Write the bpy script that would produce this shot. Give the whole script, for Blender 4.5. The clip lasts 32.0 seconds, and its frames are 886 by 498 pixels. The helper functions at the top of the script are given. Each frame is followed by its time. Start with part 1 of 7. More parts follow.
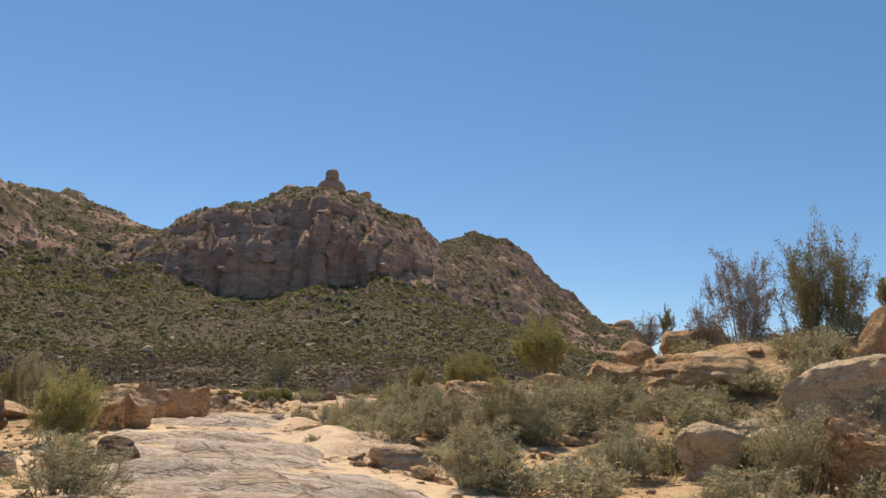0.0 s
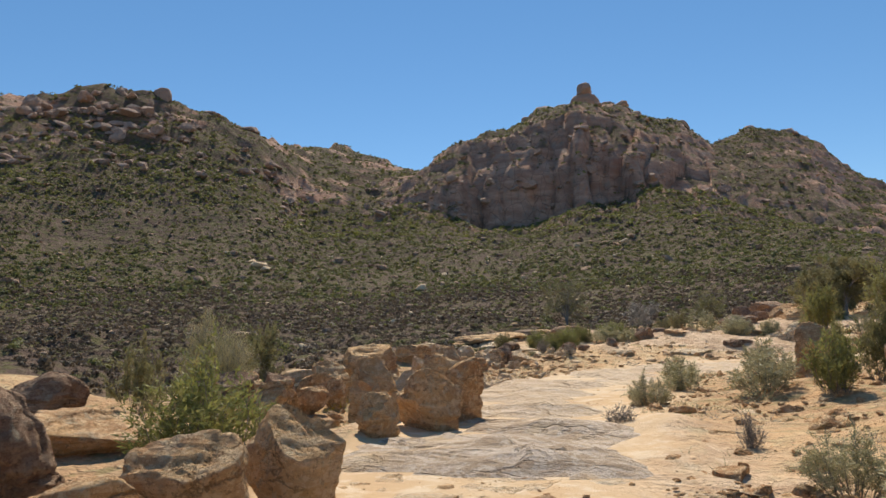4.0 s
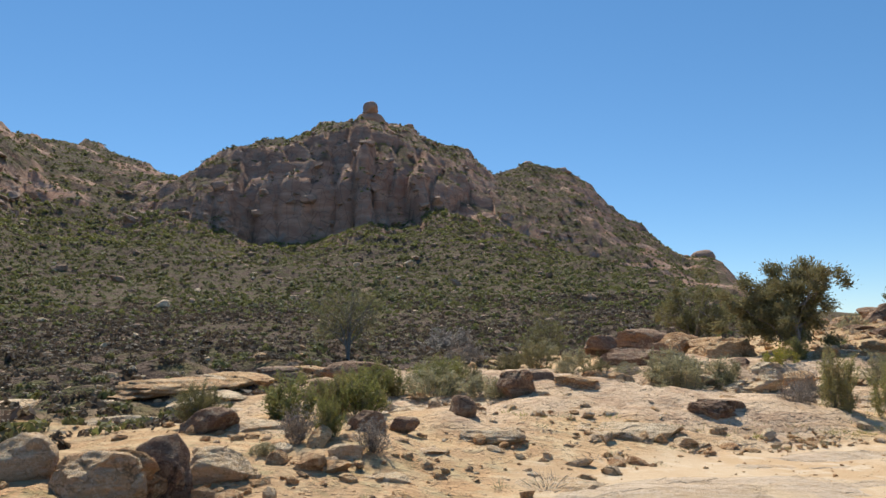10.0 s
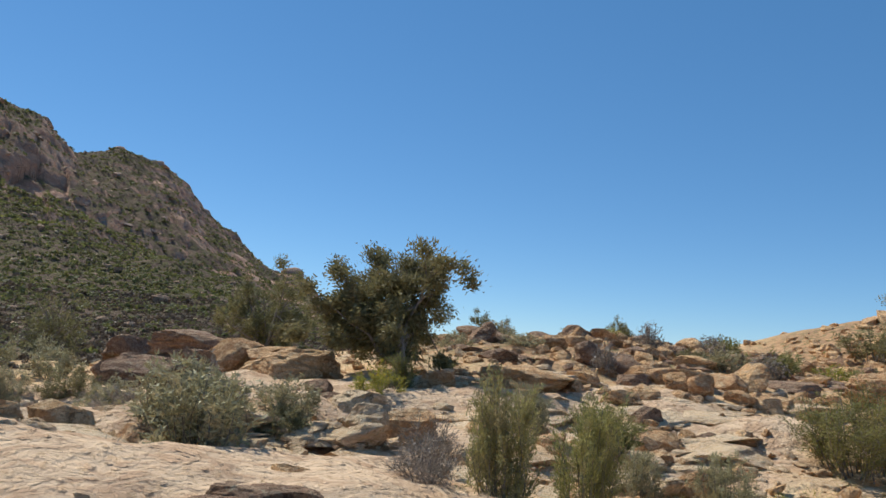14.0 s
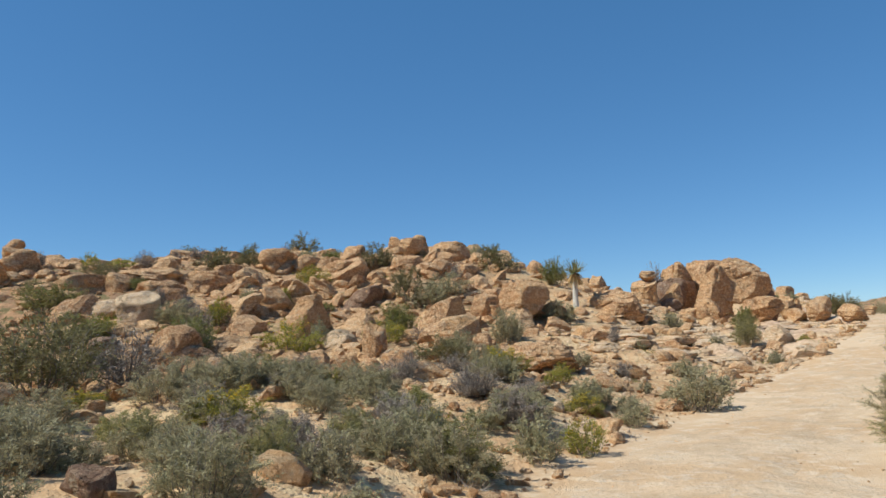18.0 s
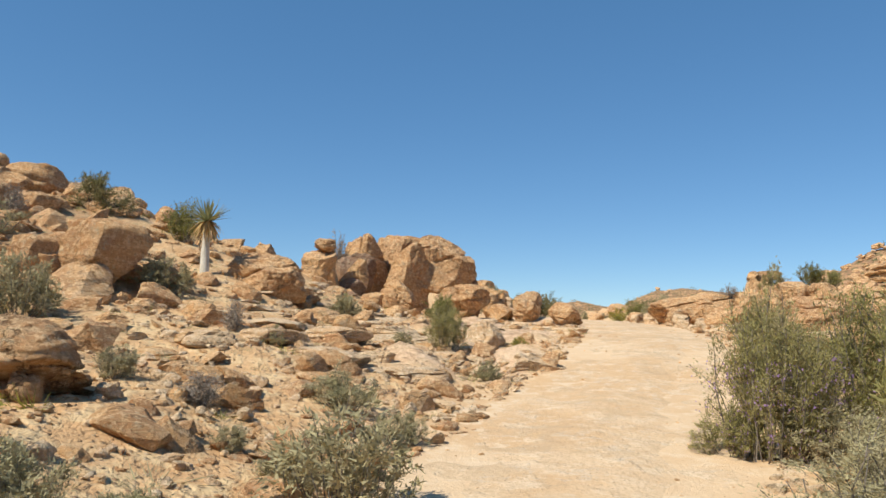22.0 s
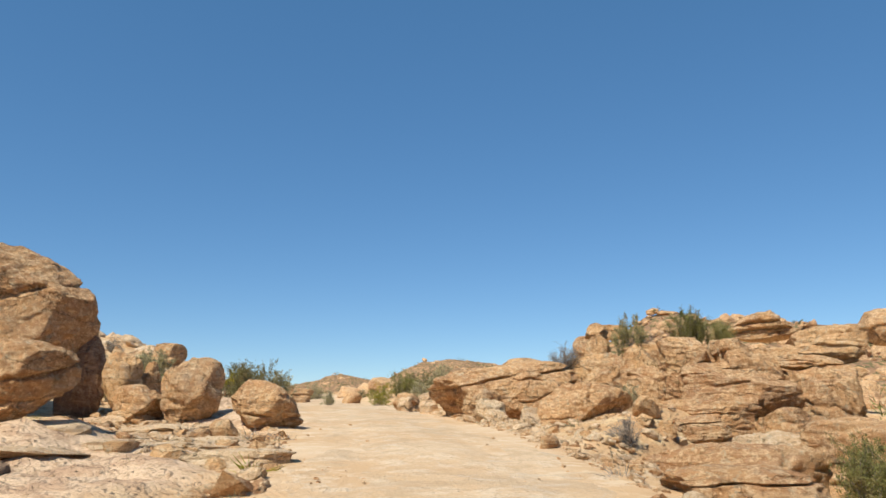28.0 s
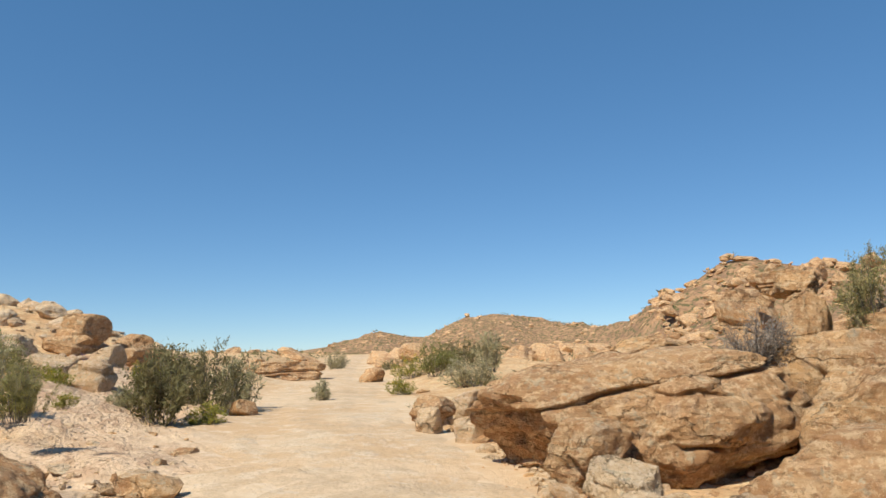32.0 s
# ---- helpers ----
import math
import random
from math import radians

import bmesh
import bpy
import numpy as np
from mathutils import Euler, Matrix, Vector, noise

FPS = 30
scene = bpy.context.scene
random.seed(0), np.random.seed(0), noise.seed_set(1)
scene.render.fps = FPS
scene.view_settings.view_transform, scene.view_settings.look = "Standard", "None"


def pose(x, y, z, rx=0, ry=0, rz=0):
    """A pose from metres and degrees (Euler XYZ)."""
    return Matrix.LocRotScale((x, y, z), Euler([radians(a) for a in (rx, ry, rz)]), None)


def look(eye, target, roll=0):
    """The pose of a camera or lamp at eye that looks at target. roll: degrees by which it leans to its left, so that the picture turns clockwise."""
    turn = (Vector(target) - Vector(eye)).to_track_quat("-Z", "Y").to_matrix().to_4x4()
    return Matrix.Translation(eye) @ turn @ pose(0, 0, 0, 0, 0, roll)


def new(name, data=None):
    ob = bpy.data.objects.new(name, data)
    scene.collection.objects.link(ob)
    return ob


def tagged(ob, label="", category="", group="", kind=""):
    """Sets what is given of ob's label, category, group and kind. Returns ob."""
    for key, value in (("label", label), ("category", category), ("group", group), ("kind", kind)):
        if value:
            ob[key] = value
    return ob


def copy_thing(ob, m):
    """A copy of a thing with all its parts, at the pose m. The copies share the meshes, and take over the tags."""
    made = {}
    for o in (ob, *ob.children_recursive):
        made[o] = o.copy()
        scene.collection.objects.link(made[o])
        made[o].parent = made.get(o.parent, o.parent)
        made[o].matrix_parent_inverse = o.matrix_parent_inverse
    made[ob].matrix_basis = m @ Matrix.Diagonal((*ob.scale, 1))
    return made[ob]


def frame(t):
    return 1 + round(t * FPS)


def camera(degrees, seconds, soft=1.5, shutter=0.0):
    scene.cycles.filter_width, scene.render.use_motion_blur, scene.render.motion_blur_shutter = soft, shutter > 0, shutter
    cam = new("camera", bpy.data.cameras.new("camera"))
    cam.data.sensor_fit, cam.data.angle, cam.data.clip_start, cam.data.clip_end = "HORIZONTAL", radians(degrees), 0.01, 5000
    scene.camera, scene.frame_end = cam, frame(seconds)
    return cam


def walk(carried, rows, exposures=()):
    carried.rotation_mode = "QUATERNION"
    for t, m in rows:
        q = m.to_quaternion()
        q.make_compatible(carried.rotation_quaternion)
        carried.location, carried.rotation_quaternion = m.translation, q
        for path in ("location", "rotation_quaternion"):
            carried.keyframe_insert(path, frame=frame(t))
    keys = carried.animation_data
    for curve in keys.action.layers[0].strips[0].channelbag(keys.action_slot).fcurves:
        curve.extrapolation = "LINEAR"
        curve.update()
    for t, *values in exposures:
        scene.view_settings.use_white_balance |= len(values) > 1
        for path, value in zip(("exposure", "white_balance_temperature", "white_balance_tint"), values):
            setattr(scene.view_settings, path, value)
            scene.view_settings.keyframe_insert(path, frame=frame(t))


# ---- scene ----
cam = camera(60.0, 32.0)
# seconds, x, y, z, then yaw to the left of +y, pitch up and lean in degrees
PATH = (
    (0.0, 1.66, -5.67, 1.55, 0.03, 10.37, 2.36),
    (0.5, 1.50, -4.29, 1.65, 4.01, 10.23, 1.66),
    (1.0, 1.35, -2.99, 1.84, 6.88, 9.56, -2.09),
    (1.5, 1.04, -1.84, 1.88, 9.60, 11.03, 1.06),
    (2.0, 0.64, -0.25, 1.99, 12.41, 9.08, 0.60),
    (2.5, 0.18, 1.40, 2.05, 14.80, 6.59, -0.87),
    (3.0, -0.47, 3.08, 1.98, 17.52, 5.01, 1.28),
    (3.5, -1.03, 4.70, 2.07, 19.30, 4.54, -2.75),
    (5.5, -3.28, 10.28, 2.12, 19.92, 5.78, 3.36),
    (6.0, -3.67, 11.87, 2.09, 17.40, 6.36, 1.43),
    (6.5, -4.08, 13.56, 2.09, 15.18, 6.24, 2.52),
    (7.0, -4.20, 15.14, 2.11, 13.33, 6.09, -5.60),
    (7.5, -4.59, 16.50, 2.08, 12.69, 4.73, -0.67),
    (8.0, -4.77, 17.83, 2.06, 12.32, 3.83, -1.99),
    (8.5, -5.04, 19.40, 1.91, 10.22, 2.73, -1.69),
    (9.0, -5.24, 20.86, 1.94, 8.44, 3.76, 0.78),
    (9.5, -5.35, 22.25, 1.81, 5.85, 4.66, 2.43),
    (10.0, -5.25, 23.73, 1.88, 2.78, 6.44, -0.37),
    (10.5, -5.19, 25.18, 1.79, -0.39, 5.37, 0.17),
    (11.0, -5.02, 26.45, 1.77, -2.95, 5.09, -0.18),
    (11.5, -4.65, 27.61, 1.74, -6.42, 3.89, -4.35),
    (12.0, -4.52, 28.57, 1.77, -8.13, 6.06, -0.40),
    (12.5, -4.17, 29.71, 1.73, -11.23, 7.61, 0.84),
    (13.0, -3.64, 30.79, 1.68, -15.68, 7.77, -2.76),
    (13.5, -3.20, 31.75, 1.66, -20.88, 7.68, 0.81),
    (15.5, 1.53, 35.01, 1.71, -48.24, 9.07, -0.21),
    (16.0, 3.17, 35.62, 1.72, -56.59, 8.08, -0.57),
    (16.5, 5.18, 36.13, 1.74, -65.29, 8.16, -0.36),
    (17.0, 7.14, 36.29, 1.68, -74.23, 8.21, -1.33),
    (17.5, 9.10, 36.20, 1.65, -81.91, 7.26, -1.48),
    (18.0, 11.31, 35.91, 1.64, -88.87, 7.58, -2.11),
    (18.5, 13.36, 35.44, 1.59, -94.98, 6.85, -1.47),
    (19.0, 15.03, 34.98, 1.58, -99.51, 6.50, -1.01),
    (19.5, 16.53, 34.45, 1.56, -102.71, 6.97, 0.02),
    (20.0, 17.30, 34.14, 1.70, -104.83, 7.23, -0.54),
    (20.5, 18.28, 33.80, 1.62, -106.21, 7.21, -0.37),
    (21.0, 19.48, 33.38, 1.64, -107.36, 6.83, 0.92),
    (21.5, 20.74, 32.86, 1.65, -108.93, 6.70, 0.57),
    (22.0, 21.91, 32.37, 1.66, -110.67, 6.69, 1.39),
    (22.5, 23.05, 31.79, 1.67, -112.61, 6.88, 0.43),
    (23.0, 24.24, 31.21, 1.66, -113.64, 6.45, 1.04),
    (23.5, 25.40, 30.56, 1.66, -115.37, 6.36, 0.68),
    (24.0, 26.48, 29.91, 1.71, -116.70, 6.51, 1.33),
    (24.5, 27.53, 29.13, 1.75, -118.80, 7.95, -0.27),
    (25.0, 28.63, 28.37, 1.82, -120.51, 9.64, -0.07),
    (25.5, 29.68, 27.68, 1.97, -121.85, 12.78, 2.11),
    (27.5, 33.35, 24.72, 2.36, -127.02, 11.45, -0.22),
    (28.0, 34.36, 23.90, 2.51, -127.96, 12.24, -0.17),
    (28.5, 35.22, 23.12, 2.72, -129.12, 13.19, -1.82),
    (29.0, 36.21, 22.35, 2.85, -129.08, 13.38, -0.47),
    (29.5, 37.10, 21.61, 3.01, -128.24, 14.54, -0.35),
    (30.0, 38.04, 20.82, 3.18, -127.83, 13.36, -2.60),
    (30.5, 38.96, 20.19, 3.34, -126.04, 13.65, -1.17),
    (31.0, 39.99, 19.63, 3.44, -124.48, 13.07, 3.45),
    (31.5, 40.97, 18.79, 3.50, -124.90, 10.21, -1.19),
    (32.0, 41.91, 18.17, 3.59, -124.84, 8.84, -1.10),
)


def aim(x, y, z, yaw, pitch, lean):
    m = Euler((radians(90 + pitch), 0, radians(yaw))).to_matrix().to_4x4()
    return Matrix.Translation((x, y, z)) @ m @ pose(0, 0, 0, 0, 0, lean)


EXPOSURES = ((0.0, 0.36, 7400, 12), (3.5, 0.34, 7000, 8), (9.0, 0.38, 6600, 6), (13.0, 0.32, 6500, 5), (16.0, 0.06, 6100, 4), (17.5, 0.12, 6100, 4), (19.0, 0.26, 6500, 5), (22.0, 0.34, 6800, 6), (27.5, 0.33, 6800, 6), (29.5, 0.24, 6600, 6), (32.0, 0.27, 6700, 6))
walk(cam, [(t, aim(*p)) for t, *p in PATH], EXPOSURES)

# ---- sky and sun ----
SUN_YAW, SUN_UP = 18.0, 50.0
world = bpy.data.worlds.new("desert_sky")
scene.world = world
world.use_nodes = True
wt = world.node_tree
sky = wt.nodes.new("ShaderNodeTexSky")
sky.sky_type, sky.sun_disc = "NISHITA", False
sky.sun_elevation, sky.sun_rotation = radians(SUN_UP), radians(-SUN_YAW)
sky.altitude, sky.air_density, sky.dust_density, sky.ozone_density = 1800, 0.95, 0.0, 3.0
wt.nodes["Background"].inputs["Strength"].default_value = 0.122
vivid = wt.nodes.new("ShaderNodeHueSaturation")
vivid.inputs["Saturation"].default_value = 1.13
wt.links.new(sky.outputs["Color"], vivid.inputs["Color"])
clear = wt.nodes.new("ShaderNodeMixRGB")
clear.inputs["Fac"].default_value, clear.inputs["Color2"].default_value = 0.40, (0.40, 1.45, 3.15, 1)
wt.links.new(vivid.outputs["Color"], clear.inputs["Color1"])
wt.links.new(clear.outputs["Color"], wt.nodes["Background"].inputs["Color"])
sun = new("sun", bpy.data.lights.new("sun", "SUN"))
sun.data.energy, sun.data.angle, sun.data.color = 4.3, radians(0.53), (1.0, 0.95, 0.86)
sun.matrix_world = look((0, 0, 60), Vector((0, 0, 60)) - Vector((-math.sin(radians(SUN_YAW)) * math.cos(radians(SUN_UP)), math.cos(radians(SUN_YAW)) * math.cos(radians(SUN_UP)), math.sin(radians(SUN_UP)))))

# ---- the lie of the land ----
def lattice(i, j, k, seed):
    h = (i * 374761393 + j * 668265263 + k * 2147483647 + seed * 1274126177) & 0xFFFFFFFF
    h = ((h ^ (h >> 13)) * 1274126177) & 0xFFFFFFFF
    return ((h ^ (h >> 16)) & 0xFFFF) / 65535.0 * 2 - 1


def vnoise(x, y, z=0.0, seed=0):
    """Smooth value noise from -1 to 1, on arrays."""
    x, y, z = np.broadcast_arrays(np.asarray(x, float), np.asarray(y, float), np.asarray(z, float))
    i, j, k = (np.floor(v).astype(np.int64) for v in (x, y, z))
    u, v, w = x - i, y - j, z - k
    u, v, w = u * u * (3 - 2 * u), v * v * (3 - 2 * v), w * w * (3 - 2 * w)
    flat = bool(np.all(w == 0))
    out = 0
    for dk in ((0,) if flat else (0, 1)):
        a = lattice(i, j, k + dk, seed) * (1 - u) + lattice(i + 1, j, k + dk, seed) * u
        b = lattice(i, j + 1, k + dk, seed) * (1 - u) + lattice(i + 1, j + 1, k + dk, seed) * u
        out = out + (a * (1 - v) + b * v) * (1 if flat else (w if dk else 1 - w))
    return out


def fbm(x, y, z=0.0, octaves=4, seed=0, gain=0.5):
    out, amp = 0, 1.0
    for n in range(octaves):
        f = 2.0**n
        out = out + amp * vnoise(np.asarray(x) * f + 17.3 * n, np.asarray(y) * f - 9.1 * n, np.asarray(z) * f, seed + n)
        amp *= gain
    return out


def step(a, b, v):
    t = np.clip((v - a) / (b - a), 0, 1)
    return t * t * (3 - 2 * t)


# the road's centre line: x, y, height
ROAD = np.array((
    (6, -30, -0.6), (3.6, -14, -0.35), (1.9, -5.7, -0.1), (1.2, -1.5, 0.2), (-0.3, 3.1, 0.33), (-2.1, 7.5, 0.4), (-3.6, 12, 0.42),
    (-4.5, 16.5, 0.4), (-5.1, 20.5, 0.27), (-5.2, 24, 0.2), (-4.8, 27.5, 0.1), (-3.6, 31, 0.05), (-1.4, 33.6, 0.04), (1.5, 35.1, 0.05),
    (5.2, 36.2, 0.08), (9.1, 36.2, 0), (13.4, 35.4, -0.06), (16.5, 34.5, -0.06), (21.9, 32.4, 0), (26.5, 29.9, 0.05), (30, 27.4, 0.33),
    (34.4, 23.9, 0.86), (38, 20.8, 1.52), (41.9, 18.1, 1.93), (46.8, 15.5, 2.3), (52.3, 13.0, 2.6), (57.0, 10.9, 2.8), (65.2, 6.6, 3.0), (86.2, -4.8, 3.7), (130, -30, 5.5),
))


def spline(p, n):
    """Points along a Catmull-Rom curve, n to each span."""
    q = np.vstack((2 * p[0] - p[1], p, 2 * p[-1] - p[-2]))
    t = np.linspace(0, 1, n, endpoint=False)[:, None]
    out = []
    for a, b, c, d in zip(q, q[1:], q[2:], q[3:]):
        out.append(0.5 * (2 * b + (c - a) * t + (2 * a - 5 * b + 4 * c - d) * t**2 + (3 * b - a - 3 * c + d) * t**3))
    return np.vstack(out + [p[-1:]])


LINE = spline(ROAD, 6)


def road_at(x, y):
    """Distance to the road's centre line (negative on its left), and the road's height there."""
    x, y = np.asarray(x, float), np.asarray(y, float)
    best, side, high = np.full(x.shape, 1e9), np.zeros(x.shape), np.zeros(x.shape)
    for a, b in zip(LINE, LINE[1:]):
        d = b[:2] - a[:2]
        t = np.clip(((x - a[0]) * d[0] + (y - a[1]) * d[1]) / (d @ d), 0, 1)
        ex, ey = x - a[0] - t * d[0], y - a[1] - t * d[1]
        r = np.hypot(ex, ey)
        m = r < best
        best = np.where(m, r, best)
        side = np.where(m, np.sign(d[1] * ex - d[0] * ey), side)
        high = np.where(m, a[2] + t * (b[2] - a[2]), high)
    return best * np.where(side == 0, 1, side), high


# the mountain as seen round from the valley: bearing to the left of +y, range and height of its crest
MOUNT = (-4.0, 14.0)
CREST = np.array((
    (-60, 200, 0), (-30, 220, 3), (-19, 225, 8), (-17.7, 230, 11.7), (-16.1, 238, 21.6), (-15, 242, 23.2), (-13.9, 250, 24.2), (-10.9, 258, 35.5), (-9, 260, 42),
    (-7.2, 260, 53), (-3.6, 260, 58.5), (-0.7, 270, 56), (0.6, 282, 63), (1.5, 288, 69), (2.8, 292, 71.5), (4.3, 297, 74.5), (5.5, 300, 81), (9.3, 300, 83.3), (11.8, 300, 81.6),
    (12.9, 300, 75.2), (14.5, 300, 70), (18, 300, 65), (20.5, 305, 58), (21.3, 320, 61), (24.8, 330, 70.5), (27.2, 330, 76), (32, 261, 62.7), (33.7, 240, 61), (37.2, 232, 66), (41.3, 230, 70.3), (45, 230, 71), (50, 230, 65), (62, 230, 60), (90, 230, 30),
))
away = np.interp(CREST[:, 0], (-4, 0.5), (1.30, 1.0))
CREST[:, 0] = np.where(CREST[:, 0] < -2, CREST[:, 0] * 1.035, CREST[:, 0])
CREST[:, 1] *= away
CREST[:, 2] = 2 + (CREST[:, 2] - 2) * away
CLIFF = np.array((  # bearing, height of the cliff's foot and of its top
    (-12, 14, 16), (-6, 21, 24), (-1, 27, 30), (0.5, 29, 36), (2.4, 31, 43), (4.3, 30.5, 48), (8.3, 29, 50), (12.4, 23, 48.5), (16.5, 23.5, 47), (19.1, 26, 45), (23.1, 30, 37), (25, 28, 31), (30, 30, 33), (34, 42, 46), (40, 48, 54), (47, 48, 54), (56, 44, 49),
))


def mountain(x, y):
    dx, dy = x - MOUNT[0], y - MOUNT[1]
    r, az = np.hypot(dx, dy), np.degrees(np.arctan2(-dx, dy))
    az = az + 0.35 * vnoise(x / 25, y / 25, seed=11) * step(150, 200, r)
    d, zc = np.interp(az, CREST[:, 0], CREST[:, 1]), np.interp(az, CREST[:, 0], CREST[:, 2])
    zb, zt = np.interp(az, CLIFF[:, 0], CLIFF[:, 1]), np.interp(az, CLIFF[:, 0], CLIFF[:, 2])
    low = np.clip(zc / 45, 0, 1)
    zb, zt = np.minimum(zb * (0.3 + 0.7 * low), zc * 0.75), np.minimum(zt, zc * 0.92)
    left = step(24, 42, az)
    cell = az * 0.62 + 0.55 * vnoise(az * 0.4, r / 9, seed=35)
    part_of = np.floor(cell)
    butt = 2.6 * fbm(x / 15, y / 15, octaves=4, seed=31) + 3.6 * lattice(part_of.astype(np.int64), 0 * part_of.astype(np.int64), 0, 33) - 2.2 * (np.abs(cell - part_of - 0.5) * 2) ** 6 + 3.2 * vnoise(az * 0.16, 0 * r, seed=36)
    rr = r + butt * (0.25 + 0.75 * step(-3, 1, az) * (1 - step(20, 27, az))) * step(175, 200, r) * (1 - step(214, 260, r))
    knots = (np.full(r.shape, 40.0), np.full(r.shape, 75.0), np.full(r.shape, 110.0), np.full(r.shape, 150.0), np.minimum(203, d - 27), np.minimum(209, d - 21), np.minimum(226, d - 10), d, d + 90, d + 600)
    f0 = -0.6 - 1.2 * left
    high = (f0, f0 + 1.6 * low, (5.6 + 0.4 * left) * low, (13 + 5 * left) * low, zb, zb + 0.62 * (zt - zb), zt + 0.30 * np.maximum(zc - zt, 0), zc, zc * 0.55, zc * 0.1)
    z = np.where(r < 40, f0, high[-1])
    face = np.clip(step(-2.5, 1.5, az) * (1 - step(20, 26, az)) + 0.45 * step(36, 42, az) * (1 - step(50, 56, az)), 0, 1)
    run = np.maximum(d - knots[4], 1)
    lean = [zb + (zc - zb) * ((knots[q] - knots[4]) / run) ** 0.9 for q in (5, 6)]
    high = high[:5] + (high[5] * face + lean[0] * (1 - face), high[6] * face + lean[1] * (1 - face)) + high[7:]
    for (ra, rb), (za, zb2) in zip(zip(knots, knots[1:]), zip(high, high[1:])):
        t = np.clip((rr - ra) / (rb - ra), 0, 1)
        z = np.where((rr >= ra) & (rr < rb), za + (zb2 - za) * t, z)
    rough = step(60, 200, r) * low
    z = z + rough * (1.6 * fbm(x / 22, y / 22, octaves=4, seed=5) + 1.3 * np.abs(fbm(x / 7, y / 7, octaves=3, seed=8)))
    ledge = z + 0.5 * np.sin(z * 1.1 + 2 * vnoise(x / 18, y / 18, seed=41))
    z = np.where(r > 190, z * 0.4 + ledge * 0.6, z)
    return np.where(dy < -120, np.minimum(z, 5), z)


# hills to the east and south-east
HILL_EYE = (42.0, 18.0)
HILLS = np.array((
    (-178, 70, 4), (-155, 70, 11), (-147.3, 75, 11.9), (-145.3, 75, 12.1), (-142.8, 75, 9.6), (-140.8, 78, 10), (-137.5, 120, 9.1), (-131.8, 170, 12.8), (-130, 170, 14.9), (-126.2, 170, 14),
    (-122.9, 170, 9.4), (-119.7, 170, 10.9), (-114, 170, 6.2), (-104, 170, 6), (-80, 170, 6),
))


def far_hills(x, y):
    dx, dy = x - HILL_EYE[0], y - HILL_EYE[1]
    r, az = np.hypot(dx, dy), np.degrees(np.arctan2(-dx, dy))
    az = np.where(az > 0, az - 360, az)
    d, zc = np.interp(az, HILLS[:, 0], HILLS[:, 1]), np.interp(az, HILLS[:, 0], HILLS[:, 2])
    t = np.clip((r / d - 0.42) / 0.58, 0, 1)
    z = 2.5 + (zc - 2.5) * t**1.4
    z = np.where(r > d, zc * np.exp(-((r - d) / 160)), z) * step(-195, -170, az) * (1 - step(-95, -75, az))
    return z + step(0.3, 0.9, t) * 1.2 * np.abs(fbm(x / 6, y / 6, octaves=3, seed=21))


HILL_U = (0, 10, 20, 28, 34, 38, 44, 49, 57, 66, 100, 200)
HILL_Z = (-0.5, 0.1, 0.5, 1.1, 1.3, 2.0, 4.0, 6.0, 7.3, 8.0, 10, 10)
LOW_Z = (-0.5, -0.1, 0.0, 0.2, 0.7, 1.2, 1.8, 2.4, 3.1, 4.1, 5.2, 7)


def ground(x, y, fine=True):
    """Height of the ground, on arrays."""
    x, y = np.asarray(x, float), np.asarray(y, float)
    valley = 0.1 + 0.012 * np.clip(y, 0, 60) - 1.3 * step(-8, -24, x) * step(0, 20, y)
    u = x + 0.12 * (y - 35)
    tall = step(20, 37, y)
    hill = (np.interp(u, HILL_U, HILL_Z) * tall + np.interp(u, HILL_U, LOW_Z) * (1 - tall)) * (1 - step(62, 105, y)) - 3 * step(62, 105, y)
    knoll = 3.4 * np.exp(-(((x - 13) / 7) ** 2) - ((y - 18) / 8) ** 2)
    bank = 1.5 * np.exp(-(((x - 48) / 7) ** 2) - ((y - 5) / 5) ** 2)
    bank = bank + 1.7 * np.exp(-(((x - 68.5) / 8.5) ** 2) - ((y - 16.5) / 4.5) ** 2)
    shelf = 0.8 * np.exp(-(((x - 10) / 8) ** 2) - ((y - 52) / 7) ** 2)
    shelf = shelf + 1.7 * np.exp(-(((x - 17.5) / 9) ** 2) - ((y - 55) / 8) ** 2)
    z = np.maximum(valley + knoll + shelf, hill + bank + 0.3 * knoll + shelf)
    z = np.maximum(z, mountain(x, y))
    z = np.maximum(z, far_hills(x, y))
    s, zr = road_at(x, y)
    s = np.abs(s)
    near = 1 - step(1.7, 5.5, s)
    z = z * (1 - near) + zr * near
    z = z + 0.22 * fbm(x / 3.1, y / 3.1, octaves=3, seed=3) * step(2.0, 5.0, s) * (1 - step(60, 150, np.hypot(x, y - 20)))
    if fine:
        z = z + 0.035 * fbm(x / 0.9, y / 0.9, octaves=3, seed=4) * step(1.2, 3.0, s)
    far = np.hypot(x - 20, y - 60)
    return z * (1 - step(700, 1200, far)) - 3 * step(700, 1200, far)


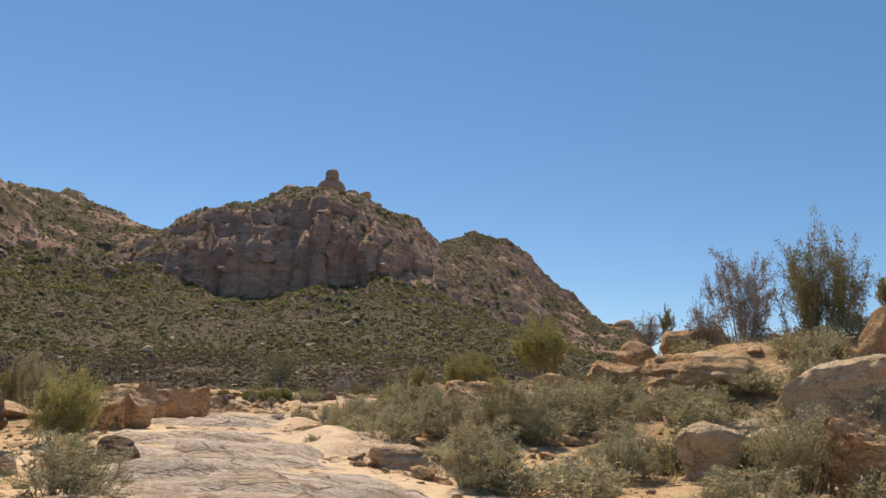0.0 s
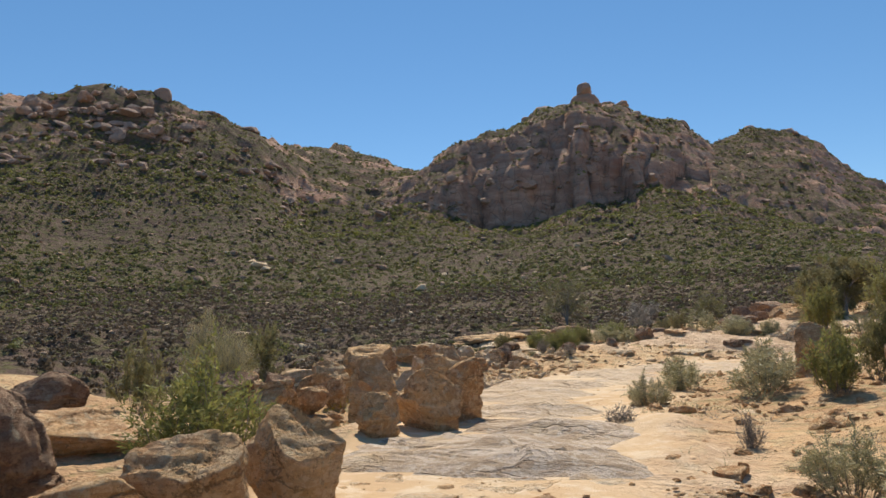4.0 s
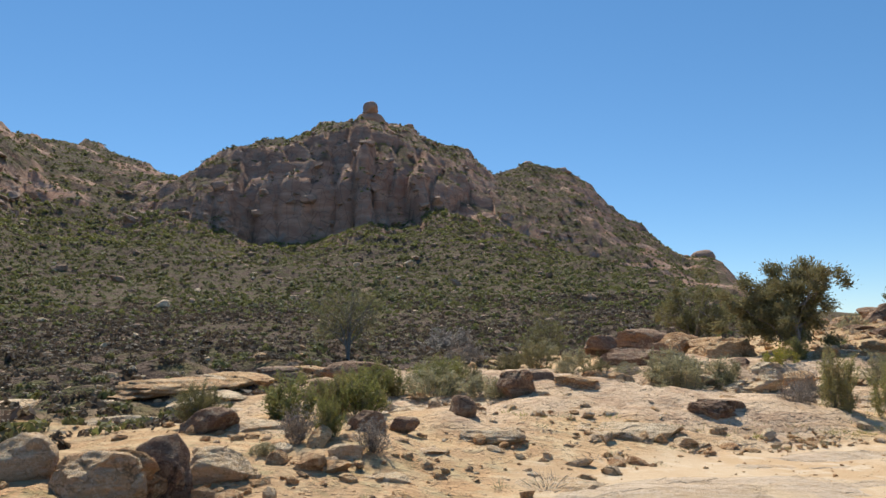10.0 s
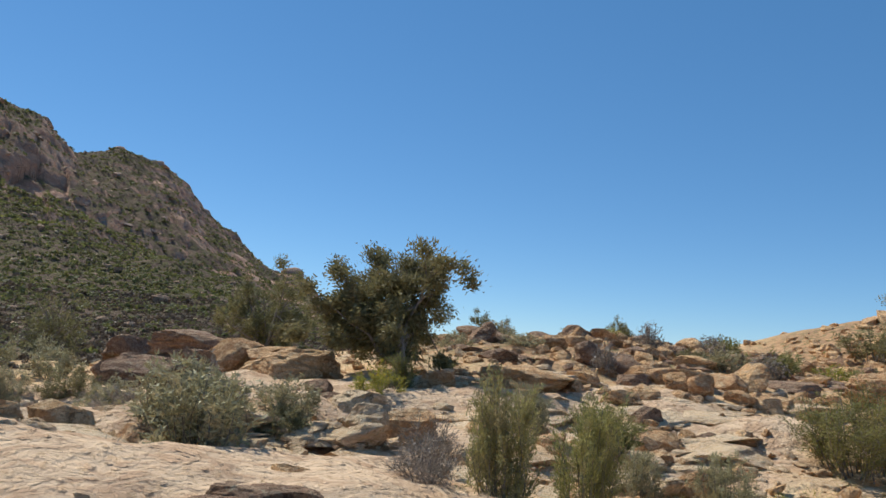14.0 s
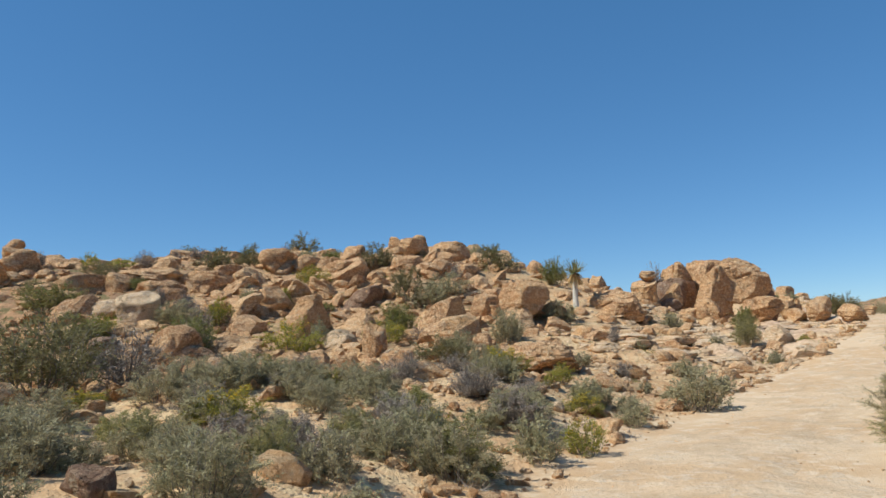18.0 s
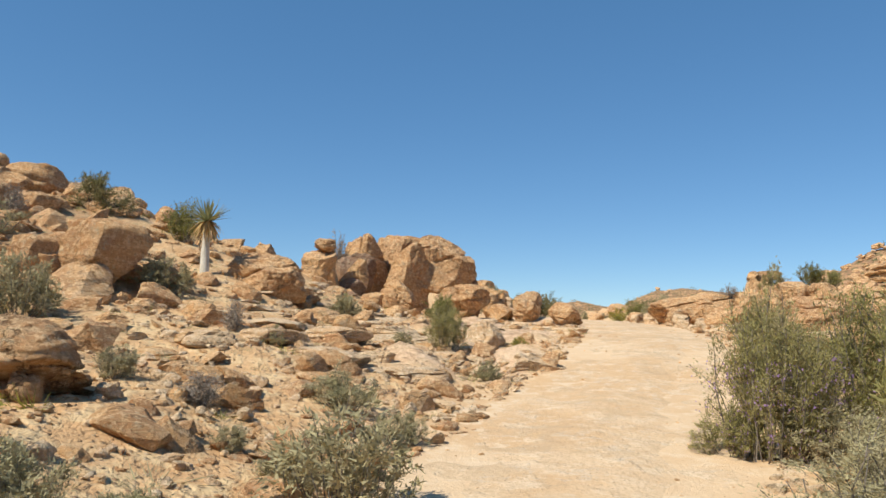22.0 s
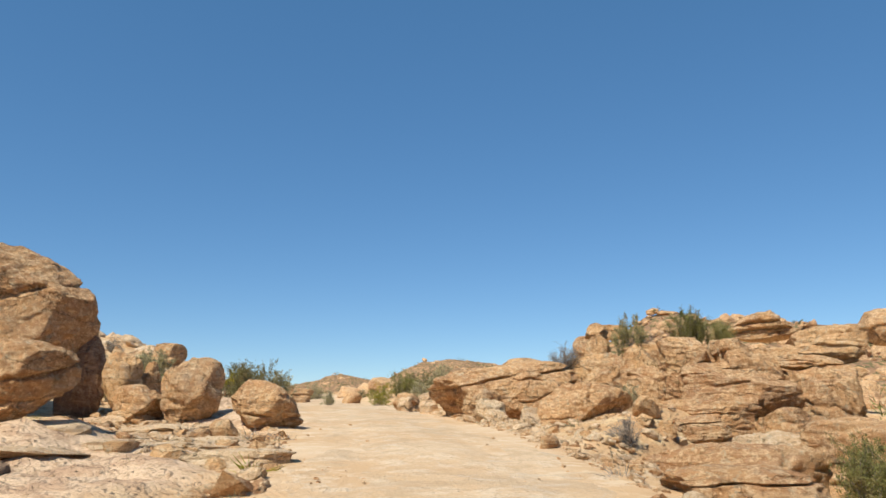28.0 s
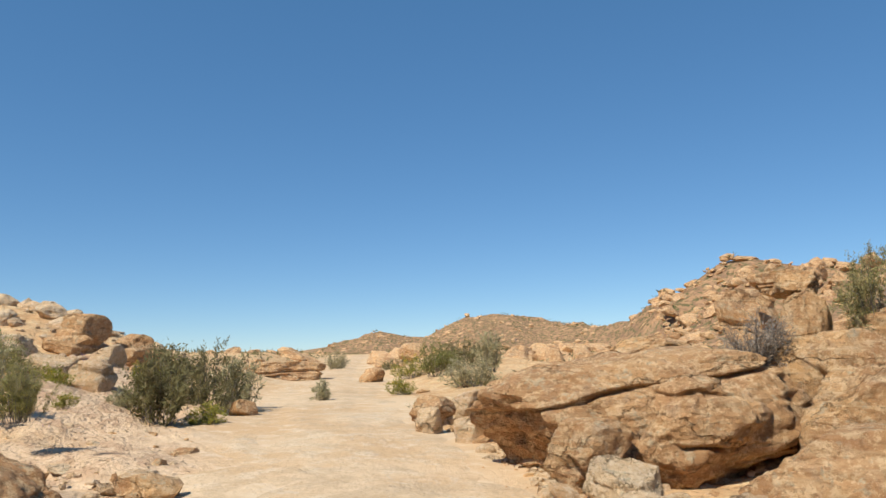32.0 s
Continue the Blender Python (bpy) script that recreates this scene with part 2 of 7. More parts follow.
# ---- materials ----
class Mat:
    """A small hand for node materials."""

    def __init__(self, name, rough=0.9, spec=0.15):
        self.m = bpy.data.materials.new(name)
        self.m.use_nodes = True
        self.nodes, self.links = self.m.node_tree.nodes, self.m.node_tree.links
        self.bsdf = self.nodes["Principled BSDF"]
        self.bsdf.inputs["Roughness"].default_value = rough
        self.bsdf.inputs["Specular IOR Level"].default_value = spec

    def put(self, sock, v):
        if hasattr(v, "is_output"):
            self.links.new(v, sock)
        elif isinstance(v, tuple) and len(v) == 3 and sock.type == "RGBA":
            sock.default_value = (*v, 1)
        else:
            sock.default_value = v

    def node(self, kind, **ins):
        n = self.nodes.new(kind)
        for k, v in ins.items():
            self.put(n.inputs[k.replace("_", " ")], v)
        return n

    def place(self):
        return self.node("ShaderNodeNewGeometry").outputs["Position"]

    def scaled(self, vec, s):
        n = self.nodes.new("ShaderNodeVectorMath")
        n.operation = "MULTIPLY"
        self.put(n.inputs[0], vec)
        n.inputs[1].default_value = s
        return n.outputs[0]

    def warped(self, vec, scale, amount):
        n = self.nodes.new("ShaderNodeVectorMath")
        self.put(n.inputs[0], vec)
        wob = self.node("ShaderNodeTexNoise", Vector=vec, Scale=scale, Detail=5.0, Roughness=0.65)
        self.put(n.inputs[1], self.scaled(wob.outputs["Color"], (amount, amount, amount)))
        return n.outputs[0]

    def noise(self, vec, scale, detail=4.0, rough=0.55, warp=0.0):
        return self.node("ShaderNodeTexNoise", Vector=vec, Scale=scale, Detail=detail, Roughness=rough, Distortion=warp).outputs["Fac"]

    def cells(self, vec, scale, feature="F1", out="Distance", rand=1.0):
        n = self.nodes.new("ShaderNodeTexVoronoi")
        n.feature = feature
        self.put(n.inputs["Vector"], vec)
        n.inputs["Scale"].default_value, n.inputs["Randomness"].default_value = scale, rand
        return n.outputs[out]

    def span(self, v, a, b, c=0.0, d=1.0):
        n = self.node("ShaderNodeMapRange", Value=v, From_Min=a, From_Max=b, To_Min=c, To_Max=d)
        n.interpolation_type = "SMOOTHSTEP"
        return n.outputs[0]

    def math(self, op, a, b=0.0):
        n = self.nodes.new("ShaderNodeMath")
        n.operation = op
        self.put(n.inputs[0], a)
        self.put(n.inputs[1], b)
        return n.outputs[0]

    def mix(self, f, a, b, blend="MIX"):
        n = self.nodes.new("ShaderNodeMix")
        n.data_type, n.blend_type = "RGBA", blend
        self.put(n.inputs[0], f)
        self.put(n.inputs[6], a)
        self.put(n.inputs[7], b)
        return n.outputs[2]

    def attr(self, name):
        n = self.nodes.new("ShaderNodeAttribute")
        n.attribute_name = name
        return n.outputs["Fac"]

    def bump(self, h, strength, dist, below=None):
        n = self.node("ShaderNodeBump", Height=h, Strength=strength, Distance=dist)
        if below is not None:
            self.links.new(below, n.inputs["Normal"])
        self.links.new(n.outputs[0], self.bsdf.inputs["Normal"])
        return n.outputs[0]

    def colour(self, v):
        self.put(self.bsdf.inputs["Base Color"], v)
        return self.m


def sandstone(name, warm, deep, pale, grey, vary=0.38):
    k = Mat(name, 0.92, 0.12)
    p = k.place()
    chance = k.node("ShaderNodeObjectInfo").outputs["Random"]
    big, mid, fine, grit = k.noise(p, 0.9, 6, 0.6), k.noise(p, 3.6, 8, 0.68, 0.3), k.noise(p, 22.0, 6, 0.75), k.noise(p, 90.0, 3, 0.7)
    bed = k.noise(k.scaled(p, (0.5, 0.5, 5.0)), 2.4, 7, 0.66, 0.6)
    c = k.mix(k.span(big, 0.36, 0.64), warm, deep)
    c = k.mix(k.span(bed, 0.50, 0.66, 0, 0.8), c, pale)
    c = k.mix(k.span(mid, 0.53, 0.66, 0, 0.85), c, grey)
    c = k.mix(k.span(k.noise(p, 1.6, 7, 0.7, 0.5), 0.56, 0.66, 0, 0.5), c, tuple(0.72 * v for v in deep))
    c = k.mix(k.span(fine, 0.50, 0.70, 0, 0.45), c, tuple(0.82 * v for v in deep))
    c = k.mix(k.span(grit, 0.52, 0.70, 0, 0.5), c, pale)
    island = k.node("ShaderNodeNewGeometry").outputs["Random Per Island"]
    c = k.mix(k.math("MULTIPLY", chance, vary * 0.8), c, k.mix(k.span(mid, 0.35, 0.6), deep, grey))
    c = k.mix(k.math("MULTIPLY", k.span(island, 0.3, 1.0), vary), c, k.mix(island, grey, deep))
    c = k.mix(k.span(k.noise(p, 10.0, 8, 0.78), 0.50, 0.57, 0, 0.65), c, pale)
    c = k.mix(k.span(k.noise(p, 16.0, 6, 0.75), 0.55, 0.62, 0, 0.6), c, tuple(0.6 * v for v in deep))
    lich = k.math("MULTIPLY", k.span(k.noise(p, 6.0, 4, 0.55), 0.58, 0.66), k.span(fine, 0.42, 0.56))
    c = k.mix(k.math("MULTIPLY", lich, 0.5), c, (0.56, 0.50, 0.36))
    bent = k.nodes.new("ShaderNodeVectorMath")
    wob = k.node("ShaderNodeTexNoise", Vector=p, Scale=1.7, Detail=5.0, Roughness=0.65)
    k.put(bent.inputs[0], k.scaled(p, (0.7, 0.7, 1.7)))
    k.put(bent.inputs[1], k.scaled(wob.outputs["Color"], (1.1, 1.1, 0.6)))
    crack = k.cells(bent.outputs[0], 0.9, "DISTANCE_TO_EDGE")
    line = k.math("MULTIPLY", k.span(crack, 0.0, 0.022, 1.0, 0.0), k.span(k.noise(p, 0.8, 3), 0.42, 0.56))
    c = k.mix(k.math("MULTIPLY", line, 0.6), c, tuple(0.35 * v for v in deep))
    n0 = k.bump(big, 0.6, 0.2)
    n1 = k.bump(bed, 0.9, 0.16, n0)
    n2 = k.bump(mid, 0.9, 0.11, n1)
    n3 = k.bump(fine, 1.0, 0.035, n2)
    n4 = k.bump(grit, 0.6, 0.006, n3)
    k.bump(line, 0.7, -0.07, n4)
    return k.colour(c)


ROCK = sandstone("orange_sandstone", (0.78, 0.46, 0.215), (0.50, 0.25, 0.115), (0.86, 0.62, 0.37), (0.60, 0.42, 0.27))
ROCK_PALE = sandstone("pale_sandstone", (0.80, 0.58, 0.36), (0.70, 0.44, 0.24), (0.86, 0.68, 0.48), (0.70, 0.51, 0.345), 0.22)
ROCK_DARK = sandstone("weathered_sandstone", (0.40, 0.235, 0.145), (0.25, 0.145, 0.095), (0.50, 0.34, 0.22), (0.36, 0.27, 0.205))

CRAG = sandstone("weathered_crag", (0.42, 0.27, 0.195), (0.33, 0.205, 0.15), (0.50, 0.35, 0.265), (0.40, 0.30, 0.24))


def earth():
    k = Mat("stony_desert_ground", 0.95, 0.05)
    p = k.place()
    wide, big, mid, fine, grit = k.noise(p, 0.07, 4), k.noise(p, 0.5, 5), k.noise(p, 2.6, 6, 0.62), k.noise(p, 14.0, 5, 0.7), k.noise(p, 60.0, 3, 0.7)
    soil = k.mix(k.span(big, 0.35, 0.65), (0.70, 0.45, 0.245), (0.61, 0.36, 0.18))
    soil = k.mix(k.span(mid, 0.45, 0.62), soil, (0.74, 0.53, 0.30))
    peb = k.cells(p, 9.0, "F1", "Distance")
    pebc = k.nodes.new("ShaderNodeTexVoronoi")
    k.put(pebc.inputs["Vector"], p)
    pebc.inputs["Scale"].default_value = 9.0
    stone = k.mix(pebc.outputs["Color"], (0.38, 0.22, 0.12), (0.66, 0.50, 0.34))
    soil = k.mix(k.math("MULTIPLY", k.span(peb, 0.20, 0.34, 1, 0), k.span(mid, 0.40, 0.60)), soil, stone)
    soil = k.mix(k.span(fine, 0.50, 0.68, 0, 0.5), soil, (0.42, 0.25, 0.13))
    soil = k.mix(k.span(grit, 0.52, 0.68, 0, 0.5), soil, (0.72, 0.56, 0.38))
    bed = k.noise(k.scaled(p, (0.7, 1.6, 4.0)), 1.6, 6, 0.65, 0.8)
    pave = k.mix(k.span(bed, 0.44, 0.57), (0.74, 0.53, 0.355), (0.56, 0.365, 0.235))
    pave = k.mix(k.span(k.noise(p, 3.3, 7, 0.7), 0.50, 0.64), pave, (0.70, 0.50, 0.335))
    pave = k.mix(k.span(fine, 0.50, 0.66, 0, 0.7), pave, (0.47, 0.30, 0.17))
    crack = k.span(k.cells(k.warped(k.scaled(p, (0.6, 1.5, 1.0)), 1.3, 0.8), 1.2, "DISTANCE_TO_EDGE"), 0.0, 0.03, 1, 0)
    pave = k.mix(k.math("MULTIPLY", k.math("MULTIPLY", crack, 0.6), k.span(k.noise(p, 0.6, 3), 0.46, 0.56)), pave, (0.20, 0.12, 0.08))
    slope = k.mix(k.span(wide, 0.38, 0.62), (0.115, 0.078, 0.060), (0.155, 0.106, 0.080))
    slope = k.mix(k.span(k.noise(p, 0.8, 5, 0.65), 0.44, 0.60), slope, (0.12, 0.105, 0.05))
    slope = k.mix(k.span(k.noise(p, 1.7, 4, 0.6), 0.60, 0.70), slope, (0.27, 0.20, 0.15))
    cliffc = k.mix(k.span(k.noise(k.scaled(p, (0.25, 0.25, 0.9)), 0.6, 6, 0.65), 0.40, 0.66), (0.40, 0.225, 0.155), (0.55, 0.35, 0.25))
    cliffc = k.mix(k.span(k.noise(p, 0.35, 5, 0.6), 0.5, 0.7), cliffc, (0.38, 0.275, 0.215))
    scree = k.mix(k.span(k.noise(p, 0.9, 6, 0.7), 0.42, 0.60), (0.48, 0.28, 0.155), (0.30, 0.18, 0.11))
    scree = k.mix(k.span(k.noise(p, 2.2, 4, 0.6), 0.50, 0.60), scree, (0.15, 0.14, 0.065))
    joint = k.cells(k.scaled(p, (0.35, 0.35, 0.16)), 1.0, "DISTANCE_TO_EDGE")
    cliffc = k.mix(k.span(joint, 0.0, 0.035, 0.6, 0), cliffc, (0.17, 0.12, 0.095))
    c = k.mix(k.attr("pave"), soil, pave)
    c = k.mix(k.attr("scree"), c, scree)
    sand = k.mix(k.span(k.noise(p, 0.45, 6, 0.6), 0.40, 0.60), (0.665, 0.485, 0.315), (0.595, 0.395, 0.23))
    sand = k.mix(k.span(mid, 0.48, 0.64), sand, (0.695, 0.53, 0.365))
    c = k.mix(k.math("MULTIPLY", k.attr("dusty"), 0.95), c, sand)
    firm = k.math("SUBTRACT", 0.9, k.math("MULTIPLY", k.attr("dusty"), 0.8))
    c = k.mix(k.attr("slope"), c, slope)
    c = k.mix(k.attr("cliff"), c, cliffc)
    n1 = k.bump(bed, firm, 0.14)
    n2 = k.bump(mid, firm, 0.12, n1)
    n3 = k.bump(k.span(peb, 0.0, 0.4, 1, 0), firm, 0.04, n2)
    n4 = k.bump(fine, 0.9, 0.03, n3)
    k.bump(k.noise(k.scaled(p, (0.3, 0.3, 0.5)), 1.0, 6, 0.7), k.math("MULTIPLY", k.attr("slope"), 1.0), 1.2, n4)
    return k.colour(c)


def dust():
    k = Mat("dusty_dirt_road", 0.95, 0.05)
    p = k.place()
    big, mid, fine, grit = k.noise(p, 0.45, 6, 0.6), k.noise(p, 2.4, 7, 0.66), k.noise(p, 18.0, 6, 0.75), k.noise(p, 80.0, 3, 0.7)
    c = k.mix(k.span(big, 0.40, 0.60), (0.665, 0.485, 0.315), (0.595, 0.395, 0.23))
    c = k.mix(k.span(mid, 0.48, 0.64), c, (0.695, 0.53, 0.365))
    c = k.mix(k.span(k.noise(p, 0.8, 7, 0.72, 0.6), 0.50, 0.60, 0, 0.62), c, (0.50, 0.355, 0.225))
    c = k.mix(k.span(k.noise(p, 1.9, 7, 0.75, 1.0), 0.56, 0.62, 0, 0.5), c, (0.60, 0.49, 0.375))
    worn = k.math("MULTIPLY", k.span(k.noise(p, 0.7, 6, 0.7, 0.8), 0.55, 0.62, 0, 1.0), k.span(mid, 0.40, 0.56))
    c = k.mix(k.math("MULTIPLY", worn, 0.4), c, (0.60, 0.47, 0.33))
    c = k.mix(k.span(k.noise(p, 5.0, 6, 0.7), 0.54, 0.66, 0, 0.5), c, (0.49, 0.315, 0.175))
    bare = k.attr("bare")
    bed = k.noise(k.scaled(p, (0.5, 2.4, 3.0)), 2.0, 8, 0.72, 0.9)
    # dark streaks across the track colour in the shade of its step edges
    rockc = k.mix(k.span(bed, 0.45, 0.55), (0.64, 0.505, 0.40), (0.44, 0.315, 0.22))
    rockc = k.mix(k.span(k.noise(p, 7.0, 6, 0.72), 0.50, 0.62, 0, 0.8), rockc, (0.66, 0.55, 0.45))
    split = k.span(k.cells(k.warped(k.scaled(p, (0.5, 1.7, 1.0)), 1.4, 0.7), 1.3, "DISTANCE_TO_EDGE"), 0.0, 0.03, 1, 0)
    rockc = k.mix(k.math("MULTIPLY", split, 0.3), rockc, (0.30, 0.19, 0.12))
    c = k.mix(k.math("MULTIPLY", bare, k.span(k.noise(p, 0.9, 5, 0.6), 0.30, 0.48)), c, rockc)
    peb = k.cells(p, 16.0)
    c = k.mix(k.math("MULTIPLY", k.span(peb, 0.12, 0.26, 0.8, 0), k.span(mid, 0.42, 0.56)), c, (0.36, 0.245, 0.155))
    c = k.mix(k.span(fine, 0.48, 0.66, 0, 0.6), c, (0.46, 0.315, 0.19))
    c = k.mix(k.span(grit, 0.54, 0.70, 0, 0.35), c, (0.80, 0.66, 0.48))
    n1 = k.bump(mid, 0.8, 0.07)
    n2 = k.bump(k.span(peb, 0, 0.3, 1, 0), 0.5, 0.02, n1)
    n3 = k.bump(worn, 0.5, -0.03, n2)
    n4 = k.bump(k.math("MULTIPLY", bed, bare), 1.0, 0.08, n3)
    n5 = k.bump(k.math("MULTIPLY", split, bare), 0.8, -0.05, n4)
    k.bump(fine, 0.8, 0.015, n5)
    return k.colour(c)


def leafy(name, light, dark, dry, see=0.4, clump=3.0):
    k = Mat(name, 0.65, 0.25)
    chance = k.node("ShaderNodeNewGeometry").outputs["Random Per Island"]
    whole = k.node("ShaderNodeObjectInfo").outputs["Random"]
    c = k.mix(chance, light, dark)
    c = k.mix(k.span(k.noise(k.place(), clump, 3), 0.5, 0.7, 0, 0.8), c, dry)
    c = k.mix(k.math("MULTIPLY", whole, 0.35), c, dry)
    k.colour(c)
    tr = k.node("ShaderNodeBsdfTranslucent", Color=c)
    mx = k.nodes.new("ShaderNodeMixShader")
    mx.inputs[0].default_value = see
    k.links.new(k.bsdf.outputs[0], mx.inputs[1])
    k.links.new(tr.outputs[0], mx.inputs[2])
    k.links.new(mx.outputs[0], k.nodes["Material Output"].inputs["Surface"])
    return k.m


def barky(name, a, b, scale=30.0):
    k = Mat(name, 0.9, 0.1)
    p = k.place()
    n = k.noise(k.scaled(p, (1, 1, 0.3)), scale, 5, 0.65)
    k.bump(n, 0.6, 0.01)
    return k.colour(k.mix(k.span(n, 0.35, 0.65), a, b))


GREY_GREEN = leafy("grey_green_leaves", (0.47, 0.425, 0.235), (0.30, 0.27, 0.145), (0.43, 0.355, 0.22), 0.24)
BROOM = leafy("broom_leaves", (0.433, 0.402, 0.139), (0.26, 0.238, 0.087), (0.39, 0.316, 0.173), 0.36)
GREEN = leafy("green_leaves", (0.303, 0.299, 0.091), (0.164, 0.164, 0.052), (0.312, 0.251, 0.113), 0.36)
OLIVE = leafy("olive_leaves", (0.277, 0.251, 0.108), (0.156, 0.142, 0.06), (0.277, 0.221, 0.117), 0.36)
YELLOW = leafy("yellow_green_leaves", (0.416, 0.381, 0.052), (0.234, 0.234, 0.043), (0.347, 0.294, 0.096), 0.36)
DRY = leafy("dry_grey_twigs", (0.40, 0.33, 0.26), (0.24, 0.19, 0.155), (0.46, 0.39, 0.32), 0.08)
ALOE = leafy("aloe_leaves", (0.36, 0.37, 0.20), (0.20, 0.22, 0.12), (0.40, 0.37, 0.18), 0.2)
DEAD = leafy("dead_leaves", (0.62, 0.42, 0.16), (0.40, 0.25, 0.10), (0.60, 0.44, 0.22), 0.25)
PETAL = leafy("mauve_petals", (0.42, 0.26, 0.50), (0.30, 0.16, 0.38), (0.5, 0.36, 0.52), 0.2)
PETAL_Y = leafy("yellow_petals", (0.75, 0.50, 0.02), (0.60, 0.36, 0.02), (0.7, 0.5, 0.08), 0.2)
# clump-sized brown patches also stand in for self-shadow among the bushlets
SCRUB = leafy("hillside_scrub", (0.235, 0.245, 0.07), (0.085, 0.092, 0.032), (0.15, 0.11, 0.062), 0.45, 0.7)
SCRUB_FRESH = leafy("fresh_hillside_scrub", (0.33, 0.34, 0.075), (0.14, 0.15, 0.04), (0.22, 0.18, 0.07), 0.45, 0.5)
SCRUB_LOW = leafy("slope_scrub", (0.165, 0.125, 0.075), (0.07, 0.053, 0.037), (0.15, 0.10, 0.077), 0.4, 0.9)
BARK = barky("grey_bark", (0.16, 0.13, 0.105), (0.29, 0.25, 0.21))
PALE_BARK = barky("pale_smooth_bark", (0.50, 0.46, 0.38), (0.66, 0.62, 0.54), 14.0)
EARTH, DUST = earth(), dust()

# ---- ground and road ----
def stretch(*spans):
    out = [np.arange(a, b, s) for a, b, s in spans]
    return np.concatenate(out + [[spans[-1][1]]])


def sheet(name, verts, quads, mat, smooth=True):
    me = bpy.data.meshes.new(name)
    me.from_pydata(verts, [], quads)
    me.polygons.foreach_set("use_smooth", np.full(len(quads), smooth))
    me.materials.append(mat)
    return me


def netting(ny, nx):
    idx = np.arange(nx * ny).reshape(ny, nx)
    return np.stack((idx[:-1, :-1], idx[:-1, 1:], idx[1:, 1:], idx[1:, :-1]), -1).reshape(-1, 4).tolist()


# bare rock pavement beside the road: centre, half-sizes, turn
PAVES = ((-1.5, 43, 9, 6.5, 8), (6.5, 43.5, 5, 3.4, 20), (-1.2, 10, 2.6, 6, 18), (-3.6, 15.5, 3, 4, 10), (0.2, 6.5, 3.6, 3, 10), (38.5, 25.2, 3.6, 1.5, -40), (44.5, 21.6, 5, 2.0, -35), (51, 17, 6, 2.8, -30), (57, 15.5, 4, 2.2, -25),
         (16, 12, 4, 6, 20))


def paved(x, y):
    out = np.zeros(np.shape(x))
    for cx, cy, a, b, turn in PAVES:
        c, s = math.cos(radians(turn)), math.sin(radians(turn))
        u, v = (x - cx) * c + (y - cy) * s, (y - cy) * c - (x - cx) * s
        out = np.maximum(out, 1 - step(0.7, 1.15, np.hypot(u / a, v / b) + 0.25 * fbm(x / 1.8, y / 1.8, octaves=3, seed=51)))
    return out


GX = stretch((-4000, -1000, 500), (-1000, -350, 60), (-350, -160, 5), (-160, -118, 1.25), (-118, -20, 0.9), (-20, -12, 0.5), (-12, 58, 0.28), (58, 70, 0.6), (70, 200, 2.5), (200, 1000, 50), (1000, 4000, 500))
GY = stretch((-4000, -1000, 500), (-1000, -140, 60), (-140, -14, 2.5), (-14, -6, 0.5), (-6, 54, 0.28), (54, 66, 0.5), (66, 180, 1.6), (180, 232, 0.75), (232, 372, 1.4), (372, 430, 6), (430, 1000, 60), (1000, 4000, 500))
gx, gy = np.meshgrid(GX, GY)
gz = ground(gx, gy)
pave = paved(gx, gy)
# stepped ledges in the bare rock
bands = 3.0 * fbm(gx / 3.5, gy / 1.6, octaves=4, seed=63)
ledge = 0.07 * np.abs(fbm(gx / 1.1, gy / 0.7, octaves=3, seed=61)) + 0.13 * (np.floor(bands) + step(0.0, 0.22, bands - np.floor(bands))) / 1.5
sr, zr = road_at(gx, gy)
gz = gz + pave * ledge * step(1.0, 2.6, np.abs(sr))
me = sheet("ground", np.stack((gx, gy, gz), -1).reshape(-1, 3).tolist(), netting(len(GY), len(GX)), EARTH)
steep = np.hypot(np.gradient(gz, GX, axis=1), np.gradient(gz, GY, axis=0))
rng = np.hypot(gx - MOUNT[0], gy - MOUNT[1])
bear = np.degrees(np.arctan2(-(gx - MOUNT[0]), gy - MOUNT[1]))
foot = np.interp(bear, (-5, 0, 10, 16, 25, 34, 50), (44, 36, 31, 23, 19, 13.5, 13))
onslope = step(-1, 7, rng - foot + 3 * fbm(gx / 4, gy / 4, octaves=3, seed=77)) * step(-42, -22, bear) * (1 - step(100, 130, bear))
patchy = fbm(gx / 16, gy / 16, octaves=4, seed=73)
cliff = onslope * step(0.75, 1.3, steep + 0.3 * fbm(gx / 9, gy / 9, octaves=3, seed=71) - 0.5 * step(26, 33, bear)) * step(150, 190, rng)
cliff = np.maximum(cliff, onslope * step(185, 205, rng) * step(0.45, 0.75, patchy + 0.1 * step(28, 36, bear) + 0.25 * step(4, 12, 14 - np.abs(bear - 12)) * (1 - step(225, 250, rng))))
dusty = 1 - step(1.5, 3.2, np.abs(sr) + 0.8 * fbm(gx / 1.4, gy / 1.4, octaves=3, seed=75))
hot = far_hills(gx, gy)
scree = step(2.6, 4.5, hot) * step(44, 58, gx) * (1 - step(18, 30, gy)) * (gz - hot < 1.0)
scree = np.maximum(scree, 0.85 * step(45, 50, gy) * (1 - step(66, 76, gy)) * step(4, 10, gx) * (1 - step(70, 90, gx)))
scree = np.maximum(scree, 0.6 * step(33, 38, gx + 0.12 * (gy - 35)) * step(32, 35, gy) * (1 - step(66, 76, gy)) * (1 - step(70, 90, gx)))
scree = np.maximum(scree, 0.75 * np.exp(-(((gx + 9) / 5.0) ** 4) - ((gy - 21) / 13) ** 4))
scree = np.maximum(scree, 0.55 * np.exp(-(((gx - 0.5) / 4.0) ** 4) - ((gy - 24) / 10) ** 4))
scree = np.maximum(scree, 0.7 * np.exp(-(((gx - 10) / 6.5) ** 4) - ((gy - 14) / 12) ** 4))
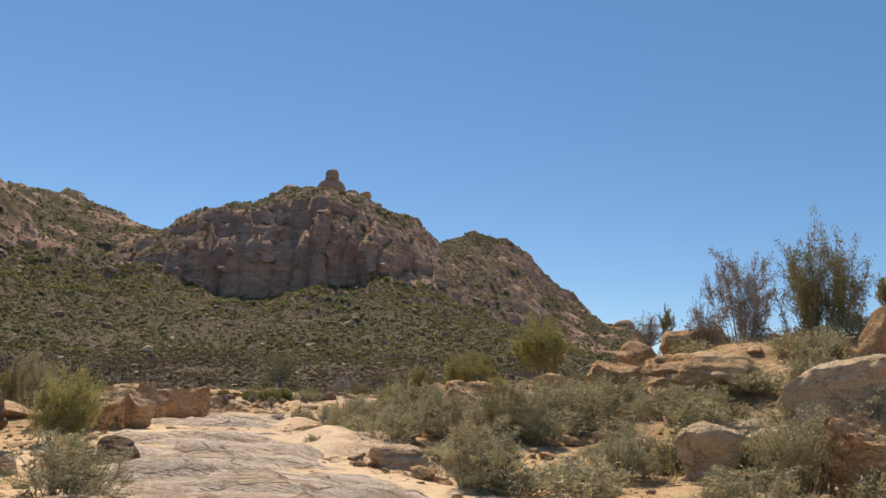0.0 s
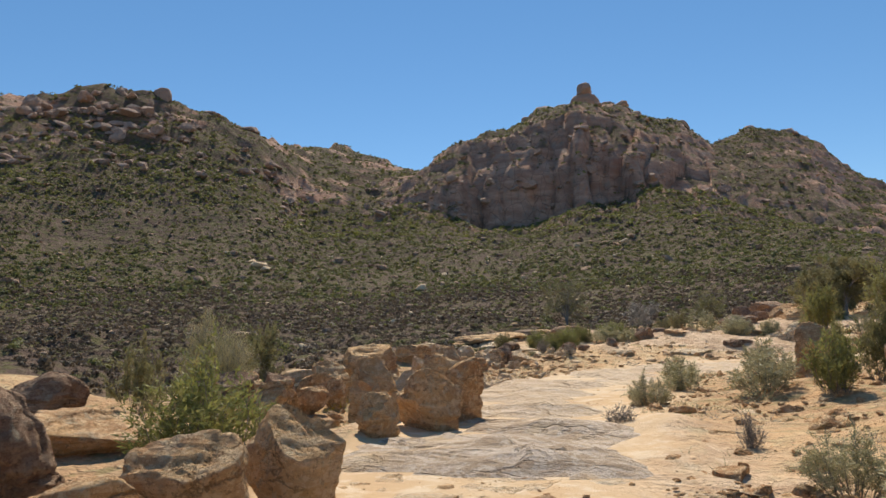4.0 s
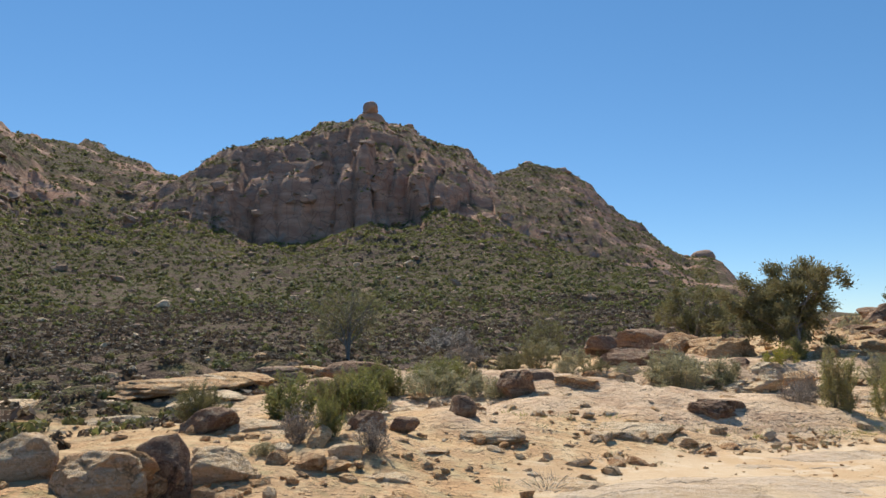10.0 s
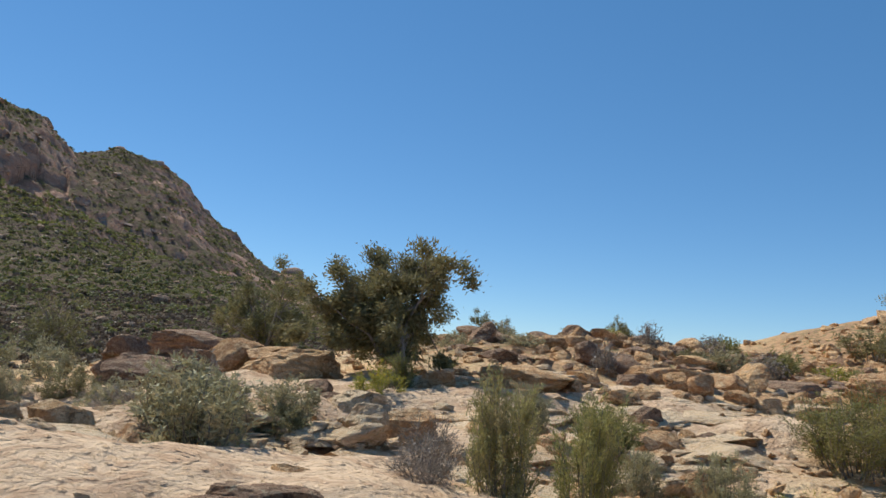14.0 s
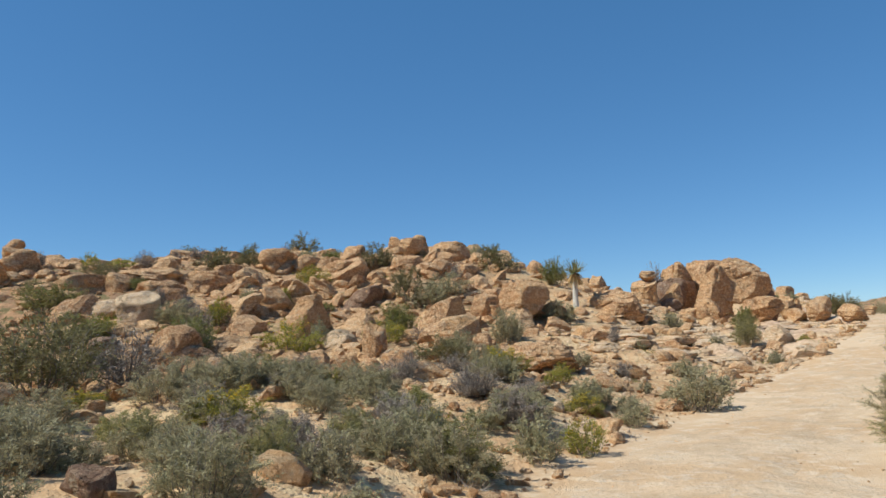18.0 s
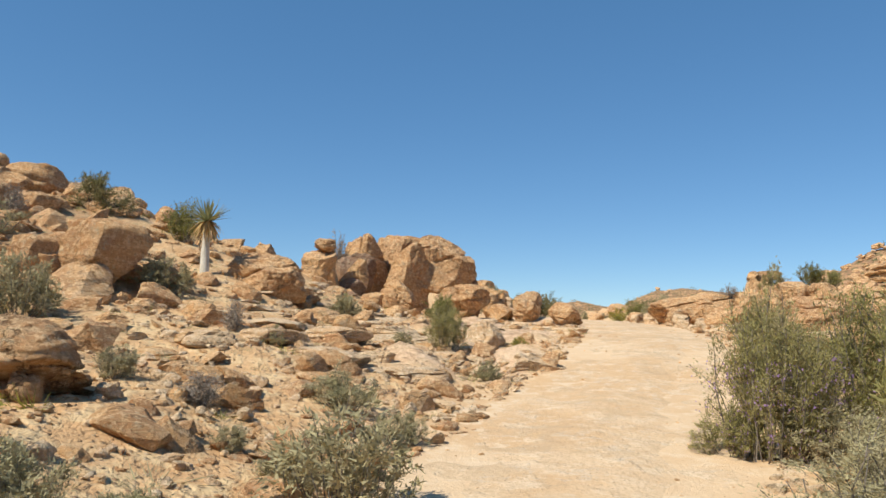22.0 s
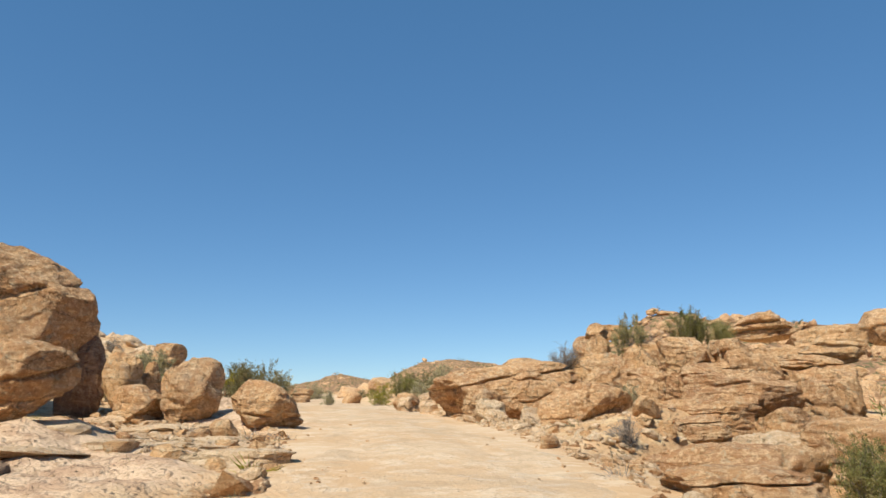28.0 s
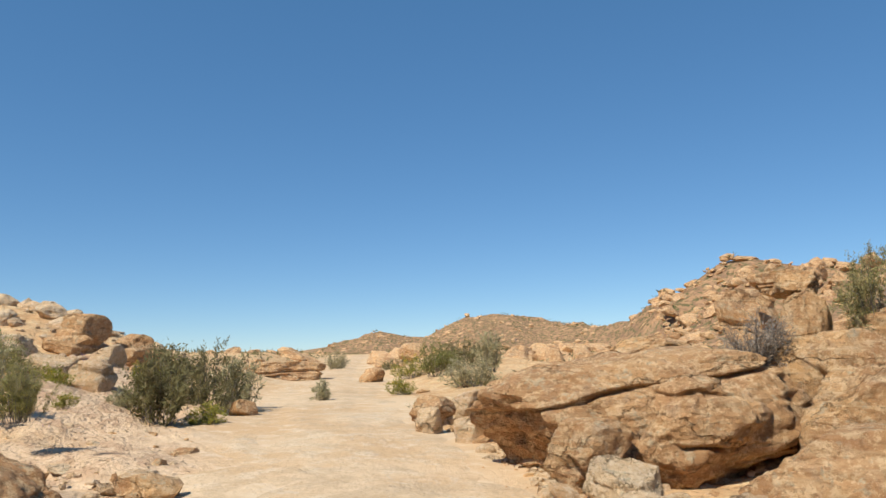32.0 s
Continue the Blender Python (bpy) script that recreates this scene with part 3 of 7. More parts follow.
for key, val in (("scree", scree), ("dusty", dusty), ("pave", pave * (1 - onslope)), ("slope", onslope), ("cliff", cliff)):
    a = me.attributes.new(key, "FLOAT", "POINT")
    a.data.foreach_set("value", np.ascontiguousarray(val, dtype=np.float32).ravel())
ground_ob = tagged(new("ground", me), "dry stony desert ground rising to a scrubby rocky mountain", "ground", kind="structure")

# the road: a dusty ribbon whose rims sink into the ground
RL = spline(ROAD, 40)[60:]
tang = np.gradient(RL[:, :2], axis=0)
tang /= np.hypot(*tang.T)[:, None]
across = np.linspace(-1, 1, 23)
wide = 1.95 + 0.25 * vnoise(np.arange(len(RL)) / 25, 0 * np.arange(len(RL)), seed=81) + 0.22 * fbm(np.arange(len(RL)) / 9, 0 * np.arange(len(RL)), octaves=3, seed=82)
rx = RL[:, None, 0] + tang[:, None, 1] * across * wide[:, None]
ry = RL[:, None, 1] - tang[:, None, 0] * across * wide[:, None]
rz = ground(rx, ry, False) + 0.040 - 0.10 * np.abs(across) ** 3 - 0.03 * np.exp(-(((np.abs(across) - 0.45) / 0.14) ** 2)) + 0.02 * fbm(rx / 0.8, ry / 0.8, octaves=3, seed=83)
bare = step(0.0, 3.0, ry) * (1 - 0.5 * step(15, 21, ry)) * (1 - step(1, 7, rx))
tread = 3.2 * fbm(rx / 3.0, ry / 1.2, octaves=4, seed=85)
rz = rz + bare * (1 - np.abs(across) ** 4) * 0.11 * (np.floor(tread) + step(0.0, 0.16, tread - np.floor(tread)) - 0.5) / 1.4
road_me = sheet("road", np.stack((rx, ry, rz), -1).reshape(-1, 3).tolist(), netting(len(RL), 23), DUST)
road_me.attributes.new("bare", "FLOAT", "POINT").data.foreach_set("value", np.ascontiguousarray(bare, dtype=np.float32).ravel())
road = tagged(new("road", road_me), "pale dusty dirt track with shallow wheel ruts", "road", kind="structure")


def height(x, y):
    """The ground's height at one place."""
    return float(ground(np.array([x]), np.array([y]), False)[0])

# ---- builders ----
def part(name, me, parent, label=""):
    ob = new(name, me)
    ob.parent = parent
    return tagged(ob, label)


def ball(level):
    bm = bmesh.new()
    bmesh.ops.create_icosphere(bm, subdivisions=level, radius=1)
    v = np.array([p.co for p in bm.verts])
    f = np.array([[q.index for q in p.verts] for p in bm.faces])
    bm.free()
    return v, f


BALLS = {n: ball(n) for n in (1, 2, 3, 4, 5, 6)}


def rock_shape(seed, style, level):
    """A boulder as points within -0.5..0.5 across and 0..1 high, with its faces."""
    r = np.random.RandomState(seed * 31 + len(style))
    d, f = BALLS[level]
    n = {"round": 2.5, "block": 4.6, "slab": 3.4, "layer": 3.4, "wedge": 2.7}[style]
    p = d / (np.abs(d) ** n).sum(1)[:, None] ** (1 / n)
    for k in range({"round": 11, "block": 12, "slab": 9, "layer": 8, "wedge": 13}[style]):
        w = r.normal(size=3)
        w[2] *= 0.8
        w /= np.linalg.norm(w)
        cut = r.uniform(0.60, 0.92) if style != "wedge" else r.uniform(0.46, 0.84)
        p = p - np.maximum(p @ w - cut, 0)[:, None] * w * 0.98
    p[:, :2] *= 1 + r.uniform(-0.30, 0.12) * p[:, 2:]
    p[:, 2] += (0.3 if style == "slab" else 1.0) * (p[:, 0] * r.uniform(-0.22, 0.22) + p[:, 1] * r.uniform(-0.2, 0.1)) * (p[:, 2] > -0.4)
    s = seed * 3.7
    for axis in range(3):
        p[:, axis] += (0.075 if style in ("round", "slab") else 0.05) * fbm(p[:, 0] * 1.3 + s, p[:, 1] * 1.3 + axis * 7, p[:, 2] * 1.3, 3, seed + axis)
    # bedding clefts at odd heights, each bed a little shifted on the one below
    fine = {1: 0.2, 2: 0.16, 3: 0.12, 4: 0.085, 5: 0.055, 6: 0.032}[level]
    bed = p @ np.array((r.normal(0, 0.2), r.normal(0, 0.15), 1)) + 0.10 * fbm(p[:, 0] * 1.6 + s, p[:, 1] * 1.6, p[:, 2], 3, seed + 5)
    for k in range({"layer": 4, "slab": 3, "round": 2, "block": 2, "wedge": 1}[style]):
        g, w = r.uniform(-0.75, 0.75), fine * r.uniform(0.9, 1.5)
        part_of = np.clip(0.35 + 1.1 * vnoise(p[:, 0] * 1.4 + s, p[:, 1] * 1.4, k * 3.0, seed + 9), 0, 1)
        p[:, :2] *= (1 - (0.20 if style == "layer" else 0.15) * part_of * np.exp(-(((bed - g) / w) ** 2)))[:, None]
        p[:, :2] += step(g - w, g + w, bed)[:, None] * r.normal(0, 0.06 if style == "layer" else 0.03, 2)
    # upright joints
    for k in range(4 if level > 4 else 2):
        a = r.uniform(0, math.pi)
        u = p[:, 0] * math.cos(a) + p[:, 1] * math.sin(a) + 0.25 * p[:, 2] * r.normal() + 0.10 * fbm(p[:, 2] * 1.5 + s, p[:, 0], p[:, 1], 3, seed + 15 + k) - r.uniform(-0.5, 0.5)
        part_of = np.clip(0.1 + 1.2 * vnoise(p[:, 2] * 1.3 + s, p[:, 0] * 1.3, p[:, 1] + k * 5, seed + 19), 0, 1)
        p = p - d * (0.13 * part_of * np.exp(-((u / fine) ** 2)))[:, None]
    chip = np.abs(fbm(p[:, 0] * 2.6 + s, p[:, 1] * 2.6, p[:, 2] * 3.4, 3, seed + 20))
    p = p + d * (-0.06 * chip + 0.024 * fbm(p[:, 0] * 7 + s, p[:, 1] * 7, p[:, 2] * 9, 4, seed + 30, 0.6))[:, None]
    lo, hi = p.min(0), p.max(0)
    p = (p - (lo + hi) / 2) / (hi - lo)
    p[:, 2] += 0.5
    return p, f


ROCKS = {}


def rock_mesh(seed, style, level, mat):
    key = (seed, style, level, mat.name)
    if key not in ROCKS:
        p, f = rock_shape(seed, style, level)
        ROCKS[key] = sheet("boulder", p.tolist(), f.tolist(), mat)
    return ROCKS[key]


WORDS = {"round": "rounded", "block": "angular blocky", "slab": "flat-topped", "layer": "layered", "wedge": "sharp-edged"}
MATS = {"o": ROCK, "p": ROCK_PALE, "d": ROCK_DARK, "c": CRAG}
TINTS = {"o": "orange", "p": "pale buff", "d": "dark red-brown", "c": "grey-brown"}


def rock(x, y, z, wide, deep, high, turn=0, style="round", mat="o", seed=1, lean=0, level=4, name="boulder", group="boulders beside the track", label=""):
    """A boulder whose foot is at height z."""
    ob = new(name, rock_mesh(seed % 9 + 1, style, level, MATS[mat]))
    ob.matrix_world = pose(x, y, z, 0, lean, turn) @ Matrix.Diagonal((wide, deep, high, 1))
    size = "large" if max(wide, high) > 1.6 else ("small" if max(wide, high) < 0.6 else "waist-high" if high > 0.7 else "low")
    return tagged(ob, label or f"{size} {WORDS[style]} {TINTS[mat]} sandstone {'slab' if high < 0.35 * wide else 'boulder'} on stony ground", "rock", group)


def tubes(paths, sides=4):
    """Tapered tubes: paths of (points, first and last radius); gives points and faces."""
    vs, fs, n = [], [], 0
    ring = np.array([(math.cos(a), math.sin(a)) for a in np.arange(sides) * 2 * math.pi / sides])
    for pts, ra, rb in paths:
        pts = np.asarray(pts, float)
        d = np.gradient(pts, axis=0)
        d /= np.linalg.norm(d, axis=1)[:, None] + 1e-9
        a = np.cross(d, (0.31, 0.95, 0.05))
        a /= np.linalg.norm(a, axis=1)[:, None] + 1e-9
        b = np.cross(d, a)
        rad = np.linspace(ra, rb, len(pts))[:, None, None]
        v = pts[:, None] + rad * (ring[None, :, :1] * a[:, None] + ring[None, :, 1:] * b[:, None])
        vs.append(v.reshape(-1, 3))
        for i in range(len(pts) - 1):
            for j in range(sides):
                k = (j + 1) % sides
                fs.append((n + i * sides + j, n + i * sides + k, n + (i + 1) * sides + k, n + (i + 1) * sides + j))
        n += len(pts) * sides
    return np.vstack(vs), fs


def leaves(at, way, size, r, thin=0.32, droop=0.0):
    """Small pointed leaves at the points, along the ways."""
    n = len(at)
    way = way + r.normal(0, 0.55, (n, 3))
    way[:, 2] -= droop
    way /= np.linalg.norm(way, axis=1)[:, None] + 1e-9
    side = np.cross(way, r.normal(size=(n, 3)))
    side /= np.linalg.norm(side, axis=1)[:, None] + 1e-9
    s = size * r.uniform(0.6, 1.4, n)[:, None]
    v = np.stack((at - side * s * thin, at + side * s * thin, at + way * s), 1).reshape(-1, 3)
    return v, np.arange(3 * n).reshape(n, 3)


def bush_parts(kind, seed, dense, near):
    """Stems and leaf blades of a shrub one metre wide and one high."""
    r = np.random.RandomState(seed)
    stems, at, way = [], [], []
    count = {"dome": 34, "upright": 40, "twiggy": 46, "open": 20, "flower": 30}[kind]
    per = int({"dome": 60, "upright": 62, "twiggy": 20, "open": 70, "flower": 52}[kind] * dense)
    for i in range(count):
        a, rho = r.uniform(0, 2 * math.pi), math.sqrt(r.uniform(0, 1))
        top = {"dome": math.sqrt(max(0.05, 1 - (rho * 0.93) ** 2)) * r.uniform(0.75, 1.05), "flower": math.sqrt(max(0.05, 1 - (rho * 0.9) ** 2)) * r.uniform(0.75, 1.0)}.get(kind, (1 - 0.45 * rho**2) * r.uniform(0.62, 1.05))
        spread = {"upright": 0.40, "open": 0.46}.get(kind, 0.47)
        end = np.array((math.cos(a) * rho * spread, math.sin(a) * rho * spread, top))
        foot = 0.22 if kind in ("upright", "dome", "flower") else 0.06
        start = np.array((math.cos(a) * foot * rho, math.sin(a) * foot * rho, 0.0))
        bend = r.normal(0, 0.05, 3)
        t = np.linspace(0, 1, 7)[:, None]
        line = start + (end - start) * t * np.array((1, 1, 1)) + bend * np.sin(t * math.pi)
        line[:, :2] += (end - start)[:2] * (np.sqrt(t) - t) * (0.5 if kind in ("dome", "flower") else 0.12)
        stems.append((line[::2], 0.0065 if kind != "twiggy" else 0.007, 0.002))
        twigs = [(line, 0.12 if kind != "open" else 0.5)]
        for _ in range(5 if kind != "twiggy" else 9):
            k = r.uniform(0.2 if kind != "open" else 0.4, 0.95)
            b0 = line[0] + (line[-1] - line[0]) * k
            j = int(k * 6)
            b0 = line[j] + (line[j + 1] - line[j]) * (k * 6 - j)
            dirn = (line[-1] - line[0]) * 0.5 + r.normal(0, 0.30, 3)
            dirn = dirn / np.linalg.norm(dirn) * r.uniform(0.10, 0.24)
            if kind == "upright":
                dirn[2] = abs(dirn[2]) + 0.08
            br = np.stack((b0, b0 + dirn * 0.5 + r.normal(0, 0.012, 3), b0 + dirn))
            if near or kind == "twiggy":
                stems.append((br[::2], 0.0032, 0.0014))
            twigs.append((br, 0.1))
        for tw, first in twigs:
            m = max(2, int(per / len(twigs)))
            s = r.uniform(first, 1.0, m) * (len(tw) - 1)
            j = np.minimum(s.astype(int), len(tw) - 2)
            q = tw[j] + (tw[j + 1] - tw[j]) * (s - j)[:, None]
            at.append(q + r.normal(0, 0.022, q.shape))
            way.append(np.repeat([(tw[-1] - tw[0]) / np.linalg.norm(tw[-1] - tw[0])], m, 0))
    return stems, np.vstack(at), np.vstack(way), r


BUSHES = {}
LEAF = {"dome": GREY_GREEN, "upright": GREEN, "twiggy": DRY, "open": OLIVE, "flower": YELLOW}
TELL = {"dome": "grey-green rounded desert shrub with fine leaves", "upright": "green upright broom-like desert shrub", "twiggy": "dry grey-brown twiggy shrub, almost leafless",
        "open": "tall open dark-green shrub with bare thin stems", "flower": "yellow-green rounded flowering desert shrub"}


def bush(x, y, wide, high, kind="dome", seed=1, near=False, z=None, mat=None, label="", name="shrub", bloom=False):
    """A shrub, standing on the ground."""
    seed = seed % 4
    grade = 0 if wide < 0.75 else 1 if wide < 1.5 else 2
    key = (kind, seed, near, mat, grade, bloom)
    turn = (x * 37 + y * 91) % 360
    m = pose(x, y, (height(x, y) if z is None else z) - 0.03, 0, 0, turn) @ Matrix.Diagonal((wide, wide, high, 1))
    if key in BUSHES:
        first = BUSHES[key].scale
        ob = copy_thing(BUSHES[key], m @ Matrix.Diagonal((1 / first.x, 1 / first.y, 1 / first.z, 1)))
        return tagged(ob, label or TELL[kind] + " on stony ground")
    stems, at, way, r = bush_parts(kind, 100 + seed * 7 + len(kind), (3.0, 6.5, 10.0)[grade] if near else (1.2, 1.9, 2.9)[grade], near)
    ob = new(name)
    v, f = tubes(stems, 3)
    part("branchwork", sheet("branchwork", v.tolist(), f, BARK), ob, "thin grey-brown stems")
    v, f = leaves(at, way, (0.050, 0.031, 0.022)[grade] if near else (0.085, 0.060, 0.042)[grade], r, 0.17 if near else 0.17)
    part("foliage", sheet("foliage", v.tolist(), f.tolist(), mat or LEAF[kind], False), ob)
    if kind == "flower":
        pick = r.permutation(len(at))[: len(at) // 9]
        out = at[pick][at[pick][:, 2] > 0.55]
        v, f = leaves(out + (0, 0, 0.015), np.tile((0.0, 0, 1), (len(out), 1)), 0.03, r, 0.5)
        part("blossom", sheet("blossom", v.tolist(), f.tolist(), PETAL_Y, False), ob, "small yellow flowers")
    if bloom:
        pick = r.permutation(len(at))[: len(at) // 12]
        out = at[pick][(at[pick][:, 2] < 0.62) & (np.hypot(at[pick][:, 0], at[pick][:, 1]) > 0.22)]
        v, f = leaves(out * (1.06, 1.06, 0.9), np.tile((0.0, 0, 1), (len(out), 1)), 0.012, r, 0.5)
        part("blossom", sheet("blossom", v.tolist(), f.tolist(), PETAL, False), ob, "small mauve flowers")
    ob.matrix_world = m
    BUSHES[key] = ob
    return tagged(ob, label or TELL[kind] + " on stony ground", "shrub", "shrubs beside the track")


def tree(x, y, high, wide, seed, label, z=None, mat=None, trunk=0.10, thick=2600):
    """A small desert tree: leaning trunk, limbs and an uneven crown of leaf clumps."""
    r = np.random.RandomState(seed)
    paths, tips = [], []
    z = (height(x, y) if z is None else z) - 0.05
    for s in range(3):
        a = r.uniform(0, 6.28)
        lean = np.array((math.cos(a), math.sin(a), 0)) * wide * 0.14
        t = np.linspace(0, 1, 6)[:, None]
        line = np.array((0, 0, 0.0)) + lean * t**1.4 + np.array((0, 0, high * r.uniform(0.22, 0.5))) * t + r.normal(0, 0.03, (6, 3)) * t
        paths.append((line, trunk, trunk * 0.55))
        for b in range(8):
            a2, up = a + r.uniform(-1.7, 1.7), r.uniform(-0.25, 1.0)
            end = line[-1] + np.array((math.cos(a2) * wide * 0.40 * r.uniform(0.3, 1), math.sin(a2) * wide * 0.40 * r.uniform(0.3, 1), high * 0.42 * up))
            k = r.randint(2, 6)
            limb = np.stack([line[k] + (end - line[k]) * q + r.normal(0, 0.04, 3) * (0 < q < 1) for q in np.linspace(0, 1, 5)])
            paths.append((limb, trunk * 0.45, trunk * 0.12))
            for c in range(5):
                e2 = limb[r.randint(2, 5)] + r.normal(0, 1, 3) * (wide * 0.11, wide * 0.11, high * 0.08)
                paths.append((np.stack((limb[3], (limb[3] + e2) / 2 + r.normal(0, 0.03, 3), e2)), trunk * 0.12, 0.006))
                tips.append(e2)
    at = []
    for e in tips:
        n = int(thick / len(tips) * 14 * r.uniform(0.5, 1.5))
        q = r.normal(0, 1, (n, 3)) * (wide * 0.034, wide * 0.034, high * 0.032)
        at.append(e + q)
    at = np.vstack(at)
    way = at - np.array((0, 0, high * 0.5))
    way /= np.linalg.norm(way, axis=1)[:, None]
    ob = new("tree")
    v, f = tubes(paths, 5)
    part("trunk", sheet("trunk", v.tolist(), f, BARK), ob, "grey crooked trunk and limbs")
    v, f = leaves(at, way, 0.088, r, 0.22)
    part("crown", sheet("crown", v.tolist(), f.tolist(), mat or OLIVE, False), ob)
    ob.matrix_world = pose(x, y, z)
    return tagged(ob, label, "tree")


def aloe_tree(x, y, z, high, seed=3):
    """A young quiver tree: pale tapered trunk, dead leaves and a rosette of stiff blades."""
    r = np.random.RandomState(seed)
    ob = new("quiver_tree")
    t = np.linspace(0, 1, 9)[:, None]
    line = np.array((0.0, 0, 0)) + np.array((0.05, 0, high * 0.55)) * t + 0.02 * np.sin(t * 5) * np.array((1, 0.5, 0))
    v, f = tubes([(line, 0.125, 0.095)], 12)
    part("trunk", sheet("trunk", v.tolist(), f, PALE_BARK), ob, "pale smooth trunk")
    head = line[-1]

    def blades(n, lo, hi, long, broad, drop):
        vs, fs = [], []
        for i in range(n):
            a, up = r.uniform(0, 6.28), r.uniform(lo, hi)
            out = np.array((math.cos(a), math.sin(a), 0))
            side = np.array((-math.sin(a), math.cos(a), 0))
            L = long * r.uniform(0.75, 1.15)
            k = len(vs)
            for q in np.linspace(0, 1, 6):
                c = head + out * (0.05 + L * q * math.cos(up) * (1 - 0.1 * q)) + np.array((0, 0, 1)) * (L * q * math.sin(up) + drop * L * q * q + r.uniform(-0.01, 0.01))
                w = broad * (1 - q) ** 0.7 + 0.004
                vs += [c - side * w, c + np.array((0, 0, -0.022 * (1 - q))), c + side * w]
            for j in range(5):
                b = k + j * 3
                fs += [(b, b + 1, b + 4, b + 3), (b + 1, b + 2, b + 5, b + 4)]
        return np.array(vs), fs

    v, f = blades(64, -0.15, 1.45, high * 0.27, 0.034, -0.10)
    part("rosette", sheet("rosette", v.tolist(), f, ALOE), ob, "grey-green stiff pointed leaves")
    v, f = blades(60, -1.1, -0.15, high * 0.19, 0.034, -0.40)
    part("dry_skirt", sheet("dry_skirt", v.tolist(), f, DEAD), ob, "dry brown hanging leaves")
    ob.matrix_world = pose(x, y, z)
    return tagged(ob, "young quiver tree with pale trunk and spiky rosette among boulders", "tree")


def stones(name, count, where, size, mat, seed, label, sink=0.55, level=2, onroad=False, flat=0.0):
    """Loose stones as one sheet of many small rocks; where(r, n) gives x and y."""
    r = np.random.RandomState(seed)
    kinds = ("wedge", "block", "wedge", "slab")
    shapes = {q: [rock_shape(60 + k, kinds[k % 4], q) for k in range(8)] for q in (1, level)}
    x, y = where(r, count)
    if not onroad:
        off = np.abs(road_at(x, y)[0])
        x, y = x[off > 1.85], y[off > 1.85]
    z = ground(x, y, False)
    vs, fs, n = [], [], 0
    s = size[0] * (size[1] / size[0]) ** (r.uniform(0, 1, len(x)) ** 2.2)
    for i in range(len(x)):
        p, f = shapes[level if s[i] > 0.55 * size[1] + 0.04 else 1][r.randint(8)]
        a = r.uniform(0, 6.28)
        c, d = math.cos(a), math.sin(a)
        q = p * (s[i] * r.uniform(0.7, 1.3), s[i] * r.uniform(0.7, 1.3), s[i] * r.uniform(0.35, 0.8) * (1 - flat))
        q[:, 2] += q[:, 0] * r.normal(0, 0.25) * (1 - flat) ** 2
        q = np.stack((q[:, 0] * c - q[:, 1] * d, q[:, 0] * d + q[:, 1] * c, q[:, 2] - sink * s[i] * 0.5 * (1 - flat)), 1)
        vs.append(q + (x[i], y[i], z[i]))
        fs.append(f + n)
        n += len(p)
    return tagged(new(name, sheet(name, np.vstack(vs).tolist(), np.vstack(fs).tolist(), mat, level > 3)), label, "stones", kind="stuff")

# ---- boulders and slabs ----
rock(-5.93, 10.31, 0.23, 1.33, 0.90, 0.86, 17, "block", "o", 4, level=5)
rock(-12.64, 16.52, 0.24, 1.37, 1.12, 1.05, 42, "round", "d", 81, level=5)
rock(-14.14, 15.66, 0.26, 1.21, 0.99, 0.81, 47, "round", "d", 5)
rock(-13.81, 16.48, 0.37, 0.83, 0.67, 0.58, 45, "round", "d", 64)
rock(-10.66, 18.90, 0.30, 1.16, 0.95, 0.78, 33, "block", "d", 77)
rock(-5.61, 11.14, 0.33, 0.28, 0.23, 0.28, 33, "block", "o", 36, level=3)
rock(2.96, 20.28, 0.52, 1.75, 1.43, 1.36, -11, "round", "o", 10, level=5)
rock(1.53, 22.15, 0.49, 0.63, 0.51, 0.97, -6, "round", "o", 25, level=3)
rock(0.25, 23.33, 0.36, 0.88, 0.72, 1.31, -2, "round", "o", 86)
rock(8.01, 18.95, 2.18, 1.38, 1.13, 1.14, -14, "round", "o", 57)
rock(9.28, 18.57, 2.65, 1.38, 1.13, 1.07, -17, "round", "o", 74)
rock(10.34, 19.17, 2.91, 1.15, 0.94, 1.02, -19, "round", "o", 83)
rock(6.39, 15.31, 1.48, 1.54, 1.26, 1.05, -13, "wedge", "o", 83)
rock(8.13, 13.46, 1.32, 3.10, 2.37, 1.45, -19, "slab", "o", 76, level=5)
rock(12.44, 12.82, 2.41, 1.31, 1.07, 1.60, -30, "round", "o", 31)
rock(11.99, 11.67, 1.98, 0.59, 0.48, 0.87, -31, "round", "o", 66)
rock(10.12, 9.68, 1.31, 1.63, 1.33, 0.93, -29, "slab", "p", 50, level=5)
rock(8.90, 6.58, 0.28, 0.77, 0.63, 1.11, -31, "round", "p", 72)
rock(7.14, 8.95, 0.48, 1.99, 1.62, 0.76, -21, "slab", "p", 10, -14, level=5)
rock(6.70, 9.68, 0.53, 0.59, 0.48, 0.34, -18, "round", "o", 63)
rock(2.55, 18.88, 0.59, 1.73, 1.41, 1.28, -2, "slab", "o", 89)
rock(1.05, 7.97, 0.20, 0.94, 0.77, 0.41, 3, "slab", "p", 34)
rock(5.36, 20.44, 1.15, 1.15, 0.94, 1.09, -8, "round", "o", 46)
rock(-9.84, 14.75, 0.13, 2.50, 2.04, 0.79, 29, "slab", "o", 62, level=5)
rock(-3.53, 3.78, 0.24, 0.47, 0.39, 0.41, 29, "round", "p", 33)
rock(-2.69, 5.28, 0.27, 0.60, 0.49, 0.48, 22, "round", "d", 59)
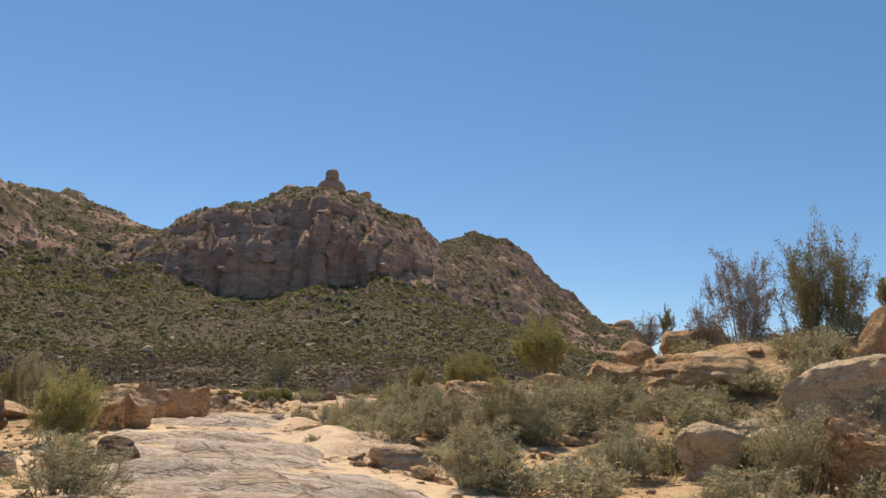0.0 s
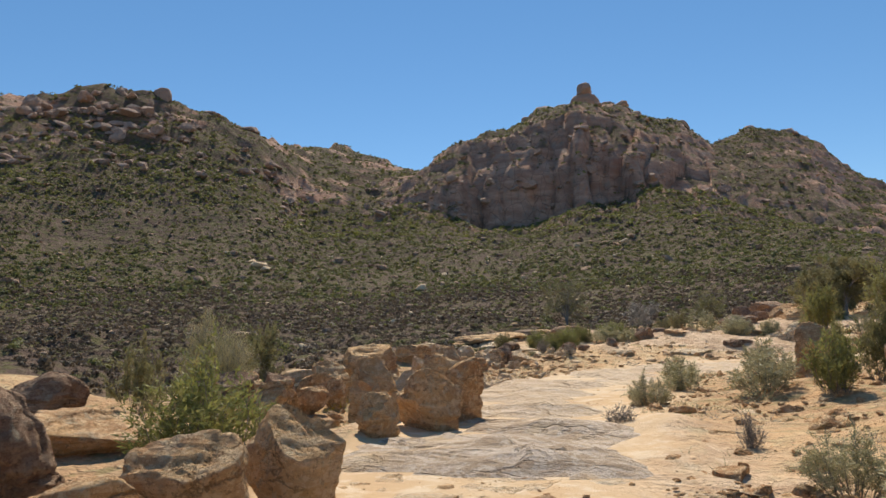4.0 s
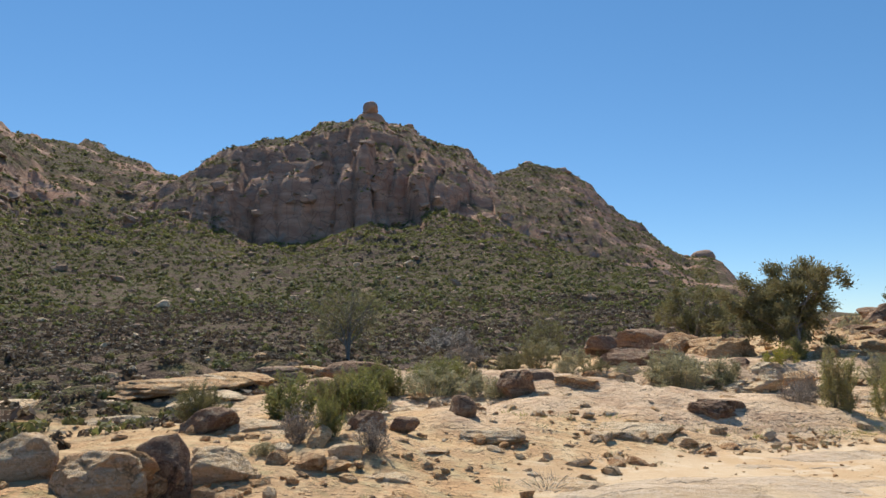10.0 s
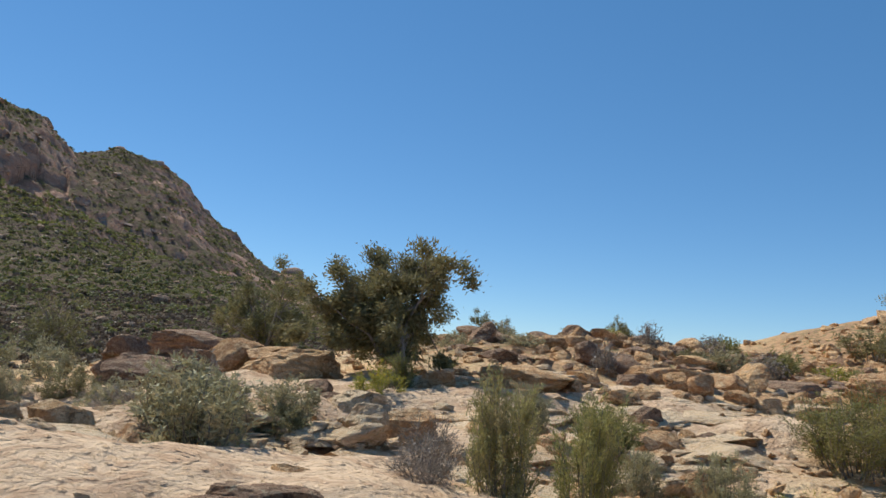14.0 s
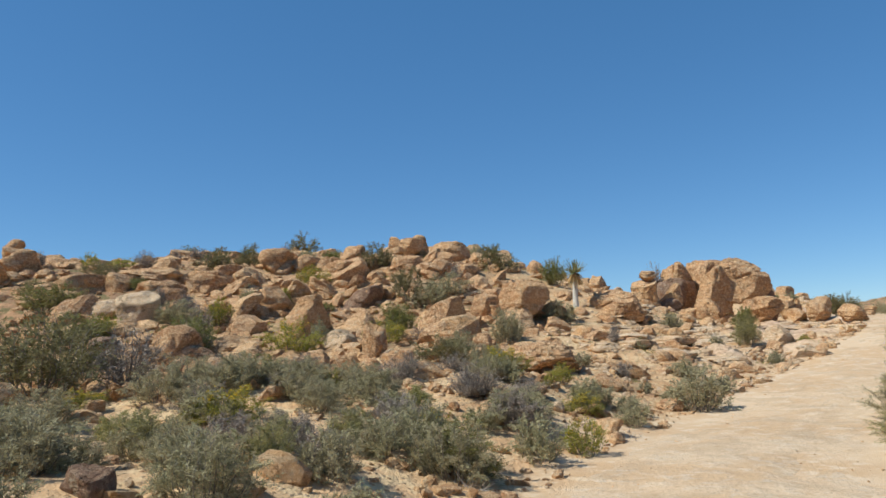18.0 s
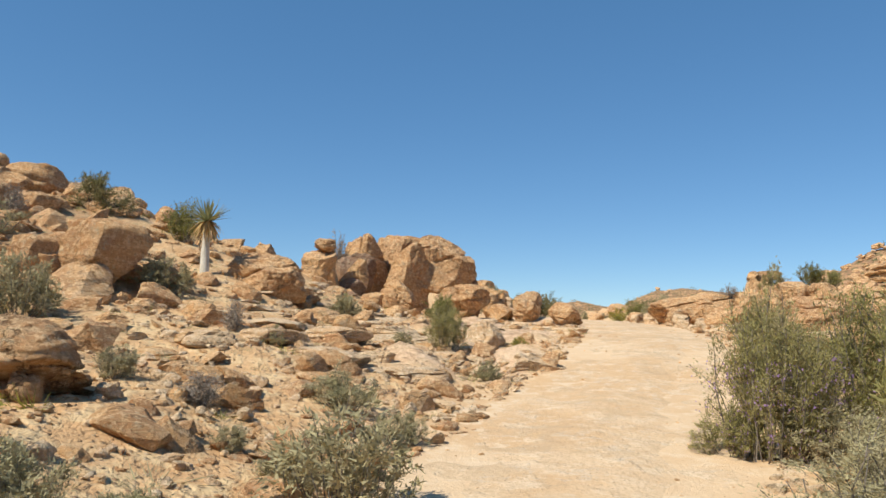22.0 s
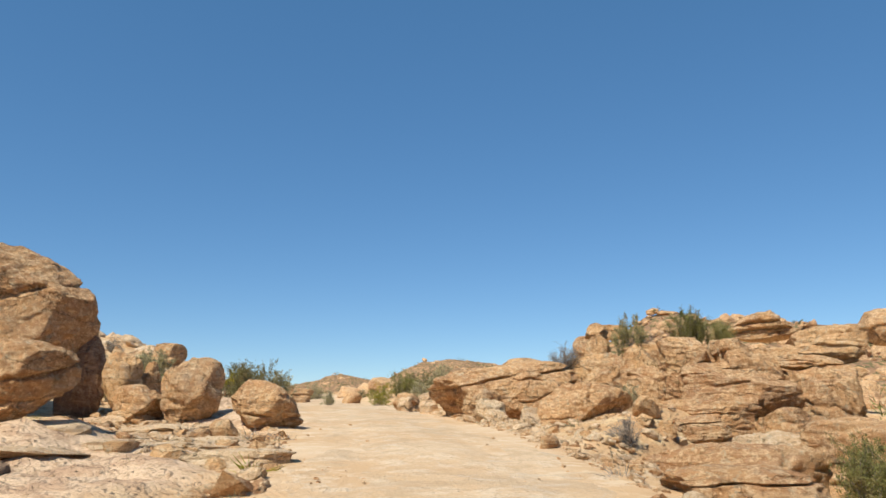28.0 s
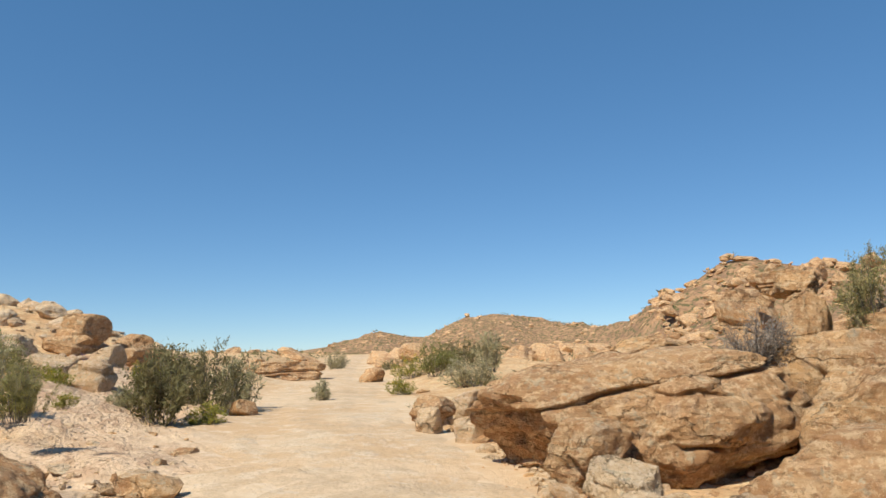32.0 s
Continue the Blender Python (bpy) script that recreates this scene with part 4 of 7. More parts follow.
rock(-1.60, 1.52, 0.17, 0.91, 0.74, 0.34, 24, "slab", "p", 10, level=5)
rock(4.82, 9.70, 0.28, 0.57, 0.47, 0.35, -12, "round", "o", 87)
rock(3.43, 6.42, 0.04, 0.62, 0.51, 0.31, -8, "slab", "p", 30)
rock(-8.81, 17.45, 0.26, 1.17, 0.96, 0.80, 43, "wedge", "o", 4, level=5)
rock(-8.53, 18.45, 0.25, 0.66, 0.54, 0.59, 36, "wedge", "o", 82, level=5)
rock(-8.46, 19.22, 0.22, 0.45, 0.37, 0.72, 33, "wedge", "o", 3)
rock(-8.98, 20.10, 0.29, 0.89, 0.72, 0.92, 33, "round", "o", 5, level=5)
rock(-9.64, 20.11, 0.34, 0.49, 0.40, 0.57, 36, "block", "o", 13)
rock(-13.47, 23.76, -0.25, 1.12, 0.91, 1.02, 39, "round", "o", 32)
rock(-12.17, 23.27, -0.16, 0.83, 0.68, 0.89, 37, "block", "d", 47)
rock(-10.32, 24.75, 0.09, 1.56, 1.27, 1.23, 27, "round", "o", 2, level=5)
rock(-8.19, 23.16, -0.08, 1.06, 0.61, 1.27, 22, "slab", "o", 6, 32, level=5)
rock(-8.92, 22.32, 0.28, 0.51, 0.42, 0.63, 27, "round", "o", 54)
rock(-9.06, 21.55, 0.29, 0.65, 0.53, 0.48, 29, "block", "p", 34)
rock(-8.36, 22.49, 0.18, 0.76, 0.62, 0.64, 24, "wedge", "p", 76)
rock(-8.39, 25.70, 0.07, 0.87, 0.71, 1.12, 19, "block", "o", 7)
rock(-10.93, 30.59, 0.39, 0.90, 0.74, 0.69, 21, "block", "p", 57)
rock(-8.60, 27.55, 0.08, 0.60, 0.49, 0.66, 17, "wedge", "o", 76)
rock(-8.91, 31.35, 0.12, 1.08, 0.88, 0.70, 15, "slab", "o", 70)
rock(-8.70, 29.13, 0.18, 0.66, 0.54, 0.48, 16, "block", "o", 72)
rock(-13.21, 26.25, 0.02, 1.13, 0.92, 0.54, 34, "slab", "p", 72)
rock(-11.87, 30.15, 0.50, 0.87, 0.71, 0.46, 24, "round", "d", 23)
rock(-9.11, 27.12, 0.05, 0.75, 0.65, 1.10, 32, "block", "o", 8, level=5)
rock(-9.49, 26.78, 0.08, 0.43, 0.35, 0.82, 36, "block", "d", 53, level=5)
rock(-9.50, 26.20, 0.12, 0.43, 0.35, 0.78, 39, "wedge", "p", 2, level=5)
rock(-9.11, 28.56, 0.12, 0.57, 0.47, 0.63, 27, "wedge", "o", 18)
rock(-10.80, 30.87, 0.32, 0.91, 0.74, 0.79, 29, "block", "d", 83, level=5)
rock(-11.24, 29.82, 0.25, 1.38, 1.13, 0.81, 34, "block", "o", 1, level=5)
rock(-9.82, 31.33, 0.39, 0.66, 0.54, 0.56, 24, "wedge", "p", 53)
rock(-8.91, 31.06, 0.24, 0.94, 0.77, 0.58, 20, "block", "p", 71, level=5)
rock(-8.47, 31.60, 0.15, 0.59, 0.48, 0.75, 17, "wedge", "d", 5)
rock(-10.40, 31.42, 0.30, 0.47, 0.39, 0.47, 26, "round", "d", 26)
rock(-9.22, 34.97, 0.40, 0.85, 0.69, 0.47, 16, "round", "d", 22)
rock(-8.15, 32.44, 0.11, 0.95, 0.78, 0.55, 14, "slab", "p", 71, level=5)
rock(-8.75, 27.49, 0.14, 0.61, 0.50, 0.35, 28, "wedge", "p", 50, level=5)
rock(-8.58, 29.04, 0.18, 0.46, 0.37, 0.34, 22, "wedge", "o", 0)
rock(-8.22, 30.04, 0.20, 0.29, 0.23, 0.27, 18, "wedge", "o", 31, level=3)
rock(-7.91, 30.72, 0.14, 0.34, 0.28, 0.30, 15, "wedge", "p", 31, level=3)
rock(-7.18, 30.78, 0.09, 0.20, 0.16, 0.18, 11, "block", "o", 64, level=3)
rock(-7.68, 31.03, 0.15, 0.31, 0.25, 0.27, 14, "wedge", "o", 15, level=3)
rock(-12.18, 41.01, 0.46, 2.78, 2.27, 0.54, 19, "slab", "o", 94, level=5)
rock(-10.87, 47.93, 0.45, 2.57, 2.10, 0.44, 12, "slab", "o", 74, level=5)
rock(-5.57, 36.76, 0.31, 0.53, 0.44, 0.58, 1, "layer", "d", 3, level=3, label="dark stacked rock standing on pale rock pavement")
rock(-0.87, 47.18, 0.61, 1.24, 1.01, 0.81, -9, "block", "d", 59)
rock(1.62, 50.53, 1.06, 1.41, 1.15, 0.81, -13, "round", "o", 85)
rock(2.28, 48.54, 0.85, 2.16, 1.77, 0.91, -15, "wedge", "o", 96, level=5)
rock(-3.25, 39.65, 0.57, 0.88, 0.72, 0.37, -6, "slab", "o", 76)
rock(1.33, 55.21, 0.92, 3.00, 2.45, 1.20, -11, "slab", "d", 68, level=5)
rock(-5.10, 35.54, 0.18, 1.11, 0.90, 0.34, 1, "slab", "p", 76, level=5)
rock(-3.45, 40.03, 0.73, 0.79, 0.65, 0.29, -7, "round", "o", 3)
rock(-11.20, 41.96, 0.56, 2.40, 1.97, 0.49, 22, "slab", "o", 11, level=5)
rock(-9.09, 47.48, 0.46, 1.39, 1.14, 0.59, 11, "slab", "o", 39)
rock(-10.66, 47.86, 0.51, 1.75, 1.43, 0.47, 15, "slab", "o", 50, level=5)
rock(-6.88, 34.74, 0.48, 0.57, 0.46, 0.36, 13, "block", "d", 80)
rock(-6.38, 35.05, 0.41, 0.46, 0.37, 0.30, 9, "wedge", "d", 37)
rock(-7.26, 32.85, 0.25, 0.43, 0.35, 0.27, 19, "wedge", "o", 96)
rock(-6.92, 33.30, 0.28, 0.44, 0.36, 0.29, 15, "slab", "p", 54)
rock(-7.67, 32.94, 0.26, 0.31, 0.25, 0.28, 22, "slab", "o", 38)
rock(2.39, 49.66, 0.90, 1.61, 1.32, 0.90, -18, "wedge", "o", 23)
rock(2.18, 53.94, 1.17, 1.28, 1.04, 0.80, -15, "round", "o", 58)
rock(-0.65, 47.64, 0.49, 2.01, 1.64, 0.97, -12, "slab", "d", 66, level=5)
rock(-0.86, 38.61, 0.22, 1.04, 0.85, 0.46, -19, "block", "d", 64, level=5)
rock(-1.15, 39.51, 0.32, 0.89, 0.72, 0.36, -16, "slab", "p", 9)
rock(-5.63, 38.45, 0.37, 0.26, 0.22, 0.21, 3, "slab", "d", 61, level=3)
rock(2.13, 48.27, 0.81, 1.61, 1.31, 0.92, -18, "wedge", "o", 13, level=5)
rock(2.67, 55.36, 1.08, 1.14, 0.93, 0.81, -14, "round", "o", 92)
rock(1.35, 54.62, 0.88, 1.09, 0.89, 0.81, -12, "block", "d", 55)
rock(-0.15, 50.98, 0.78, 1.10, 0.90, 0.60, -10, "block", "d", 6)
rock(-0.02, 57.10, 0.78, 1.72, 1.41, 1.10, -8, "slab", "d", 10)
rock(-3.97, 40.30, 0.63, 0.63, 0.52, 0.51, 2, "slab", "d", 6)
rock(-2.80, 40.70, 0.72, 0.69, 0.56, 0.40, -5, "slab", "o", 10)
rock(-3.31, 40.14, 0.79, 0.29, 0.23, 0.24, -2, "round", "o", 15, level=3)
rock(-0.28, 39.63, 0.25, 0.62, 0.51, 0.40, -21, "wedge", "o", 65)
rock(-1.03, 39.45, 0.34, 0.40, 0.32, 0.29, -17, "slab", "d", 40)
rock(1.71, 43.26, 0.71, 1.07, 0.88, 0.48, -23, "block", "p", 44, level=5)
rock(1.14, 41.65, 0.45, 0.69, 0.56, 0.43, -24, "wedge", "p", 0)
rock(1.99, 45.73, 0.76, 0.58, 0.47, 0.48, -21, "wedge", "d", 59)
rock(1.30, 38.75, 0.11, 0.55, 0.45, 0.28, -32, "slab", "o", 56)
rock(6.41, 46.15, 1.07, 2.33, 1.90, 0.62, -33, "slab", "o", 41, level=5)
rock(10.27, 46.92, 1.27, 0.93, 0.76, 0.63, -41, "round", "o", 76)
rock(10.95, 46.37, 1.23, 1.53, 1.25, 0.62, -43, "slab", "o", 9)
rock(10.42, 45.11, 1.10, 0.62, 0.51, 0.66, -37, "round", "o", 43)
rock(11.25, 44.84, 0.98, 0.84, 0.69, 0.48, -41, "slab", "o", 59)
rock(12.37, 45.13, 1.01, 0.59, 0.49, 0.41, -44, "round", "o", 56)
rock(10.23, 45.60, 1.17, 0.71, 0.58, 0.61, -35, "wedge", "o", 50)
rock(25.86, 49.06, 1.31, 1.45, 1.18, 0.84, -59, "round", "o", 51)
rock(18.77, 44.94, 0.82, 1.33, 1.09, 0.62, -59, "slab", "o", 56)
rock(16.15, 41.48, 0.58, 1.01, 0.82, 0.86, -66, "round", "o", 6, label="rounded orange boulder with yellow lichen on stony ground")
rock(14.79, 42.68, 0.64, 0.69, 0.56, 0.55, -59, "block", "o", 26)
rock(15.81, 40.15, 0.63, 0.33, 0.27, 0.50, -70, "wedge", "o", 3, level=3)
rock(15.50, 38.78, 0.30, 0.56, 0.45, 0.72, -76, "wedge", "o", 90)
rock(7.16, 43.22, 0.65, 0.59, 0.48, 0.47, -28, "block", "d", 62)
rock(7.68, 44.49, 0.89, 0.86, 0.70, 0.46, -27, "slab", "o", 55, level=5)
rock(10.20, 46.72, 1.26, 0.59, 0.48, 0.57, -32, "round", "o", 92)
rock(10.29, 47.77, 1.39, 1.01, 0.83, 0.43, -30, "slab", "o", 18)
rock(11.88, 48.22, 1.59, 0.67, 0.54, 0.44, -35, "round", "o", 89)
rock(13.70, 48.61, 1.77, 1.43, 1.17, 0.50, -39, "slab", "o", 68, level=5)
rock(22.65, 57.38, 2.01, 1.27, 1.04, 0.81, -42, "round", "o", 60)
rock(26.40, 57.84, 1.55, 1.40, 1.14, 1.49, -46, "slab", "o", 48)
rock(7.32, 42.38, 0.50, 0.35, 0.28, 0.30, -32, "round", "o", 30)
rock(7.66, 42.25, 0.54, 0.41, 0.33, 0.24, -34, "wedge", "d", 89)
rock(8.03, 41.79, 0.54, 0.40, 0.33, 0.24, -38, "block", "o", 52)
rock(36.71, 36.66, 1.63, 1.89, 1.54, 1.79, -89, "block", "o", 4)
rock(41.26, 33.53, 2.17, 2.23, 1.82, 2.08, -95, "wedge", "o", 1)
rock(38.31, 41.36, 1.99, 1.88, 1.54, 1.78, -80, "wedge", "o", 49)
rock(34.03, 44.46, 1.14, 1.74, 1.42, 1.58, -72, "round", "o", 4)
rock(39.57, 47.84, 2.65, 1.65, 1.35, 1.65, -69, "block", "p", 77)
rock(45.98, 56.12, 5.49, 1.89, 1.55, 1.52, -62, "block", "o", 54)
rock(59.99, 64.03, 7.5, 2.3, 1.6, 1.7, -61, "block", "o", 70, level=4)
rock(59.6, 64.4, 8.9, 1.2, 1.0, 0.9, -61, "round", "o", 4, level=4)
rock(43.62, 51.67, 4.11, 2.40, 1.96, 1.33, -66, "slab", "o", 45)
rock(44.99, 49.62, 4.52, 3.08, 2.52, 1.27, -70, "slab", "o", 79, level=5)
rock(45.67, 47.56, 4.59, 1.95, 1.59, 1.06, -73, "slab", "o", 57)
rock(43.02, 48.34, 3.68, 2.03, 1.66, 1.34, -70, "slab", "o", 51)
rock(46.98, 46.51, 4.94, 1.77, 1.45, 1.09, -75, "slab", "o", 9)
rock(47.49, 44.56, 5.28, 1.77, 1.45, 1.49, -78, "layer", "o", 18)
rock(47.74, 43.30, 5.43, 1.49, 1.22, 1.06, -80, "round", "o", 45)
rock(46.35, 41.37, 4.77, 1.70, 1.39, 1.19, -82, "round", "o", 10)
rock(48.09, 40.89, 5.50, 1.32, 1.08, 1.37, -83, "block", "o", 66, level=3)
rock(54.30, 38.32, 6.63, 1.52, 1.25, 1.58, -87, "block", "o", 81, level=3)
rock(47.04, 38.33, 4.98, 1.71, 1.40, 1.20, -87, "round", "o", 29)
rock(50.94, 36.30, 5.84, 2.37, 1.94, 1.45, -90, "layer", "o", 47)
rock(46.31, 36.85, 4.59, 1.68, 1.37, 1.24, -89, "round", "o", 36)
rock(41.03, 42.99, 3.15, 1.33, 1.09, 1.25, -78, "wedge", "o", 43)
rock(40.04, 43.82, 2.86, 1.20, 0.98, 0.86, -76, "round", "o", 33)
rock(42.37, 39.89, 3.21, 1.74, 1.43, 1.17, -84, "block", "d", 49)
rock(41.31, 34.96, 2.52, 1.22, 1.00, 1.28, -92, "wedge", "o", 1)
rock(42.02, 32.13, 2.48, 1.35, 1.10, 0.93, -97, "slab", "o", 59)
rock(34.46, 38.55, 1.27, 0.82, 0.67, 1.31, -85, "wedge", "o", 38)
rock(32.92, 37.71, 0.96, 0.97, 0.79, 0.77, -86, "slab", "o", 57)
rock(31.55, 39.71, 0.94, 0.86, 0.70, 0.88, -81, "wedge", "o", 32)
rock(32.27, 40.66, 0.99, 0.62, 0.51, 0.65, -79, "round", "o", 68, level=3)
rock(30.40, 42.20, 0.96, 1.34, 1.10, 0.75, -74, "slab", "o", 4)
rock(36.01, 43.97, 1.62, 0.94, 0.77, 0.85, -74, "block", "o", 92, level=3)
rock(35.69, 42.48, 1.55, 0.84, 0.68, 0.62, -77, "round", "o", 4, level=3)
rock(34.40, 35.26, 1.33, 0.66, 0.54, 0.82, -92, "wedge", "o", 59, level=3)
rock(17.73, 39.02, 0.46, 0.45, 0.37, 0.37, -72, "wedge", "d", 56)
rock(17.45, 37.51, 0.07, 0.26, 0.21, 0.26, -81, "wedge", "o", 91, level=3)
rock(40.84, 49.63, 2.97, 1.84, 1.51, 1.15, -67, "slab", "p", 4)
rock(32.88, 46.67, 1.27, 1.32, 1.07, 0.75, -66, "round", "o", 45)
rock(36.65, 39.89, 1.56, 1.21, 0.99, 0.94, -82, "slab", "p", 2)
rock(34.48, 42.58, 1.11, 1.14, 0.93, 0.79, -76, "slab", "o", 76)
rock(40.59, 38.59, 2.55, 0.92, 0.75, 0.91, -86, "round", "o", 37, level=3)
rock(31.51, 38.34, 0.96, 0.66, 0.54, 0.59, -85, "wedge", "o", 44, level=3)
rock(27.75, 36.60, 0.88, 0.81, 0.66, 0.58, -89, "slab", "o", 8)
rock(33.29, 39.19, 1.10, 0.71, 0.58, 0.56, -83, "round", "o", 45, level=3)
rock(36.59, 30.32, 1.37, 1.42, 1.16, 0.41, -102, "block", "p", 37)
rock(38.56, 28.60, 1.40, 1.76, 1.44, 0.43, -104, "block", "p", 64)
rock(35.72, 31.47, 1.34, 1.18, 0.96, 0.39, -100, "block", "p", 80)
rock(30.78, 33.52, 0.81, 0.38, 0.31, 0.43, -89, "block", "o", 92, level=3)
rock(31.71, 35.84, 0.92, 0.74, 0.60, 0.43, -79, "layer", "o", 15)
rock(40.71, 32.22, 1.95, 1.29, 1.05, 0.85, -93, "slab", "o", 80)
rock(35.73, 29.42, 0.97, 1.78, 1.46, 0.51, -104, "slab", "p", 50, level=5)
rock(40.41, 28.92, 1.79, 0.62, 0.51, 0.49, -102, "round", "o", 96, level=3)
rock(35.26, 29.41, 0.98, 0.71, 0.58, 0.36, -104, "slab", "p", 26)
rock(50.19, 32.04, 5.27, 0.86, 0.70, 0.78, -93, "round", "o", 62, level=3)
rock(52.80, 38.57, 6.56, 1.48, 1.21, 1.24, -81, "block", "o", 91)
rock(53.12, 36.60, 6.63, 1.73, 1.41, 0.95, -85, "layer", "o", 10)
rock(46.71, 38.54, 4.91, 1.61, 1.32, 0.93, -79, "round", "o", 60)
rock(46.81, 35.75, 4.69, 1.59, 1.30, 0.92, -85, "wedge", "o", 28)
rock(41.27, 34.73, 2.56, 1.11, 0.90, 1.09, -86, "wedge", "o", 47)
rock(50.28, 26.55, 3.04, 1.49, 1.34, 1.38, -121, "block", "o", 3, 0, level=5)
rock(50.19, 26.59, 3.52, 1.39, 1.25, 1.40, -121, "block", "o", 5, 3, level=5)
rock(49.99, 26.44, 4.73, 0.87, 0.78, 0.61, -121, "block", "o", 2, -4, level=5)
rock(52.94, 23.85, 2.89, 2.12, 1.69, 3.04, -121, "block", "o", 3, -10, level=6)
rock(51.44, 22.74, 2.48, 2.11, 1.69, 2.99, -121, "block", "o", 4, -5, level=6)
rock(52.05, 21.10, 3.41, 2.84, 2.56, 2.56, -86, "round", "o", 5, 6, level=6)
rock(54.1, 22.21, 2.76, 3.68, 2.95, 3.31, -121, "block", "o", 1, 4, level=6)
rock(52.24, 24.88, 2.98, 1.62, 1.30, 2.11, -121, "round", "d", 7, 6, level=5)
rock(50.43, 25.35, 2.82, 1.28, 1.02, 1.07, -121, "round", "d", 4, 0, level=5)
rock(50.69, 25.25, 3.09, 1.24, 1.0, 1.59, -121, "block", "o", 6, 8, level=5)
rock(48.65, 24.17, 2.38, 1.44, 1.15, 1.39, -121, "round", "o", 8, 10, level=6)
rock(48.72, 24.89, 2.37, 1.07, 0.86, 0.92, -121, "round", "o", 2, 0, level=5)
rock(47.53, 21.91, 2.28, 1.94, 1.65, 1.37, -101, "round", "o", 1, 4, level=6)
rock(49.31, 25.75, 2.57, 1.26, 1.01, 0.73, -121, "slab", "d", 6, 0, level=5)
rock(40.89, 23.94, 1.10, 1.19, 0.97, 1.09, -110, "slab", "p", 2, level=5)
rock(40.77, 26.51, 1.45, 1.49, 1.22, 0.50, -99, "slab", "p", 46, level=5)
rock(36.73, 28.19, 0.98, 0.87, 0.71, 0.42, -91, "slab", "p", 3, level=5)
rock(35.20, 27.85, 0.65, 1.29, 1.05, 0.53, -95, "slab", "p", 6, level=6)
rock(37.08, 24.34, 0.84, 1.38, 1.13, 0.56, -116, "slab", "p", 8, level=5)
rock(43.74, 27.70, 2.26, 0.55, 0.45, 0.41, -93, "round", "p", 41)
rock(43.21, 28.41, 2.25, 0.43, 0.35, 0.40, -90, "round", "o", 31, level=3)
rock(43.82, 22.59, 1.61, 0.55, 0.45, 0.52, -98, "block", "d", 20)
rock(45.98, 20.59, 1.83, 1.37, 1.12, 0.38, -106, "slab", "p", 82, level=5)
rock(43.58, 19.91, 1.77, 1.41, 1.15, 0.36, -113, "slab", "p", 84, level=5)
rock(53.14, 10.01, 2.55, 0.86, 0.70, 0.67, -126, "block", "p", 13)
rock(52.80, 10.87, 2.52, 0.80, 0.65, 0.64, -124, "wedge", "o", 30)
rock(47.45, 0.69, 4.78, 2.29, 1.88, 0.92, -151, "layer", "o", 24, level=5)
rock(44.99, 1.45, 4.17, 2.14, 1.75, 0.86, -155, "slab", "o", 3, level=5)
rock(45.01, -2.45, 4.67, 1.85, 1.51, 1.18, -158, "wedge", "o", 93)
rock(38.80, 16.69, 1.43, 1.59, 1.30, 0.60, -148, "slab", "o", 96, level=6)
rock(49.39, 10.50, 2.38, 2.81, 2.30, 1.36, -136, "slab", "o", 6, -8, level=6)
rock(48.86, 9.94, 3.64, 1.15, 0.94, 0.34, -140, "slab", "o", 2, level=5)
rock(49.07, 6.34, 4.61, 1.11, 0.91, 0.46, -149, "slab", "o", 0, level=5)
rock(50.03, 5.80, 3.36, 1.27, 1.04, 1.57, -147, "layer", "o", 88, level=5)
rock(49.74, 10.54, 2.34, 0.60, 0.49, 0.62, -134, "block", "o", 23)
rock(51.91, 11.52, 2.49, 0.46, 0.37, 0.53, -124, "block", "p", 84)
rock(50.83, 11.54, 2.45, 0.50, 0.41, 0.48, -127, "block", "p", 41)
rock(42.90, 11.36, 2.00, 2.26, 1.36, 0.80, -129, "slab", "o", 3, 2, level=6)
rock(41.67, 10.21, 1.46, 1.68, 1.34, 1.18, -129, "slab", "o", 1, 0, level=6)
rock(42.65, 12.01, 1.97, 1.42, 1.13, 0.53, -129, "slab", "o", 6, -3, level=6)
rock(41.58, 11.28, 1.34, 1.64, 1.31, 0.92, -129, "slab", "p", 4, 2, level=6)
rock(42.92, 13.23, 1.74, 1.53, 1.23, 0.46, -129, "slab", "p", 7, 0, level=6)
rock(43.00, 9.70, 2.48, 2.58, 1.55, 1.02, -129, "round", "o", 5, 4, level=6)
rock(41.75, 8.45, 1.63, 1.6, 1.28, 1.88, -129, "round", "o", 2, -3, level=6)
rock(44.44, 10.73, 2.39, 1.53, 1.22, 1.12, -129, "round", "o", 8, 12, level=6)
rock(44.91, 12.25, 2.13, 2.17, 1.30, 1.02, -129, "round", "o", 4, 3, level=6)
rock(44.35, 12.03, 2.07, 0.91, 0.72, 0.49, -129, "layer", "o", 2, 0, level=5)
rock(43.76, 11.94, 2.04, 0.67, 0.54, 0.47, -129, "round", "p", 6, 0, level=5)
rock(44.67, 10.32, 2.43, 1.04, 0.84, 1.58, -129, "slab", "o", 2, -8, level=5)
rock(44.10, 9.90, 3.32, 1.31, 1.05, 0.83, -129, "wedge", "o", 5, 6, level=5)
rock(43.14, 8.92, 2.38, 1.9, 1.52, 1.73, -129, "slab", "o", 8, -5, level=6)
rock(43.21, 9.76, 3.26, 0.81, 0.65, 0.29, -129, "wedge", "o", 3, 0, level=5)
rock(42.32, 8.20, 3.29, 1.40, 1.12, 0.43, -129, "slab", "o", 4, 6, level=5)
rock(42.34, 7.01, 3.54, 1.36, 1.09, 0.52, -129, "layer", "o", 1, 0, level=5)
rock(47.94, 11.34, 2.27, 3.65, 2.19, 1.47, -129, "slab", "o", 6, -7, level=6)
rock(47.25, 11.48, 2.26, 1.84, 1.47, 1.29, -129, "layer", "o", 3, 5, level=6)
